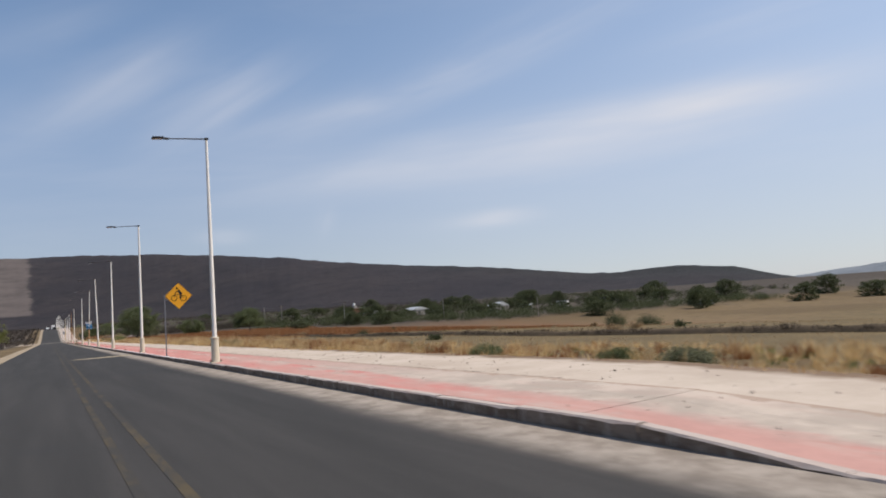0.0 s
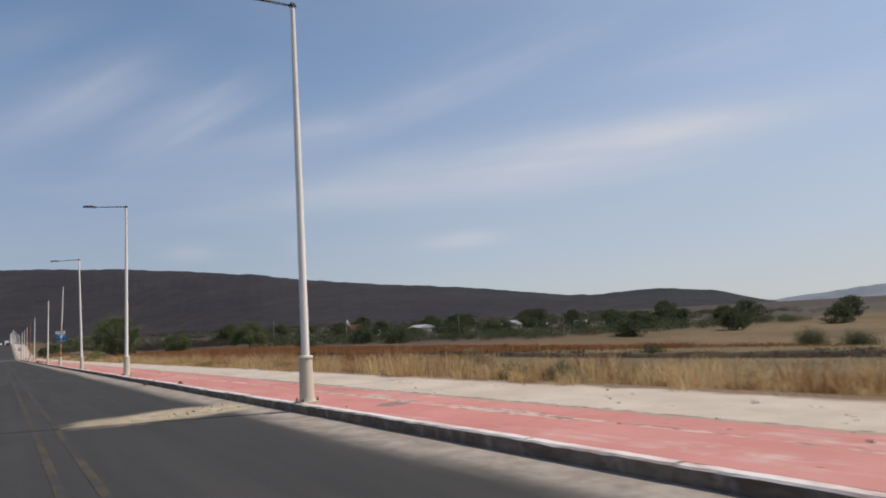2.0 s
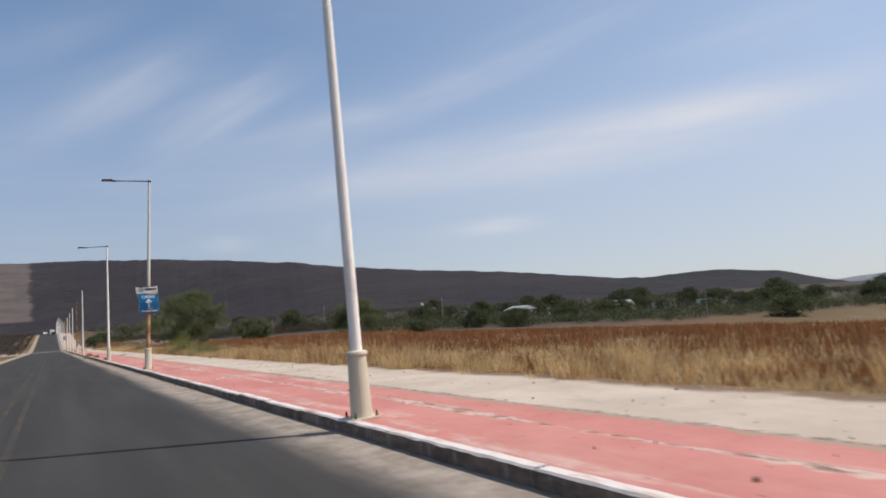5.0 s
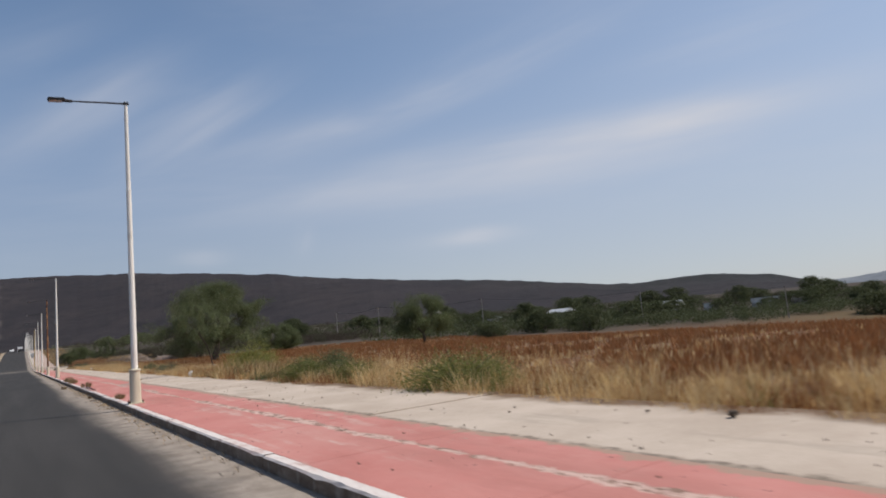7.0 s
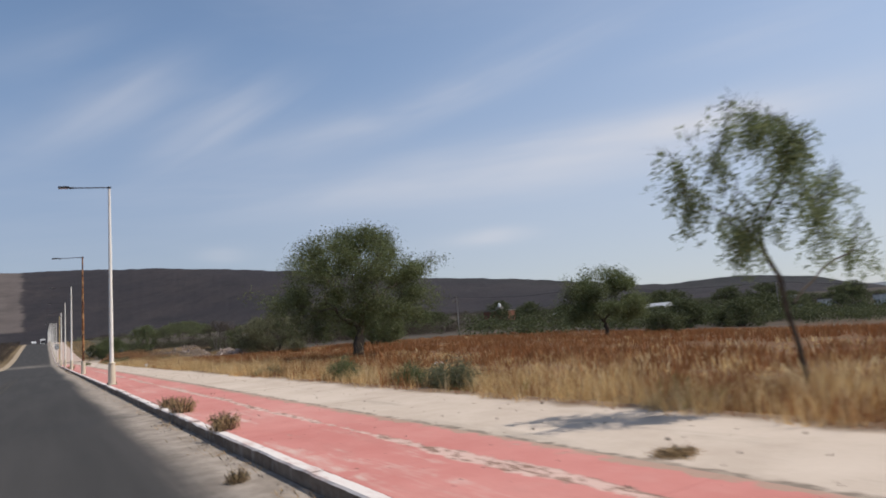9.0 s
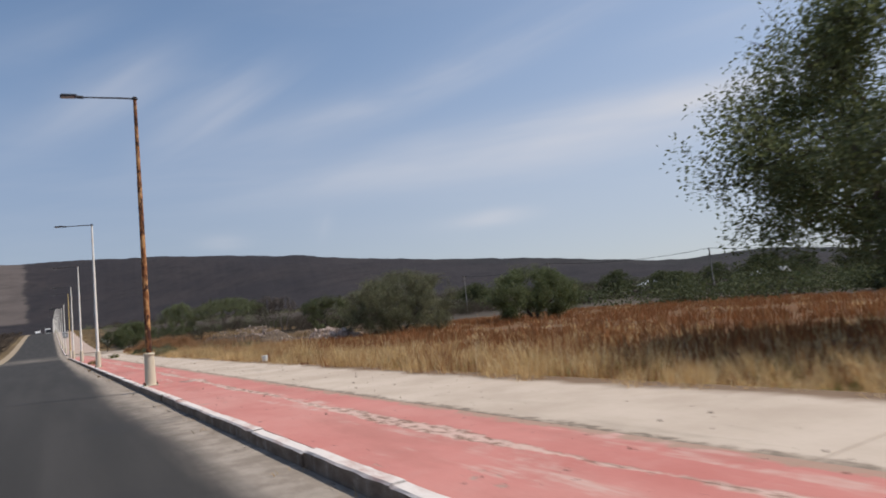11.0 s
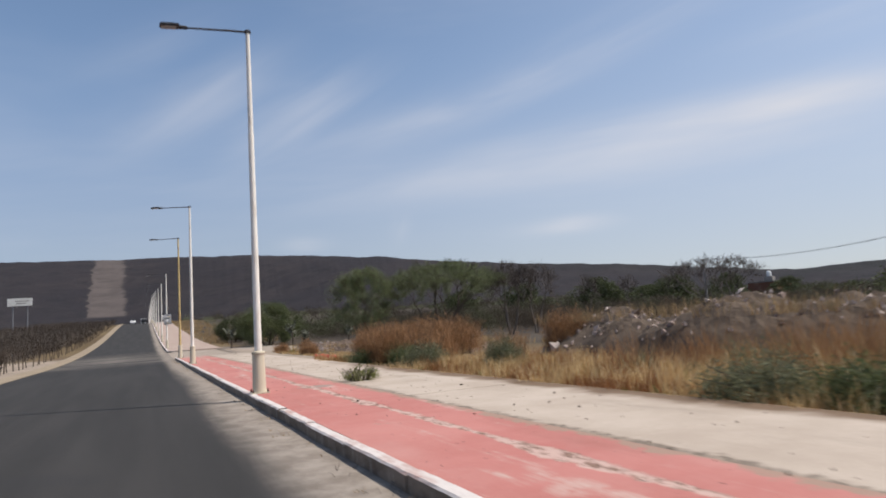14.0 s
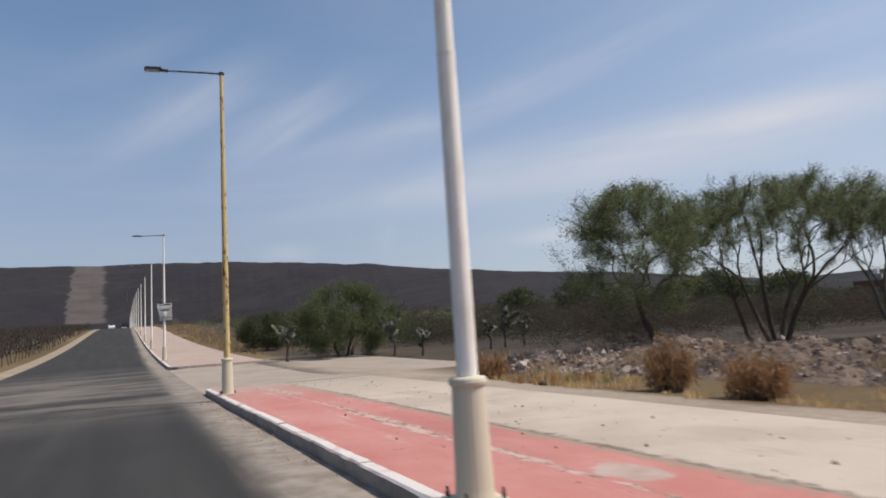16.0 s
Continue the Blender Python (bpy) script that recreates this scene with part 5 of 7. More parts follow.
def thicket(name, label, spots, per, size, mat, seed, ratio=2.2):
    """Low rounded clumps of leaves, too many to count, as one mesh; spots: x, y, height, width."""
    r = np.random.default_rng(seed)
    s = np.asarray(spots, float)
    z = np.array([ground_z(x, y) for x, y in s[:, :2]])
    c = np.repeat(np.concatenate([s, z[:, None]], 1), per, 0)
    q = r.normal(0, 1, (len(c), 3))
    q /= np.linalg.norm(q, axis=1)[:, None]
    q *= r.uniform(0.3, 1.0, len(c))[:, None] ** 0.6
    p = np.stack([c[:, 0] + q[:, 0] * c[:, 3] / 2, c[:, 1] + q[:, 1] * c[:, 3] / 2, c[:, 4] + (q[:, 2] * 0.5 + 0.5) * c[:, 2]], 1)
    ob = leaves(name, p, None, size, mat, None, r, ratio)
    return tagged(ob, label, "scrub", kind="stuff")


r = np.random.default_rng(21)
spots = [(x, y, r.uniform(1.4, 4.0), r.uniform(3, 8)) for x, y in zip(r.uniform(80, 430, 900), r.uniform(222, 430, 900)) if y > 232 + 20 * noise.noise((x * 0.03, 0, 0))]
thicket("far_thicket", "grey-brown leafless scrub round the village", [(x + 3, y + 4, h * 0.8, w) for x, y, h, w in spots], 70, 0.9, M["twig"], 11, 6.0)
thicket("far_thicket", "dark green scrub and hedges round the village", spots, 60, 0.6, M["hedge"], 1)
spots = [(x, y, r.uniform(1.2, 3.6), r.uniform(2, 6)) for x, y in zip(r.uniform(10, 260, 1100) , r.uniform(318, 640, 1100)) if x > 14 + (y - 318) * 0.02]
thicket("far_thicket", "grey-brown leafless scrub below the hill", spots, 120, 0.6, M["scrubtwig"], 2, 10.0)
spots = [(x, y, r.uniform(1.0, 2.6), r.uniform(2, 5)) for x, y in zip(r.uniform(10, 200, 420), r.uniform(318, 560, 420))]
thicket("far_thicket", "dusty green scrub below the hill", spots, 150, 0.24, M["greyleaf"], 3)

spots = [(x, y, r.uniform(1.2, 3.4), r.uniform(3, 7)) for x, y in zip(r.uniform(16, 95, 330), r.uniform(292, 345, 330)) if x > 14 + (y - 292) * 0.5]
thicket("far_thicket", "dark leafless scrub behind the rubble bank", spots, 600, 0.5, M["scrubtwig"], 4, 20.0)
spots = [(x, y, r.uniform(1.4, 3.4), r.uniform(2.5, 5)) for x, y in zip(r.uniform(16, 95, 110), r.uniform(290, 340, 110)) if x > 14 + (y - 290) * 0.5]
thicket("far_thicket", "dark green scrub behind the rubble bank", spots[:34], 900, 0.12, M["hedge"], 5)
spots = [(x, y, r.uniform(1.6, 3.2), r.uniform(3, 6)) for x, y in zip(r.uniform(7.5, 34, 64), r.uniform(316, 352, 64)) if x > 7.5 + (y - 316) * 0.08]
thicket("far_thicket", "dark olive thorn scrub beyond the side track", spots, 800, 0.13, M["hedge"], 7)
thicket("far_thicket", "dark leafless thorn scrub beyond the side track", [(x + 1.5, y - 2, h * 0.85, w) for x, y, h, w in spots], 480, 0.45, M["scrubtwig"], 8, 18.0)
spots = []
for _ in range(420):
    x = r.uniform(62, 330)
    y = 238 - 0.11 * (x - 62) + r.normal(0, 7)
    spots.append((x, y, r.uniform(2.0, 4.2), r.uniform(4, 8)))
thicket("far_thicket", "dark green hedge of trees along the fields", spots, 120, 0.48, M["hedge"], 6)

# bushes: x, y, height, width, leaf, seed
for x, y, h, w, leaf, seed, words in [
        (70.5, 71.5, 3.0, 3.9, "hedge", 51, "round green bush standing in the tan field"), (74.0, 68.5, 2.8, 4.6, "hedge", 52, "low green bush standing in the tan field"),
        (5.6, 139.5, 1.1, 1.9, "brightleaf", 53, "green roadside bush at the edge of the grass"), (6.2, 136.9, 1.0, 1.6, "brightleaf", 54, "green roadside bush at the edge of the grass"),
        (5.7, 130.6, 1.15, 2.6, "brightleaf", 55, "large green bush leaning over the pale walk"), (6.6, 140.3, 1.35, 2.2, "leaf", 66, "large green bush leaning over the pale walk"),
        (7.4, 151.4, 2.0, 2.7, "yellowleaf", 56, "yellow-green bush in the dry grass"),
        (5.7, 171.0, 1.0, 1.2, "leaf", 60, "green weed bush in the dry grass"), (5.8, 166.9, 0.8, 1.0, "leaf", 61, "green weed bush in the dry grass"), (5.9, 165.0, 0.9, 1.5, "greyleaf", 62, "grey-green weed bush in the dry grass"),
        (5.6, 178.5, 0.6, 1.6, "greyleaf", 67, "grey-green weed bush in the dry grass"), (5.8, 243.5, 1.0, 1.6, "greyleaf", 58, "grey-green bush at the edge of the grass"), (6.3, 242.3, 0.9, 1.4, "leaf", 59, "green bush at the edge of the grass"),
        (6.6, 257.3, 1.0, 1.6, "greyleaf", 68, "grey-green weed bush in the dry grass"), (5.9, 262.0, 0.75, 1.3, "leaf", 100, "low green weed at the foot of dried brush"), (6.5, 259.0, 0.95, 1.3, "leaf", 101, "green weeds at the foot of dried brush"), (7.6, 253.8, 1.1, 1.3, "greyleaf", 69, "grey-green weed bush in the dry grass"),
        (5.5, 14.9, 0.55, 1.1, "leaf", 91, "low dark green weed at the grass edge"), (5.6, 10.0, 0.45, 1.0, "leaf", 92, "low dark green weed at the grass edge"), (5.7, 8.3, 0.5, 1.2, "greyleaf", 93, "low grey-green weed at the grass edge"),
        (5.6, 47.2, 0.6, 1.0, "leaf", 94, "low green weed in the dry grass"), (6.1, 46.0, 0.7, 1.2, "greyleaf", 95, "low grey-green weed in the dry grass"), (5.5, 63.0, 0.55, 1.0, "leaf", 96, "low green weed in the dry grass"), (5.6, 75.5, 0.5, 1.1, "brightleaf", 97, "low green weed in the dry grass"), (5.7, 82.0, 0.5, 1.2, "brightleaf", 98, "low green weed in the dry grass")]:
    bush("bush", words, (x, y), h, w, seed, leaf, count=int(2800 + 3200 * w), leaf_size=0.04 + 0.013 * h, stalks=34, group="green bushes")
bush("pavement_weed", "spiky grey-green weed growing through the pavement", (2.85, 252.9, KERB_H), 0.46, 1.0, 64, "brightleaf", count=620, leaf_size=0.13, stalks=60, ratio=8, droop=-1.5, upright=0.6)
for x, y, h, w, seed in [(7.3, 264.3, 1.75, 2.3, 71), (6.9, 261.8, 1.7, 2.2, 72), (8.9, 265.6, 1.85, 2.6, 73), (7.2, 286.2, 0.8, 1.3, 74), (8.8, 262.6, 1.9, 2.6, 75), (7.6, 279.6, 1.15, 1.0, 76), (7.3, 277.4, 0.85, 1.1, 77), (7.9, 260.6, 1.5, 2.2, 78),
                      (10.6, 263.6, 1.9, 2.8, 79), (10.9, 266.6, 1.7, 2.4, 88)]:
    tall = h > 1.5
    bush("dry_bush", "tall rust-brown dried brush at the grass edge" if tall else "low rust-brown dried bush at the grass edge", (x, y), h, w, seed, "tumble", count=15000 if tall else 1700, leaf_size=0.26, stalks=150 if tall else 60, group="dried bushes", ratio=22 if tall else 15, droop=-1.5, upright=0.8 if tall else 0.85)
bush("dry_bush", "orange-brown dried brush on the slope of a mound", (12.2, 256.9), 1.85, 1.9, 80, "tumble", count=9000, leaf_size=0.24, stalks=110, group="dried bushes", ratio=20, droop=-1.5, upright=0.8)
for x, y, z, h, seed in [(0.16, 168.1, KERB_H, 0.30, 81), (0.2, 166.6, KERB_H, 0.38, 82), (0.55, 236.9, KERB_H, 0.42, 83), (0.3, 238.5, KERB_H, 0.28, 84), (0.2, 141.5, KERB_H, 0.22, 85), (0.18, 162.8, KERB_H, 0.34, 86),
                         (-0.2, 147.0, 0.0, 0.12, 89), (-0.15, 63.1, 0.0, 0.14, 91), (-0.3, 219.8, 0.0, 0.10, 92), (-0.25, 229.1, 0.0, 0.13, 93), (-0.45, 159.5, 0.0, 0.18, 94), (0.24, 58.7, KERB_H, 0.12, 95)]:
    bush("dry_weed", "small dried brown weed growing at the kerb", (x, y, z), h, h * 1.5, seed, "drystalk", count=520, leaf_size=0.5 * h, stalks=40, group="dried kerb weeds", ratio=18, droop=-1.6, upright=0.75)

# ---- grasses ----
rng = np.random.default_rng(9)
EDGE = 4.75


def edge_x(y):
    return EDGE + 0.3 * noise.noise((y * 0.12, 1.0, 2.0)) + (0.35 if y > 235 else 0.0) + 1.4 * smooth01((y - 266) / 8)


def near_keep(x, y, p):
    return x > edge_x(y) and p > 0.22 and (y < 257 or (p > 0.55 and x < 8.5 and y < 285))


def tufty(x, y, p):
    """Grass in clumps with gaps of bare ground between them."""
    return near_keep(x, y, p) and noise.noise((x * 0.8, y * 0.55, 9.0)) > -0.16


def between(x, y, p):
    return near_keep(x, y, p) and noise.noise((x * 0.8, y * 0.55, 9.0)) < 0.05


for i, (y0, y1) in enumerate(((-10, 60), (60, 120), (120, 180), (180, 240), (240, 292))):
    tall = 0.56 if y0 < 120 else 0.55 if y0 < 240 else 0.42
    blades("dry_grass", scatter(2100 if y0 < 60 else 1500, 4.6, 9.5 if y0 < 60 else 7.9, y0, y1, rng, 0.45, 1.25, tufty, 1.3), 26, tall, 0.20, 0.011, M["straw"], "golden dry grass in tufts beside the bare walk", "grass", bow=0.6, seed=i)
    blades("dry_grass", scatter(260, 4.7, 9.5, y0, y1, rng, 0.9, 1.5, tufty, 1.2), 6, tall * 1.3, 0.10, 0.010, M["straw"], "tall pale seed stalks above the dry grass", "grass", bow=0.3, seed=i + 70)
    blades("dry_grass", scatter(90, 4.9, 8.5, y0, y1, rng, 0.9, 1.5, tufty, 1.2), 70, tall * 1.1, 0.28, 0.011, M["straw"], "large pale tufts of dry grass", "grass", bow=0.8, seed=i + 80)
    blades("dry_grass", scatter(1100 if y0 < 60 else 1900, 4.6, 9.0, y0, y1, rng, 0.5, 1.1, between, 1.0), 18, 0.34, 0.24, 0.014, M["rustweed"], "short brown weeds among the dry grass", "grass", bow=0.6, seed=i + 20)
    blades("dry_grass", scatter(260 if y0 < 120 else 110, 5.0, 8.5, y0, y1, rng, 0.7, 1.3, between, 1.0), 50, 0.6 if y0 < 240 else 0.4, 0.38, 0.014, M["rustweed"], "dark brown clumps of dead weeds in the grass", "weeds", bow=0.6, seed=i + 110)
    blades("dry_grass", scatter(160, 4.9, 8.5, y0, y1, rng, 0.5, 1.2, near_keep, 1.0), 24, 0.36, 0.2, 0.014, M["brightleaf"], "green tufts among the dry grass", "grass", bow=0.7, seed=i + 90)
    blades("dry_grass", scatter(700, 4.5, 5.6, y0, y1, rng, 0.4, 0.9, lambda x, y, p: x > edge_x(y) - 0.15, 1.0), 14, 0.20, 0.16, 0.011, M["straw" if i == 4 else "drystalk"], "trampled short grass at the edge of the walk", "grass", bow=0.9, seed=i + 30)
    blades("dry_grass", scatter(620, 4.7, 5.7, y0, y1, rng, 0.5, 1.0, lambda x, y, p: x > edge_x(y) - 0.05 and noise.noise((x * 0.5, y * 0.25, 3.0)) > -0.15, 1.0), 20, 0.26, 0.18, 0.012, M["rustweed"], "dark brown dead growth at the foot of the grass", "grass", bow=0.7, seed=i + 130)
for i, (y0, y1, n) in enumerate(((62, 150, 6800), (150, 258, 7600))):
    blades("rust_weeds", scatter(n, 7.6, 80, y0, y1, rng, 0.5, 1.3, lambda x, y, p: p > 0.40 + 0.1 * noise.noise((x * 0.6, y * 0.4, 2.0)) and x > 9 + max(0, 100 - y) * 0.2 and (y < 236 or x > 30), 1.5), 14, 0.42, 0.5, 0.045, M["rustweed"], "rust-brown dried weeds covering the field", "weeds", bow=0.5, seed=i + 40)
blades("field_stubble", scatter(3600, 8.5, 75, 95, 262, rng, 0.5, 1.2, lambda x, y, p: p < 0.46, 1.5), 12, 0.38, 0.5, 0.04, M["straw"], "patches of straw-coloured grass among the rusty weeds", "grass", seed=53)
blades("field_stubble", scatter(4300, 9.0, 95, -20, 110, rng, 0.5, 1.2, lambda x, y, p: p > 0.3, 1.6), 12, 0.10, 1.9, 0.035, M["drystalk"], "low straw-coloured stubble of the tan field", "grass", seed=50)
blades("field_stubble", scatter(2400, 8.5, 95, -20, 110, rng, 0.5, 1.2, lambda x, y, p: p > 0.3, 1.4), 9, 0.11, 1.9, 0.035, M["drystalk"], "brown weeds scattered through the tan field", "weeds", seed=56)
blades("dry_grass", scatter(300, 8.5, 20, 262, 292, rng, 0.5, 1.0, lambda x, y, p: p > 0.5, 1.0), 22, 0.5, 0.25, 0.02, M["straw"], "short golden grass round the rubble bank", "grass", seed=51)
blades("dry_grass", scatter(420, 5.2, 9.0, 257, 285, rng, 0.4, 1.0, lambda x, y, p: p > 0.35 and x > edge_x(y), 1.0), 24, 0.28, 0.22, 0.014, M["straw"], "short golden grass at the foot of the rubble bank", "grass", seed=54)
blades("dry_grass", scatter(900, 5.2, 14, 318, 480, rng, 0.5, 1.0, lambda x, y, p: p > 0.3, 1.0), 14, 0.6, 0.35, 0.04, M["drystalk"], "brown dry grass along the rising road", "grass", seed=52)


for k, (y0, y1) in enumerate(((60, 130), (130, 200), (200, 258))):
    blades("dry_grass", scatter(1500, 6.2, 17, y0, y1, rng, 0.5, 1.2, None, 1.2), 13, 0.30, 0.34, 0.022, M["straw" if k % 2 else "rustweed"], "low mixed weeds between the grass and the field", "weeds", bow=0.7, seed=k + 320)
    blades("dry_grass", scatter(1300, 6.2, 17, y0, y1, rng, 0.5, 1.2, None, 1.2), 13, 0.30, 0.34, 0.022, M["rustweed" if k % 2 else "straw"], "low mixed weeds between the grass and the field", "weeds", bow=0.7, seed=k + 330)
blades("green_weeds", scatter(170, 4.9, 7.5, 138, 153, rng, 0.6, 1.2), 26, 0.55, 0.3, 0.016, M["leaf"], "dull green weeds among the dry grass", "weeds", bow=0.5, seed=350)
blades("dry_weeds", scatter(240, 4.8, 7.5, 136, 158, rng, 0.6, 1.2), 24, 0.50, 0.3, 0.016, M["rustweed"], "dark rust-brown weeds along the bare walk", "weeds", bow=0.5, seed=351)
gut = np.random.default_rng(61)
for k, (mat, n, label) in enumerate((("drystalk", 420, "dry grass blown into the gutter"), ("bark", 160, "dark twigs blown into the gutter"))):
    ys = np.concatenate([gut.uniform(100, 290, n // 2), gut.normal(150, 12, n - n // 2)])
    blades("gutter_litter", [(-0.05 - abs(gut.normal(0, 0.14)), y, 0.002, gut.uniform(0.5, 1.4)) for y in ys], 7, 0.05, 0.16, 0.010, M[mat], label, "litter", bow=3.0, seed=k + 300)


# ---- low bank along the tan field ----
def field_bank(y0, y1, x0):
    verts, faces = [], []
    ys = spread([(y0, 1.0), (y1, 1)])
    for y in ys:
        x = x0 + 0.02 * max(0.0, y - 40) + 0.35 * noise.noise((y * 0.15, 2.0, 0.0))
        h = 0.22 * smooth01((y - y0) / 6) * smooth01((y1 - y) / 12) * (1 + 0.5 * noise.noise((y * 0.7, 0.0, 4.0)))
        for q, e in ((-0.4, -0.10), (-0.2, 0.6), (0.0, 1.0), (0.2, 0.7), (0.45, -0.10)):
            verts.append((x + q, y, ground_z(x + q, y) + (h * e if e > 0 else e)))
    for j in range(len(ys) - 1):
        for i in range(4):
            faces.append((j * 5 + i, j * 5 + i + 1, (j + 1) * 5 + i + 1, (j + 1) * 5 + i))
    tagged(obj_from("field_bank", verts, faces, M["bankearth"], smooth=True), "low dark earth bank along the tan field", "bank", kind="structure")


field_bank(2.0, 92.0, 16.4)
bank = np.random.default_rng(44)
blades("bank_weeds", [(16.4 + 0.02 * max(0.0, y - 40) + bank.normal(0, 0.35), y, ground_z(16.5, y) + 0.12, bank.uniform(0.5, 1.3)) for y in bank.uniform(2, 92, 420)], 16, 0.20, 0.25, 0.02, M["scrubtwig"], "short brown weeds on the earth bank", "weeds", bow=0.7, seed=410)
for k in range(16):
    x, y, h = bank.uniform(10, 60), bank.uniform(18, 95), bank.uniform(0.4, 0.9)
    bush("bush", "low dusty brown shrub in the tan field", (x, y), h, h * bank.uniform(1.2, 2.0), 420 + k, "drystalk" if k % 3 else "hedge", count=900, leaf_size=0.10, stalks=24, group="field shrubs", ratio=4.0)


# ---- rubble mounds ----
def rubble_pile(n, spot, lo, hi, seed):
    """Broken stones as squashed uneven octahedra; spot(u, v) gives a place on the heap."""
    r = np.random.default_rng(seed)
    verts, faces = [], []
    for _ in range(n):
        p = Vector(spot(*r.uniform(-0.85, 0.85, 2)))
        s = r.uniform(lo, hi) * (2.2 if r.uniform() > 0.95 else 1)
        turn = Euler(r.uniform(0, 6, 3)).to_matrix()
        b = len(verts)
        for k in range(6):
            q = Vector((0, 0, 0))
            q[k % 3] = s * r.uniform(0.6, 1.2) * (1 if k < 3 else -1) * (1, 0.8, 0.6)[k % 3]
            verts.append(p + Vector((0, 0, s * 0.25)) + turn @ (q + Vector(r.normal(0, s * 0.15, 3))))
        faces += [(b, b + 1, b + 2), (b + 1, b + 3, b + 2), (b + 3, b + 4, b + 2), (b + 4, b, b + 2), (b + 1, b, b + 5), (b + 3, b + 1, b + 5), (b + 4, b + 3, b + 5), (b, b + 4, b + 5)]
    return verts, faces


def mound(name, label, cx, cy, lx, ly, h, seed, rocks=120, flat=2.2, lo=0.03, hi=0.11, lumps=0.30, soil="rubble", stones="rock"):
    t = thing(name, label, "rubble", (cx, cy, ground_z(cx, cy) - 0.1))

    def top(u, v):
        r = min(1.0, math.hypot(u, v))
        x, y = u * lx / 2, v * ly / 2
        bulk = h * (1 - r ** flat) * (0.8 + 0.45 * noise.noise((x * 0.45 + seed, y * 0.45, 0)))
        z = bulk + (lumps * noise.fractal((x * 1.1, y * 1.1, seed), 0.8, 2, 5) + 0.10 * noise.noise((x * 4, y * 4, seed))) * (1 - r ** 3)
        return (x, y, z - 0.12 * r ** 6)

    nx, ny = 48, max(48, round(ly * 5))
    verts = [top(i / nx * 2 - 1, j / ny * 2 - 1) for j in range(ny + 1) for i in range(nx + 1)]
    faces = [(j * (nx + 1) + i, j * (nx + 1) + i + 1, (j + 1) * (nx + 1) + i + 1, (j + 1) * (nx + 1) + i) for j in range(ny) for i in range(nx)]
    obj_from("earth", verts, faces, M[soil], t, smooth=False)
    verts, faces = rubble_pile(rocks, top, lo, hi, seed)
    tagged(obj_from("rubble", verts, faces, M[stones], t), kind="stuff")


mound("rubble_bank", "long brown bank of earth and broken stone", 13.0, 278.6, 7.4, 30.0, 0.74, 3, 4600, flat=4.0, lo=0.02, hi=0.075)
mound("rubble_mound", "low heap of pale broken stone beside the track", 10.6, 287.2, 4.6, 11.0, 0.52, 12, 1500, flat=3.0, lo=0.025, hi=0.10, stones="palerock")
mound("rubble_mound", "dark earth mound topped with pale stones", 14.2, 250.4, 9.0, 20.0, 1.75, 5, 620, flat=4.0, lo=0.03, hi=0.14, lumps=0.16, soil="darkearth", stones="palerock")
mound("rubble_mound", "heap of pinkish broken stone behind the grass", 18.6, 238.0, 4.4, 8.0, 1.0, 7, 1700, lo=0.05, hi=0.16, stones="palerock")
mound("rubble_mound", "low dark earth mound behind the grass", 26.0, 256.0, 13.0, 18.0, 0.95, 8, 1500, flat=3.0)
blades("dry_grass", scatter(620, 7.6, 12.0, 226, 254, rng, 0.6, 1.2), 24, 0.62, 0.26, 0.014, M["straw"], "tall golden grass before the earth mound", "grass", bow=0.5, seed=240)
blades("dry_grass", scatter(420, 7.6, 12.5, 226, 255, rng, 0.6, 1.2), 20, 0.60, 0.30, 0.016, M["rustweed"], "rust-brown weeds before the earth mound", "weeds", bow=0.5, seed=241)
blades("dry_grass", scatter(230, 8.2, 11.6, 236, 261, rng, 0.7, 1.3, lambda x, y, p: p > 0.45, 1.0), 60, 1.0, 0.45, 0.014, M["tumble"], "tall orange-brown brush before the earth mound", "weeds", bow=0.45, seed=242)
blades("green_weeds", scatter(70, 8.0, 11.0, 232, 256, rng, 0.7, 1.2, lambda x, y, p: p > 0.5, 1.0), 60, 0.85, 0.45, 0.018, M["greyleaf"], "dull green weeds before the earth mound", "weeds", bow=0.6, seed=243)
for k, (x0, x1, y0, y1, n) in enumerate(((11.0, 17.5, 242.0, 257.5, 90), (9.6, 17.0, 263.0, 290.0, 80), (18.0, 30.0, 244.0, 264.0, 260))):
    blades("dry_grass", [(x, y, z + (1.2 if k == 0 else 0.25), s) for x, y, z, s in scatter(n, x0, x1, y0, y1, rng, 0.7, 1.3)], 22, 0.5, 0.3, 0.016, M["drystalk"], "brown weeds growing over the earth mounds", "weeds", bow=0.6, seed=k + 200)


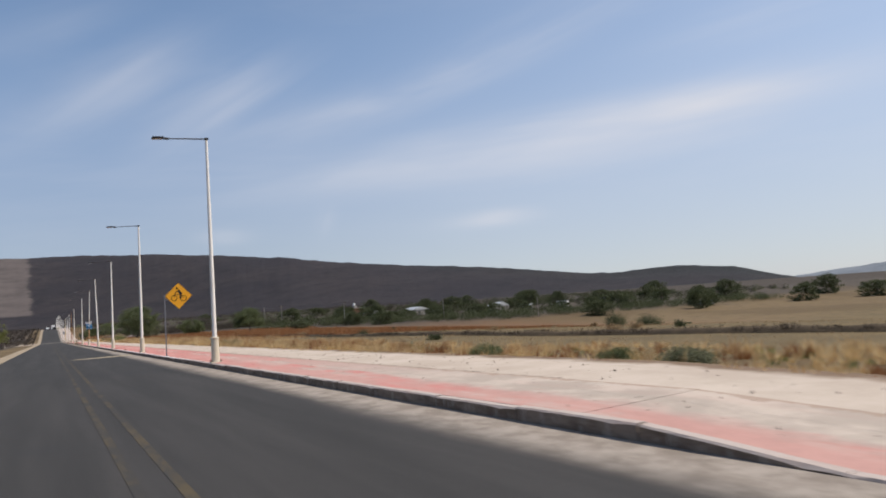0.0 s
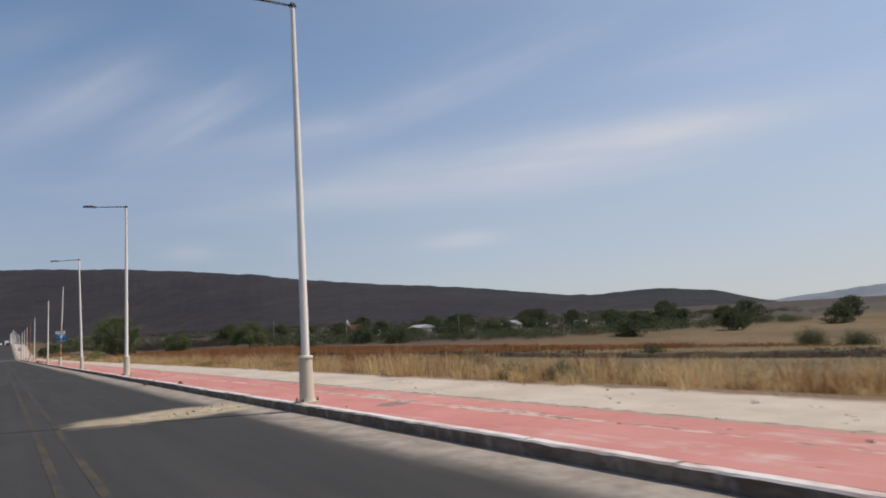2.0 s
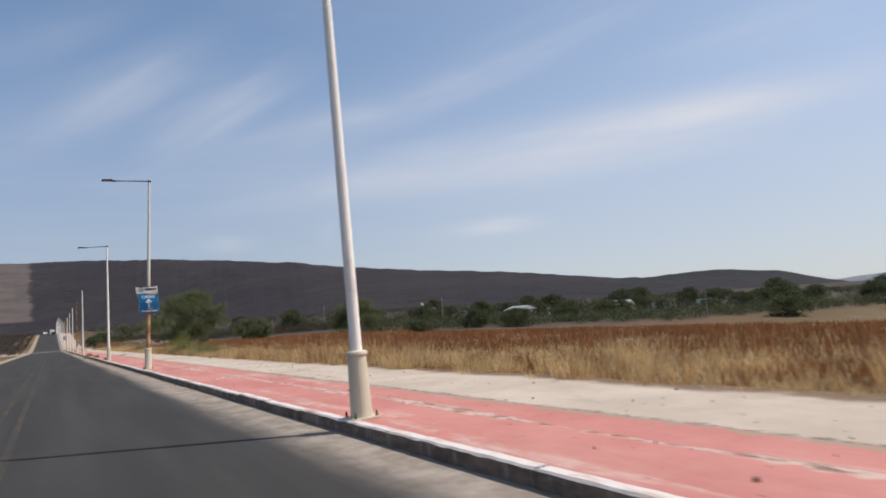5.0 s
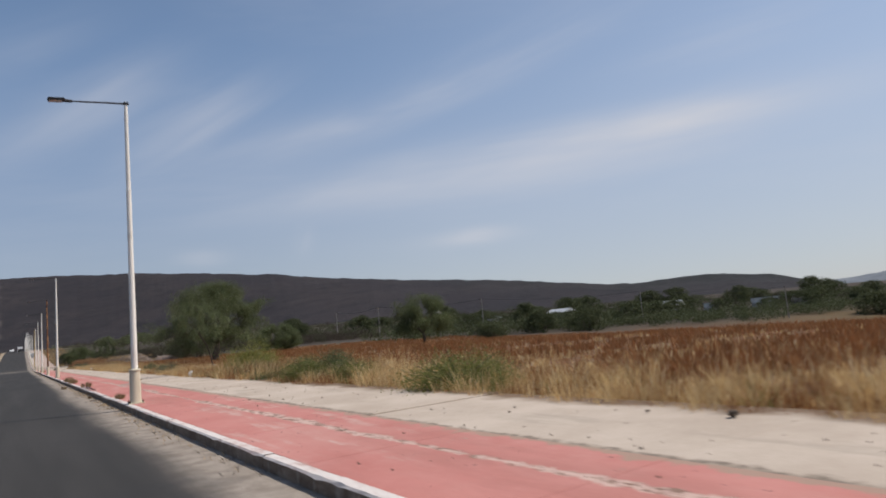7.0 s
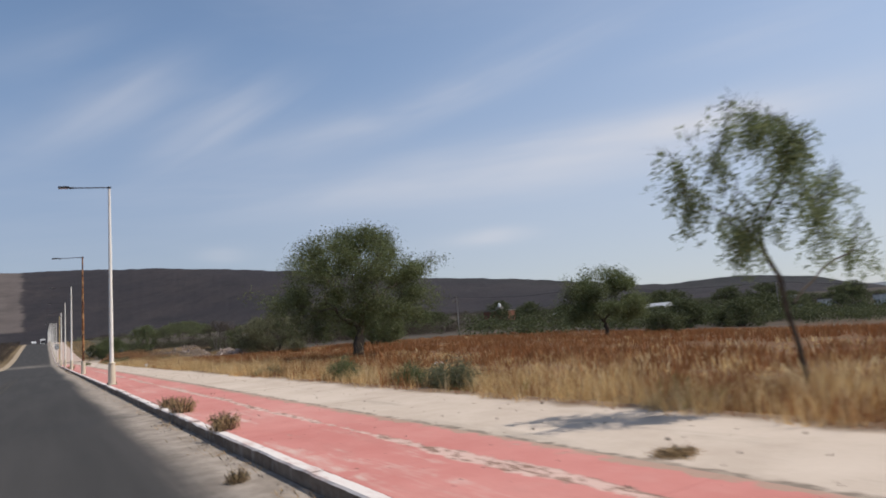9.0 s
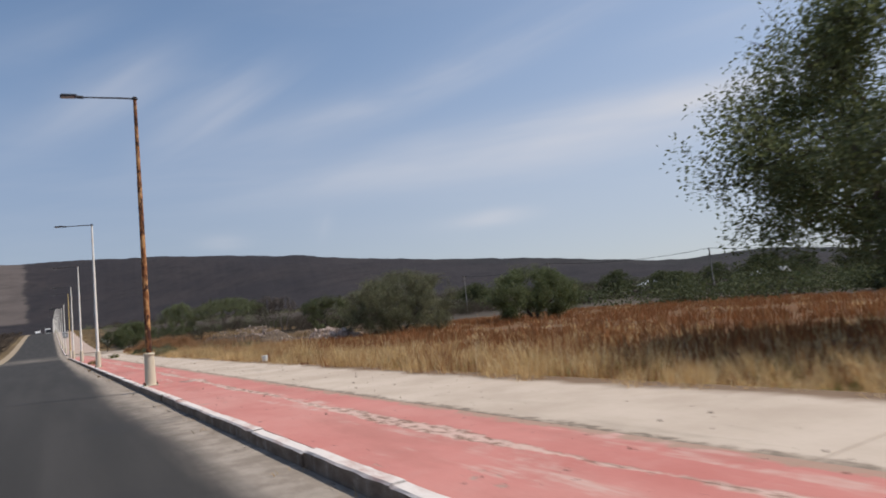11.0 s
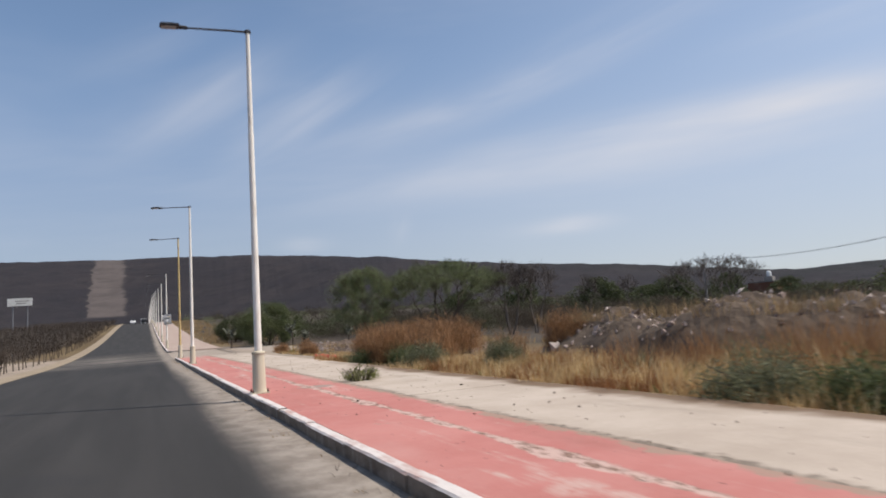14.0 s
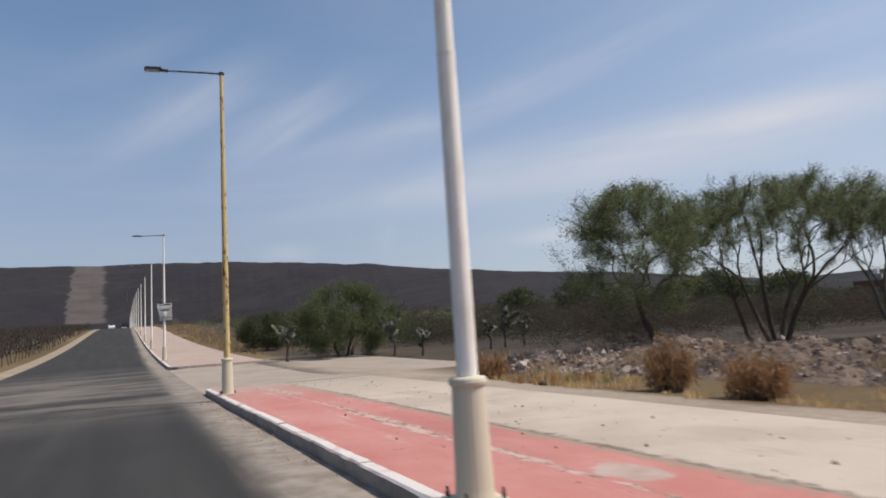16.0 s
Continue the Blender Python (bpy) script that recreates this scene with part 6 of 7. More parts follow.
# ---- village ----
def house(x, y, lx, ly, h, turn, wall="white", roof="flat", label="", tank=False):
    t = thing("house", label or "plain white flat-roofed house across the fields", "house", (x, y, ground_z(x, y) - 0.1), turn=turn, group="village houses")
    part("wall", block((lx, ly, h), (0, 0, h / 2)), M[wall], t)
    if roof == "flat":
        part("roof", block((lx + 0.3, ly + 0.3, 0.25), (0, 0, h + 0.13), 0.03), M["block"], t)
    else:
        bm = slab([(-lx / 2 - 0.4, h), (lx / 2 + 0.4, h), (lx / 2 + 0.4, h + 0.1), (0, h + lx * 0.12), (-lx / 2 - 0.4, h + 0.1)], ly + 0.6)
        part("roof", bm, M["tin"], t, "pale tin roof").location = (0, -ly / 2 - 0.3, 0)
    for side in (-1, 1):
        part("door", block((1.0, 0.06, 2.05), (side * lx * 0.08, side * (ly / 2 + 0.02), 1.03)), M["dark"], t)
        for k in (-0.32, 0.32):
            win = part("window", block((1.3, 0.05, 1.1), (lx * k, side * (ly / 2 + 0.015), 1.6)), M["glass"], t)
            part("frame", block((0.05, 0.03, 1.1), (lx * k, side * (ly / 2 + 0.05), 1.6)), M["tin"], win)
    if tank:
        part("tower", block((2.2, 2.2, 1.4), (0, 0, h + 0.9)), M["block"], t)
        part("water_tank", lathe([(0.55, h + 1.6), (0.62, h + 1.7), (0.62, h + 2.7), (0.45, h + 3.0), (0.2, h + 3.1)], 14), M["tank"], t, "white plastic water tank")
    return t


for args in [(149, 277, 16, 8, 3.2, 20, "block", "gable", "long grey shed with pale tin roof"), (165, 284, 10, 7, 3.2, 40, "white", "flat"), (188, 262, 20, 7, 3.0, 30, "block", "gable", "long grey shed with pale tin roof"),
             (219, 248, 8, 7, 4.2, 40, "white", "flat", "small bright white house across the fields"), (204, 258, 7, 6, 3.2, 35, "white", "flat"), (232, 240, 9, 7, 3.2, 45, "block", "flat", "low grey block house across the fields"),
             (260, 262, 10, 7, 3.2, 50, "white", "flat"), (151, 356, 15, 9, 5.2, 20, "brick", "flat", "unfinished brick house with white roof tank", True),
             (275, 205, 9, 7, 3.2, 60, "white", "flat"), (135, 300, 12, 7, 3.2, 10, "white", "gable", "white shed with pale tin roof"), (178, 252, 4, 3, 2.6, 20, "white", "flat")]:
    x, y, lx, ly, h, *more = args
    house(x, y, lx * 0.8, ly * 0.8, h * 0.85, *more)


def power_pole(x, y, h=9.0, turn=30):
    t = thing("utility_pole", "grey wooden utility pole with two crossarms", "utility pole", (x, y, ground_z(x, y) - 0.1), turn=turn, group="utility poles")
    part("pole", lathe([(0.17, 0), (0.11, h)], 8), M["block"], t)
    for z in (h - 0.3, h - 1.3):
        part("crossarm", block((2.2, 0.12, 0.14), (0, 0.1, z)), M["bark"], t)
        for k in (-0.95, 0.0, 0.95):
            part("insulator", lathe([(0.05, z + 0.07), (0.07, z + 0.16), (0.03, z + 0.26)], 6), M["glass"], t).location = (k, 0.1, 0)


for x, y in ((84, 284), (105, 262), (140, 236), (86, 318), (175, 215)):
    power_pole(x, y)


def power_line(a, b, h=9.0, sag=0.9):
    """Two slack wires strung between neighbouring poles."""
    t = thing("power_line", "thin dark power wires strung between utility poles", "cable", (*a, ground_z(*a) - 0.1))
    rise_z = ground_z(*b) - ground_z(*a)
    for off in (-0.8, 0.8):
        bm = bmesh.new()
        pts = [(off * 0.86 + (b[0] - a[0]) * u, off * 0.5 + (b[1] - a[1]) * u, h - 0.05 + rise_z * u - sag * 4 * u * (1 - u)) for u in (i / 12 for i in range(13))]
        tube(bm, pts, [0.025] * 13, 4)
        part("wire", bm, M["dark"], t)


for a, b in (((84, 284), (105, 262)), ((105, 262), (140, 236)), ((140, 236), (175, 215)), ((84, 284), (86, 318))):
    power_line(a, b)


# ---- cactus clumps ----
def nopal(x, y, h, seed, label="grey-green prickly pear cactus, some pads painted pale as highlights"):
    t = thing("prickly_pear", label, "cactus", (x, y, ground_z(x, y) - 0.05), group="prickly pears")
    r = np.random.default_rng(seed)
    bm = bmesh.new()
    tube(bm, [(0, 0, 0), (0.05, 0, h * 0.22), (0, 0.03, h * 0.5)], [0.09, 0.075, 0.05], 8)
    part("stem", bm, M["bark"], t)
    level = [(Vector((0, 0, h * 0.42)), h * 0.17), (Vector((0.02, 0.03, h * 0.5)), h * 0.17), (Vector((0, 0, h * 0.3)), h * 0.15)]
    for tier in range(3):
        nxt = []
        for p, s in level:
            for _ in range(2 if tier < 2 else 1):
                d = Vector((r.normal(0, 0.75), r.normal(0, 0.75), r.uniform(0.25, 1.0))).normalized()
                pad = bmesh.new()
                turn = d.to_track_quat("Z", "Y") @ Quaternion((0, 0, 1), r.uniform(0, math.pi))
                bmesh.ops.create_uvsphere(pad, u_segments=8, v_segments=6, radius=s * 0.55, matrix=Matrix.Translation(p + d * s * 0.5) @ turn.to_matrix().to_4x4() @ Matrix.Diagonal((0.68, 0.14, 1, 1)))
                part("pad", pad, M["cactus"], t, smooth=True)
                nxt.append((p + d * s * 0.98, s * r.uniform(0.85, 1.0)))
        level = nxt


for x, y, h, seed in ((19.3, 304.7, 3.0, 2), (21.2, 305.4, 2.4, 6), (12.8, 303.0, 1.9, 4), (6.0, 306.4, 2.7, 5), (12.0, 305.2, 2.9, 9), (17.6, 303.6, 2.2, 11)):
    nopal(x, y, h, seed)


# ---- far side of the road: vines and a billboard ----
def vine_rows():
    r = np.random.default_rng(3)
    bm = bmesh.new()
    spots = []
    for row in range(9):
        x = -10.6 - row * 2.4
        y = 285.0
        while y < 470:
            spots.append((x + r.normal(0, 0.1), y))
            y += r.uniform(1.6, 2.4)
    for x, y in spots:
        z = ground_z(x, y) - 0.05
        top = Vector((x + r.normal(0, 0.1), y + r.normal(0, 0.1), z + r.uniform(0.7, 1.0)))
        tube(bm, [Vector((x, y, z)), top], [0.05, 0.04], 4, cap=False)
        for _ in range(8):
            e = top + Vector((r.normal(0, 0.25), r.normal(0, 0.5), r.uniform(0.4, 1.25)))
            tube(bm, [top, (top + e) / 2 + Vector((0, 0, 0.08)), e], [0.025, 0.018, 0.008], 3, cap=False)
    tagged(part("vine_rows", bm, M["bark"]), "rows of bare brown pruned vines beyond the road", "vines", kind="stuff")


vine_rows()
blades("roadside_scrub", [(x, y, ground_z(x, y), s) for x, y, s in zip(np.random.default_rng(8).uniform(-90, -15, 3000), np.random.default_rng(7).uniform(60, 700, 3000), np.random.default_rng(6).uniform(0.7, 1.8, 3000))], 12, 1.1, 0.8, 0.07, M["twig"], "grey-brown leafless scrub beyond the road", "scrub", seed=60)


left = np.random.default_rng(31)
thicket("far_thicket", "brown leafless scrub along the far shoulder", [(x, y, left.uniform(0.9, 2.0), left.uniform(1.5, 4)) for x, y in zip(left.uniform(-26, -11.5, 150), left.uniform(282, 480, 150))], 260, 0.4, M["twig"], 12, 10.0)


def billboard(x, y):
    z = ground_z(x, y)
    t = thing("billboard", "white roadside billboard on steel legs among scrub", "billboard", (x, y, z), turn=-6)
    part("panel", block((6.4, 0.3, 2.3), (0, 0, 8.4), 0.02), M["white"], t)
    for k in (-1.9, 1.9):
        part("leg", lathe([(0.22, 0), (0.2, 8.4)], 8), M["steel"], t).location = (k, 0.3, 0)
    for i, w in enumerate((5.2, 3.6)):
        part("print", block((w * 0.7, 0.02, 0.25), (0.6 - i * 0.3, -0.165, 8.7 - i * 0.7)), M["block"], t)


billboard(-35.7, 464)


# ---- vehicles far down the road ----
def vehicle(x, y, paint, label, truck=False):
    t = thing("truck" if truck else "car", label, "truck" if truck else "car", (x, y, road_z(y)))
    hgt = 2.9 if truck else 0.95
    prof = [(-2.1, 0.35), (2.1, 0.35), (2.15, 0.75), (1.2, 0.95), (0.6, 1.45), (-1.3, 1.45), (-2.0, 0.98), (-2.15, 0.8)] if not truck else [(-3.6, 0.5), (3.2, 0.5), (3.2, 1.6), (2.6, 2.4), (1.6, 2.5), (1.6, 3.1), (-3.6, 3.1)]
    bm = slab(prof, 1.76 if not truck else 2.3)
    body = part("body", bm, M[paint], t)
    body.matrix_basis = pose(0.88 if not truck else 1.15, 0, 0, 0, 0, 90)
    part("rear_window", block((1.3, 0.03, 0.4), (0, -1.68 if not truck else -3.62, 1.2), 0.01), M["glass"], t)
    for sx in (-0.8, 0.8):
        for sy in (-1.35, 1.35):
            wheel = lathe([(0.2, -0.1), (0.31, -0.09), (0.32, 0.0), (0.31, 0.09), (0.2, 0.1)], 14)
            part("wheel", wheel, M["rubber"], t).matrix_basis = pose(sx, sy, 0.32, 0, 90, 0)


vehicle(-2.2, 470, "carpaint", "dark car far down the road")
vehicle(-5.9, 505, "vanpaint", "white car coming down the far road")
vehicle(-2.4, 560, "vanpaint", "white box truck far down the road", True)


# ---- spilt sand, litter, loose stones ----
def heap(name, label, cx, cy, lx, ly, h, mat, seed, z=0.0):
    """A thin spill with a ragged rim that thins out to nothing."""
    n, verts, faces, rim = 36, [], [], []
    for j in range(n + 1):
        for i in range(n + 1):
            u, v = i / n * 2 - 1, j / n * 2 - 1
            r = math.hypot(u, v) * (1 + 0.5 * noise.noise((u * 2, v * 2, seed)) + 0.25 * noise.noise((u * 7, v * 7, seed)))
            rim.append(r)
            verts.append((u * lx / 2, v * ly / 2, 0.003 + max(0.0, h * (1 - r * r) + 0.4 * h * noise.noise((u * 6, v * 6, seed)) * max(0.0, 1 - r))))
    for j in range(n):
        for i in range(n):
            a = j * (n + 1) + i
            q = (a, a + 1, a + n + 2, a + n + 1)
            if max(rim[k] for k in q) < 1.02:
                faces.append(q)
    ob = obj_from(name, verts, faces, mat, smooth=True)
    ob.location = (cx, cy, z)
    return tagged(ob, label, "sand")


def stone(x, y, s, z, seed, mat="rock", name="stone", label="loose stone lying on the pavement"):
    r = np.random.default_rng(seed)
    bm = bmesh.new()
    bmesh.ops.create_icosphere(bm, subdivisions=2, radius=s, matrix=Matrix.Diagonal((1, 0.8, 0.6, 1)))
    for v in bm.verts:
        v.co += v.normal * r.normal(0, s * 0.1)
    ob = part(name, bm, M[mat])
    ob.location = (x, y, z + s * 0.5)
    tagged(ob, label, name)


stone(4.4, 123.2, 0.07, KERB_H, 1, "bark")
stone(6.5, 282.4, 0.13, 0.03, 5, "bark", "stone", "dark stone lying at the edge of the bare walk")
half = part("brick", block((0.21, 0.13, 0.11), (0, 0, 0.055), 0.012), M["brick"])
half.location, half.rotation_euler = (2.45, 35.1, KERB_H - 0.004), (0, 0, 0.5)
tagged(half, "broken brown-red brick lying on the walk", "brick")


def fallen_stalks(y0, y1, seed):
    """Long dead stalks fallen along the kerb."""
    r = np.random.default_rng(seed)
    t = thing("fallen_branch", "long dark dead branch lying along the kerb", "branch", (0.12, y0, KERB_H + 0.03))
    for k in range(11):
        a, b = sorted(r.uniform(0, y1 - y0, 2))
        b = max(b, a + 1.2)
        x0, x1 = r.normal(0.02, 0.04, 2)
        bm = bmesh.new()
        tube(bm, [(x0, a, r.uniform(0, 0.03)), ((x0 + x1) / 2 + r.normal(0, 0.03), (a + b) / 2, r.uniform(0.01, 0.08)), (x1, b, r.uniform(0, 0.05))], [0.012, 0.010, 0.004], 5)
        part("stalk", bm, M["bark" if k % 3 else "tin"], t)


fallen_stalks(148.4, 154.3, 5)
bush("dry_weed", "small dried brown weed growing at the kerb", (0.3, 154.8, KERB_H), 0.3, 0.55, 98, "drystalk", count=420, leaf_size=0.15, stalks=40, group="dried kerb weeds", ratio=18, droop=-1.6, upright=0.7)
bush("dry_weed", "small dried dark weed lying on the pale walk", (2.75, 156.3, KERB_H), 0.10, 0.5, 99, "drystalk", count=420, leaf_size=0.12, stalks=40, group="dried kerb weeds", ratio=16, droop=-0.3, upright=0.5)


def gravel(n, seed, lo=0.006, hi=0.015):
    """Small dark grit strewn over the pavement, too fine to count."""
    r = np.random.default_rng(seed)
    verts, faces = [], []
    for _ in range(n):
        x, y, s = r.uniform(0.2, 4.6), r.uniform(2, 290), r.uniform(lo, hi)
        b, a0 = len(verts), r.uniform(0, 6.28)
        ring_r = [s * r.uniform(0.6, 1.1) for _ in range(5)]
        verts += [(x + q * math.cos(a0 + i * 1.2566), y + q * math.sin(a0 + i * 1.2566), KERB_H - 0.012) for i, q in enumerate(ring_r)]
        verts.append((x + s * 0.1, y, KERB_H + s * 0.8))
        faces += [(b + i, b + (i + 1) % 5, b + 5) for i in range(5)]
    tagged(obj_from("gravel", verts, faces, M["bark"]), "dark grit strewn over the pavement", "gravel", kind="stuff")


gravel(2200, 4)
gravel(520, 6, 0.014, 0.032)
r = np.random.default_rng(77)
for i in range(34):
    y = r.uniform(0, 288)
    stone(r.uniform(0.3, 4.5), y, r.uniform(0.012, 0.03), KERB_H, i, "bark" if i % 3 else "rock")
for i in range(26):
    stone(4.9 + abs(r.normal(0, 0.5)), r.uniform(0, 288), r.uniform(0.05, 0.13), ground_z(6, 20), 100 + i, "rock", "stone", "pale loose stone at the grass edge")


for i in range(16):
    stone(r.uniform(-2.8, -0.3), 50.0 + r.normal(0, 0.7), r.uniform(0.010, 0.024), 0.0, 300 + i, "bark" if i % 3 else "rubble", "stone", "loose stone in the sand spilt on the road")


def litter(x, y, s, mat, seed, label):
    r = np.random.default_rng(seed)
    bm = bmesh.new()
    bmesh.ops.create_icosphere(bm, subdivisions=2, radius=s, matrix=Matrix.Diagonal((1, 0.7, 0.5, 1)))
    for v in bm.verts:
        v.co += Vector(r.normal(0, s * 0.18, 3))
    ob = part("plastic_bag", bm, M[mat])
    ob.location = (x, y, ground_z(x, y) + s * 0.4)
    tagged(ob, label, "litter")


for x, y, s, mat in ((5.4, 109.6, 0.2, "cloth"), (5.2, 109.2, 0.1, "cloth"), (5.0, 125.6, 0.10, "cloth"), (10.8, 173.8, 0.22, "cloth"), (6.9, 227.2, 0.18, "cloth"), (5.3, 65.1, 0.15, "cloth"), (2.3, 171.7, 0.06, "cloth"), (4.9, 66.0, 0.16, "cloth"), (5.1, 40.5, 0.1, "cloth"), (4.6, 171.5, 0.08, "cloth")):
    litter(x, y, s, mat, int(y), "crumpled white plastic bag in the grass")
for x, y, lx, ly in ((6.6, 271.6, 0.5, 0.6), (6.7, 270.9, 0.3, 0.7), (6.4, 270.2, 0.22, 0.5), (6.7, 269.6, 0.3, 0.4), (6.3, 269.0, 0.2, 0.6), (6.5, 268.5, 0.15, 0.4), (6.2, 271.2, 0.2, 0.3)):
    heap("plastic_sheet", "torn red plastic sheet lying in the grass", x, y, lx, ly, 0.13, M["plastic"], y, ground_z(x, y) + 0.02)
litter(5.1, 165.1, 0.17, "block", 9, "grey plastic bag on the bare walk")


def caught_bag(x, y, z, s, seed):
    """A thin crumpled bag standing in the weeds at the edge of the walk."""
    r = np.random.default_rng(seed)
    bm = bmesh.new()
    bmesh.ops.create_icosphere(bm, subdivisions=3, radius=s, matrix=Matrix.Diagonal((0.75, 0.5, 1.25, 1)))
    for v in bm.verts:
        v.co *= 1 + 0.45 * noise.noise(v.co * (1.2 / s) + Vector((seed, 0, 0))) + 0.2 * noise.noise(v.co * (3.5 / s))
        v.co.x += 0.25 * v.co.z
    ob = part("plastic_bag", bm, M["cloth"])
    ob.location = (x, y, z + s * 0.9)
    tagged(ob, "crumpled white plastic bag caught upright in weeds", "litter")


caught_bag(4.85, 153.6, KERB_H, 0.13, 3)


def bucket(x, y):
    b = thing("bucket", "dirty white plastic bucket standing at the grass edge", "bucket", (x, y, KERB_H))
    part("body", lathe([(0.0001, 0.0), (0.09, 0.0), (0.098, 0.01), (0.118, 0.23), (0.106, 0.23), (0.09, 0.03), (0.0001, 0.03)], 20), M["tank"], b, smooth=False)
    part("rim", lathe([(0.117, 0.205), (0.129, 0.21), (0.131, 0.233), (0.120, 0.241), (0.106, 0.233)], 20), M["tank"], b)


bucket(5.12, 211.75)


# ---- painted cycle marking ----
def flat_ring(cx, cy, rx, ry, wide, gap, n=28):
    bm = bmesh.new()
    pts = [(math.cos(q), math.sin(q)) for q in (gap + (math.tau - 2 * gap) * i / n for i in range(n + 1))]
    o = [bm.verts.new((cx + rx * p, cy + ry * q, 0)) for p, q in pts]
    i_ = [bm.verts.new((cx + (rx - wide) * p, cy + (ry - wide) * q, 0)) for p, q in pts]
    for k in range(n):
        bm.faces.new((o[k], o[k + 1], i_[k + 1], i_[k]))
    return bm


def flat_bar(x0, y0, x1, y1, wide):
    d = Vector((x1 - x0, y1 - y0)).normalized()
    s = Vector((-d.y, d.x)) * wide / 2
    bm = bmesh.new()
    bm.faces.new([bm.verts.new((x, y, 0)) for x, y in ((x0 + s.x, y0 + s.y), (x0 - s.x, y0 - s.y), (x1 - s.x, y1 - s.y), (x1 + s.x, y1 + s.y))])
    return bm


def cycle_marking(x, y):
    t = thing("cycle_marking", "worn white cycle symbol painted on the red lane", "road marking", (x, y, KERB_H + 0.006))
    for bm in (flat_ring(-0.30, 0.0, 0.20, 0.42, 0.05, 0.3), flat_ring(0.30, 0.0, 0.20, 0.42, 0.05, 0.5)):
        part("wheel_mark", bm, M["chalk"], t)
    for bm in (flat_bar(-0.34, 0, -0.1, 0.75, 0.06), flat_bar(-0.1, 0.75, 0.2, 0.7, 0.06), flat_bar(0.34, 0, 0.2, 0.8, 0.06), flat_bar(-0.1, 0.7, 0.05, 0.02, 0.06), flat_bar(0.05, 0.02, 0.34, 0.0, 0.06)):
        part("frame_mark", bm, M["chalk"], t)


cycle_marking(1.25, 104.2)


# ---- pavement pieces ----
walkway = tagged(new("pavement"), "raised pavement with red cycle lane and bare concrete strip", "pavement", kind="structure")
kerb = tagged(new("kerb"), "concrete kerb with worn white paint on top", "kerb", kind="structure")


RAMP = (4.5, 2.5)


def piece(name, x0, x1, length, h, drop, bevel):
    """One slab of the pavement with bevelled top edges, its near end at y = 0."""
    b = bevel
    top = [(x0 + b, b, h), (x1 - b, b, h), (x1 - b, length - b, h), (x0 + b, length - b, h)]
    rim = [(x0, 0, h - b), (x1, 0, h - b), (x1, length, h - b), (x0, length, h - b)]
    low = [(x0, 0, -drop), (x1, 0, -drop), (x1, length, -drop), (x0, length, -drop)]
    faces = [(0, 1, 2, 3)]
    for i in range(4):
        j = (i + 1) % 4
        faces += [(4 + i, 4 + j, j, i), (8 + i, 8 + j, 4 + j, 4 + i)]
    me = bpy.data.meshes.new(name)
    me.from_pydata(top + rim + low, [], faces)
    return me


def dip(y):
    """How far the pavement is lowered where it ramps down at its near end."""
    return 0.15 * smooth01((RAMP[0] - y) / (RAMP[0] - RAMP[1]))


def lay(name, x0, x1, step, gap, mat, parent, bevel, wobble, h=KERB_H):
    me = piece(name, x0, x1, step - gap, h, 0.3, bevel)
    me.materials.append(mat)
    rr = np.random.default_rng(int(x1 * 100))
    y = 2.5 - 12.0
    while y + step <= PAVE_END + 0.01:
        ob = new(name, me)
        ob.parent = parent
        ob.location = (0, y, rr.normal(0, wobble) - dip(y))
        ob.rotation_euler = (rr.normal(0, wobble * 0.3) + math.atan2(dip(y) - dip(y + step), step), 0, 0)
        y += step
    return y


def kerb_mesh(seed, length, segs=12):
    """A kerb stone with a chipped, uneven upper edge."""
    rr = np.random.default_rng(seed)
    verts, faces = [], []
    for i in range(segs + 1):
        y = length * i / segs
        chip = abs(rr.normal(0, 0.003)) + (rr.uniform(0.008, 0.022) if rr.uniform() > 0.95 else 0.0)
        top = KERB_H + 0.012 + rr.normal(0, 0.003)
        foot = rr.normal(0, 0.006)
        verts += [(foot, y, -0.3), (foot * 0.6, y, top - 0.02 - chip), (0.02 + chip * 0.8, y, top - 0.002), (0.148, y, top - 0.002), (0.15, y, -0.3)]
    for i in range(segs):
        for q in range(4):
            a = i * 5 + q
            faces.append((a, a + 1, a + 6, a + 5))
    faces += [(4, 3, 2, 1, 0), tuple(segs * 5 + q for q in range(5))]
    me = bpy.data.meshes.new("kerb_stone")
    me.from_pydata(verts, [], [f[::-1] for f in faces])
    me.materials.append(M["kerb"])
    return me


def lay_kerb():
    rr = np.random.default_rng(15)
    kinds = [kerb_mesh(s, 1.99) for s in range(6)]
    y = 2.5 - 12.0
    while y + 2.0 <= PAVE_END + 0.01:
        ob = new("kerb_stone", kinds[int(rr.integers(0, 6))])
        ob.parent = kerb
        ob.location = (rr.normal(0, 0.006) - 0.002, y, rr.normal(0, 0.006) - dip(y))
        ob.rotation_euler = (math.atan2(dip(y) - dip(y + 2.0), 2.0), 0, 0)
        y += 2.0


lay_kerb()
lay("red_slab", 0.154, 2.335, 3.0, 0.003, M["red"], walkway, 0.002, 0.0012)
lay("bare_slab", 2.362, 5.2, 6.0, 0.004, M["walk"], walkway, 0.005, 0.003, KERB_H - 0.01)


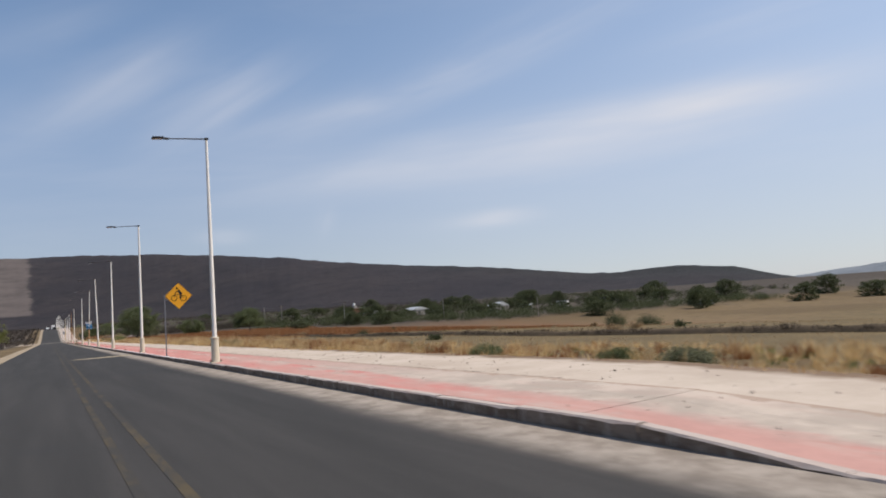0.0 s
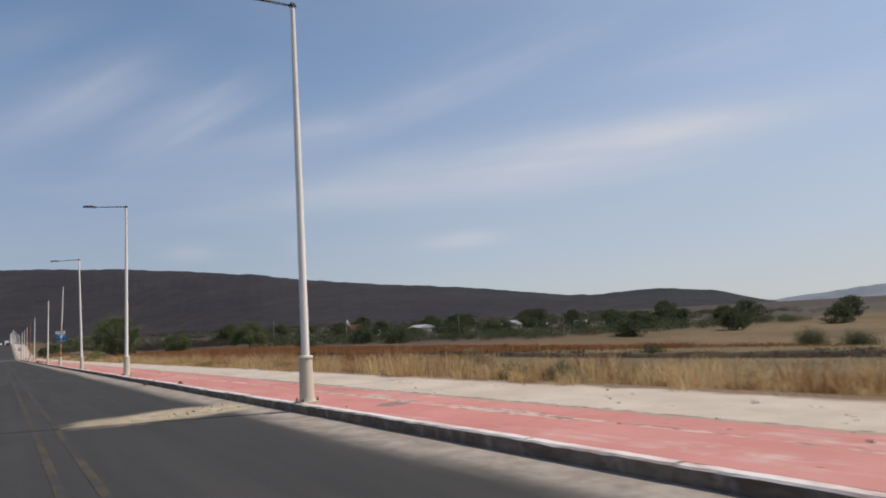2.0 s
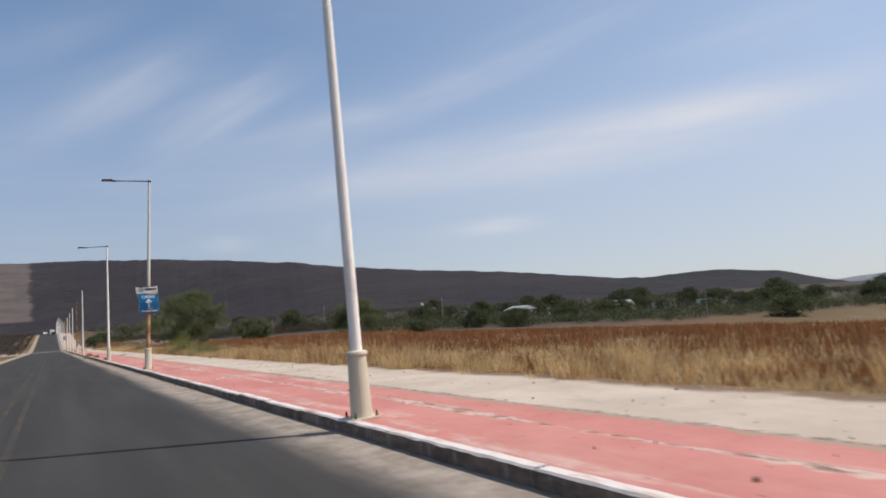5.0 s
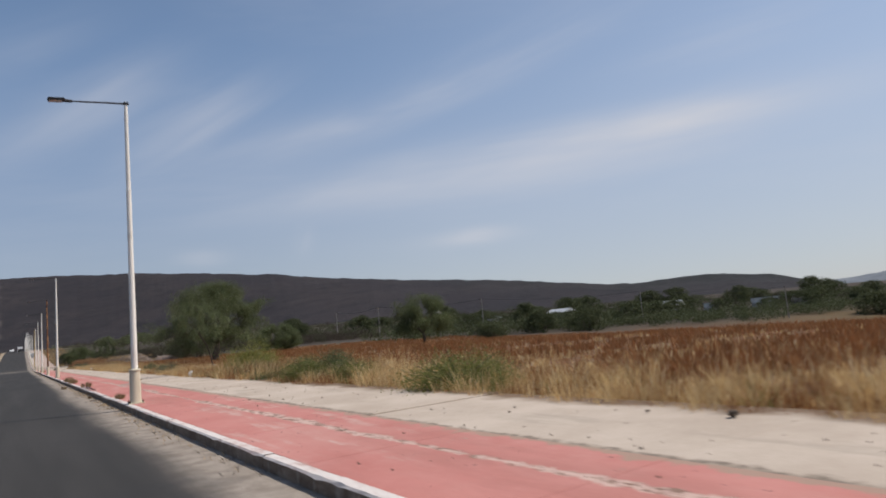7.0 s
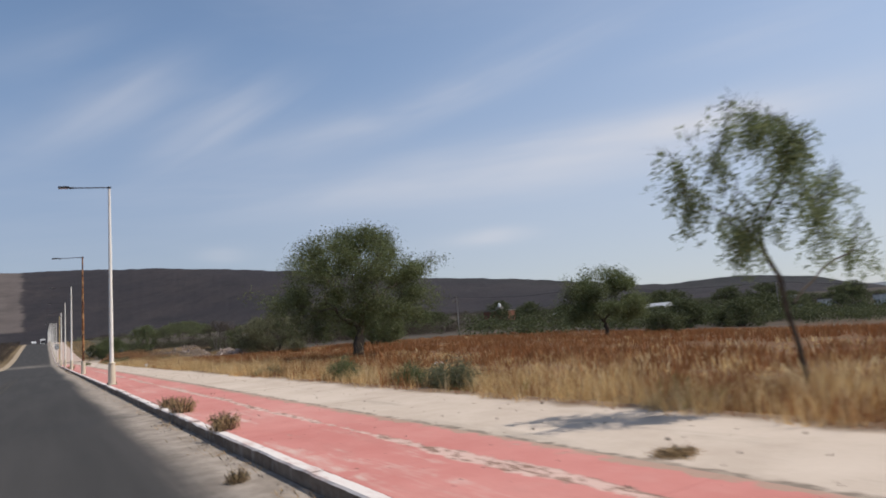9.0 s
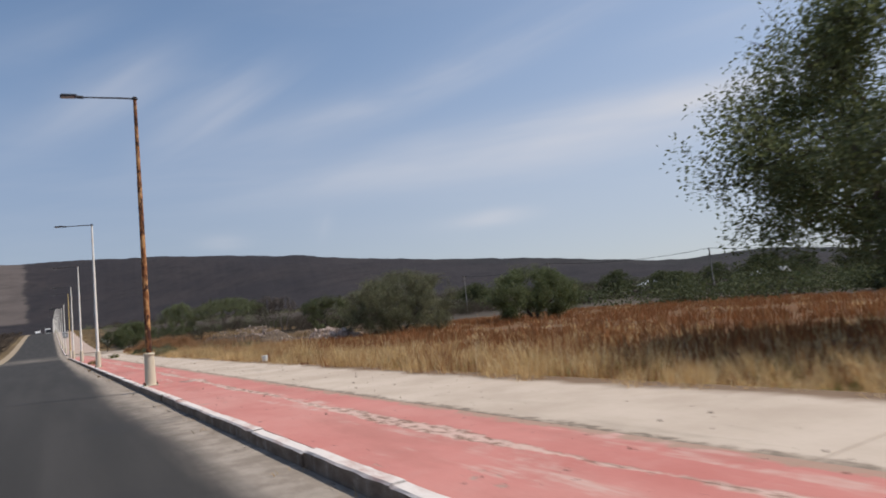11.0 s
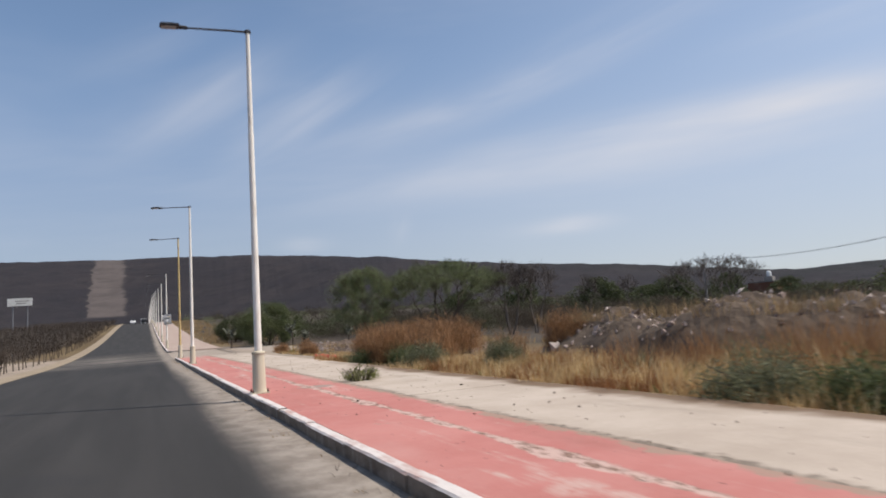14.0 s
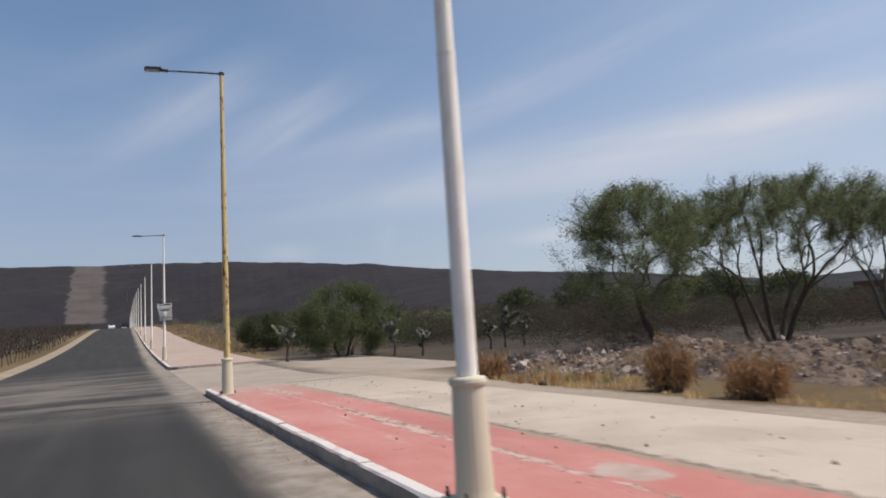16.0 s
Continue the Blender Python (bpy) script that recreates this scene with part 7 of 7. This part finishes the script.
def kerb_corner(cx, cy, r, a0, a1, z, fill):
    """A quarter turn of kerb about cx, cy with the pavement inside it."""
    n, verts, faces = 10, [], []
    for i in range(n + 1):
        a = radians(a0 + (a1 - a0) * i / n)
        ca, sa = math.cos(a), math.sin(a)
        verts += [(cx + q * ca, cy + q * sa, z + h) for q, h in ((r, -0.3), (r, KERB_H - 0.012), (r - 0.02, KERB_H + 0.01), (r - 0.15, KERB_H + 0.01), (r - 0.15, -0.3))]
    for i in range(n):
        for q in range(4):
            faces.append((i * 5 + q, i * 5 + q + 1, i * 5 + q + 6, i * 5 + q + 5))
    faces += [(0, 1, 2, 3, 4), tuple(n * 5 + q for q in range(5))]
    bm = bmesh.new()
    vs = [bm.verts.new(v) for v in verts]
    for f in faces:
        bm.faces.new([vs[i] for i in f])
    bmesh.ops.recalc_face_normals(bm, faces=bm.faces[:])
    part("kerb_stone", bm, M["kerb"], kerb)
    rim = [(cx + (r - 0.152) * math.cos(radians(a0 + (a1 - a0) * i / n)), cy + (r - 0.152) * math.sin(radians(a0 + (a1 - a0) * i / n))) for i in range(n + 1)]
    bm = bmesh.new()
    lid = bm.faces.new([bm.verts.new((x, y, z + KERB_H - 0.004)) for x, y in [(cx, cy)] + rim])
    if lid.normal.z < 0 or a1 < a0:
        bmesh.ops.reverse_faces(bm, faces=[lid])
    part("corner_slab", bm, fill, walkway)


kerb_corner(0.5, PAVE_END, 0.5, 180, 90, 0.0, M["red"])
kerb_corner(0.8, PAVE_ON + 0.8, 0.8, 180, 270, road_z(PAVE_ON), M["farwalk"])
part("kerb_stone", block((1.25, 0.15, 0.40), (1.43, PAVE_ON + 0.075, road_z(PAVE_ON) - 0.03), 0.02), M["kerb"], kerb)


def far_pave(name, x0, x1, y0, y1, lift, mat, parent):
    verts, faces = [], []
    ys = spread([(y0, 10), (y1, 1)])
    for y in ys:
        z = road_z(y)
        verts += [(x0, y, z - 0.2), (x0, y, z + lift), (x1, y, z + lift), (x1, y, z - 0.2)]
    for j in range(len(ys) - 1):
        for i in range(3):
            faces.append((j * 4 + i, j * 4 + i + 1, j * 4 + i + 5, j * 4 + i + 4))
    faces += [(3, 2, 1, 0)]
    ob = obj_from(name, verts, faces, mat, parent)
    return ob


far_pave("kerb_run", 0.0, 0.15, PAVE_ON + 0.8, 740, KERB_H, M["kerb"], kerb)
far_pave("bare_run", 0.152, 0.8, PAVE_ON + 0.8, 740, KERB_H - 0.006, M["farwalk"], walkway)
far_pave("bare_run", 0.804, 2.42, PAVE_ON + 0.152, 740, KERB_H - 0.006, M["farwalk"], walkway)
far_pave("bare_run", 2.424, 5.2, PAVE_ON, 740, KERB_H - 0.012, M["farwalk"], walkway)
far_pave("bare_run", 0.0, 5.2, -60, -9.6, 0.06, M["walk"], walkway)


def crossing():
    """The dusty crossing of the side track, falling from the pavement to the road."""
    xs = [0.0, 0.2, 0.36, 0.5, 0.8, 1.2, 1.8, 2.6, 3.8, 5.2, 5.6, 6.2, 7.5, 9.0, 11.0]
    ys = [PAVE_END + 0.003, 290.8, 291.1, 291.6, 292.3, 293.2, 294.5, 296.0, 299.0, 303.0, 306.0, PAVE_ON]
    verts = [(x, y, road_z(y) + 0.004 + 0.026 * smooth01(x / 0.8) - 0.3 * smooth01((x - 5.4) / 0.8) * smooth01((293.5 - y) / 2.5) + 0.112 * smooth01(1 - (y - PAVE_END) / 6.5) * smooth01((x - 0.25) / 0.7) * (1 - smooth01((x - 5.0) / 1.2)) + 0.012 * smooth01(x / 0.8) * noise.noise((x * 0.7, y * 0.5, 3.0))) for y in ys for x in xs]
    w = len(xs)
    faces = [(j * w + i, j * w + i + 1, (j + 1) * w + i + 1, (j + 1) * w + i) for j in range(len(ys) - 1) for i in range(w - 1)]
    rim = list(range(w)) + [j * w + w - 1 for j in range(1, len(ys))] + [(len(ys) - 1) * w + i for i in range(w - 2, -1, -1)] + [j * w for j in range(len(ys) - 2, 0, -1)]
    low = len(verts)
    verts += [(verts[i][0], verts[i][1], verts[i][2] - 0.25) for i in rim]
    faces += [(rim[(k + 1) % len(rim)], rim[k], low + k, low + (k + 1) % len(rim)) for k in range(len(rim))]
    obj_from("drive_run", verts, faces, M["crossing"], walkway, smooth=False)


crossing()
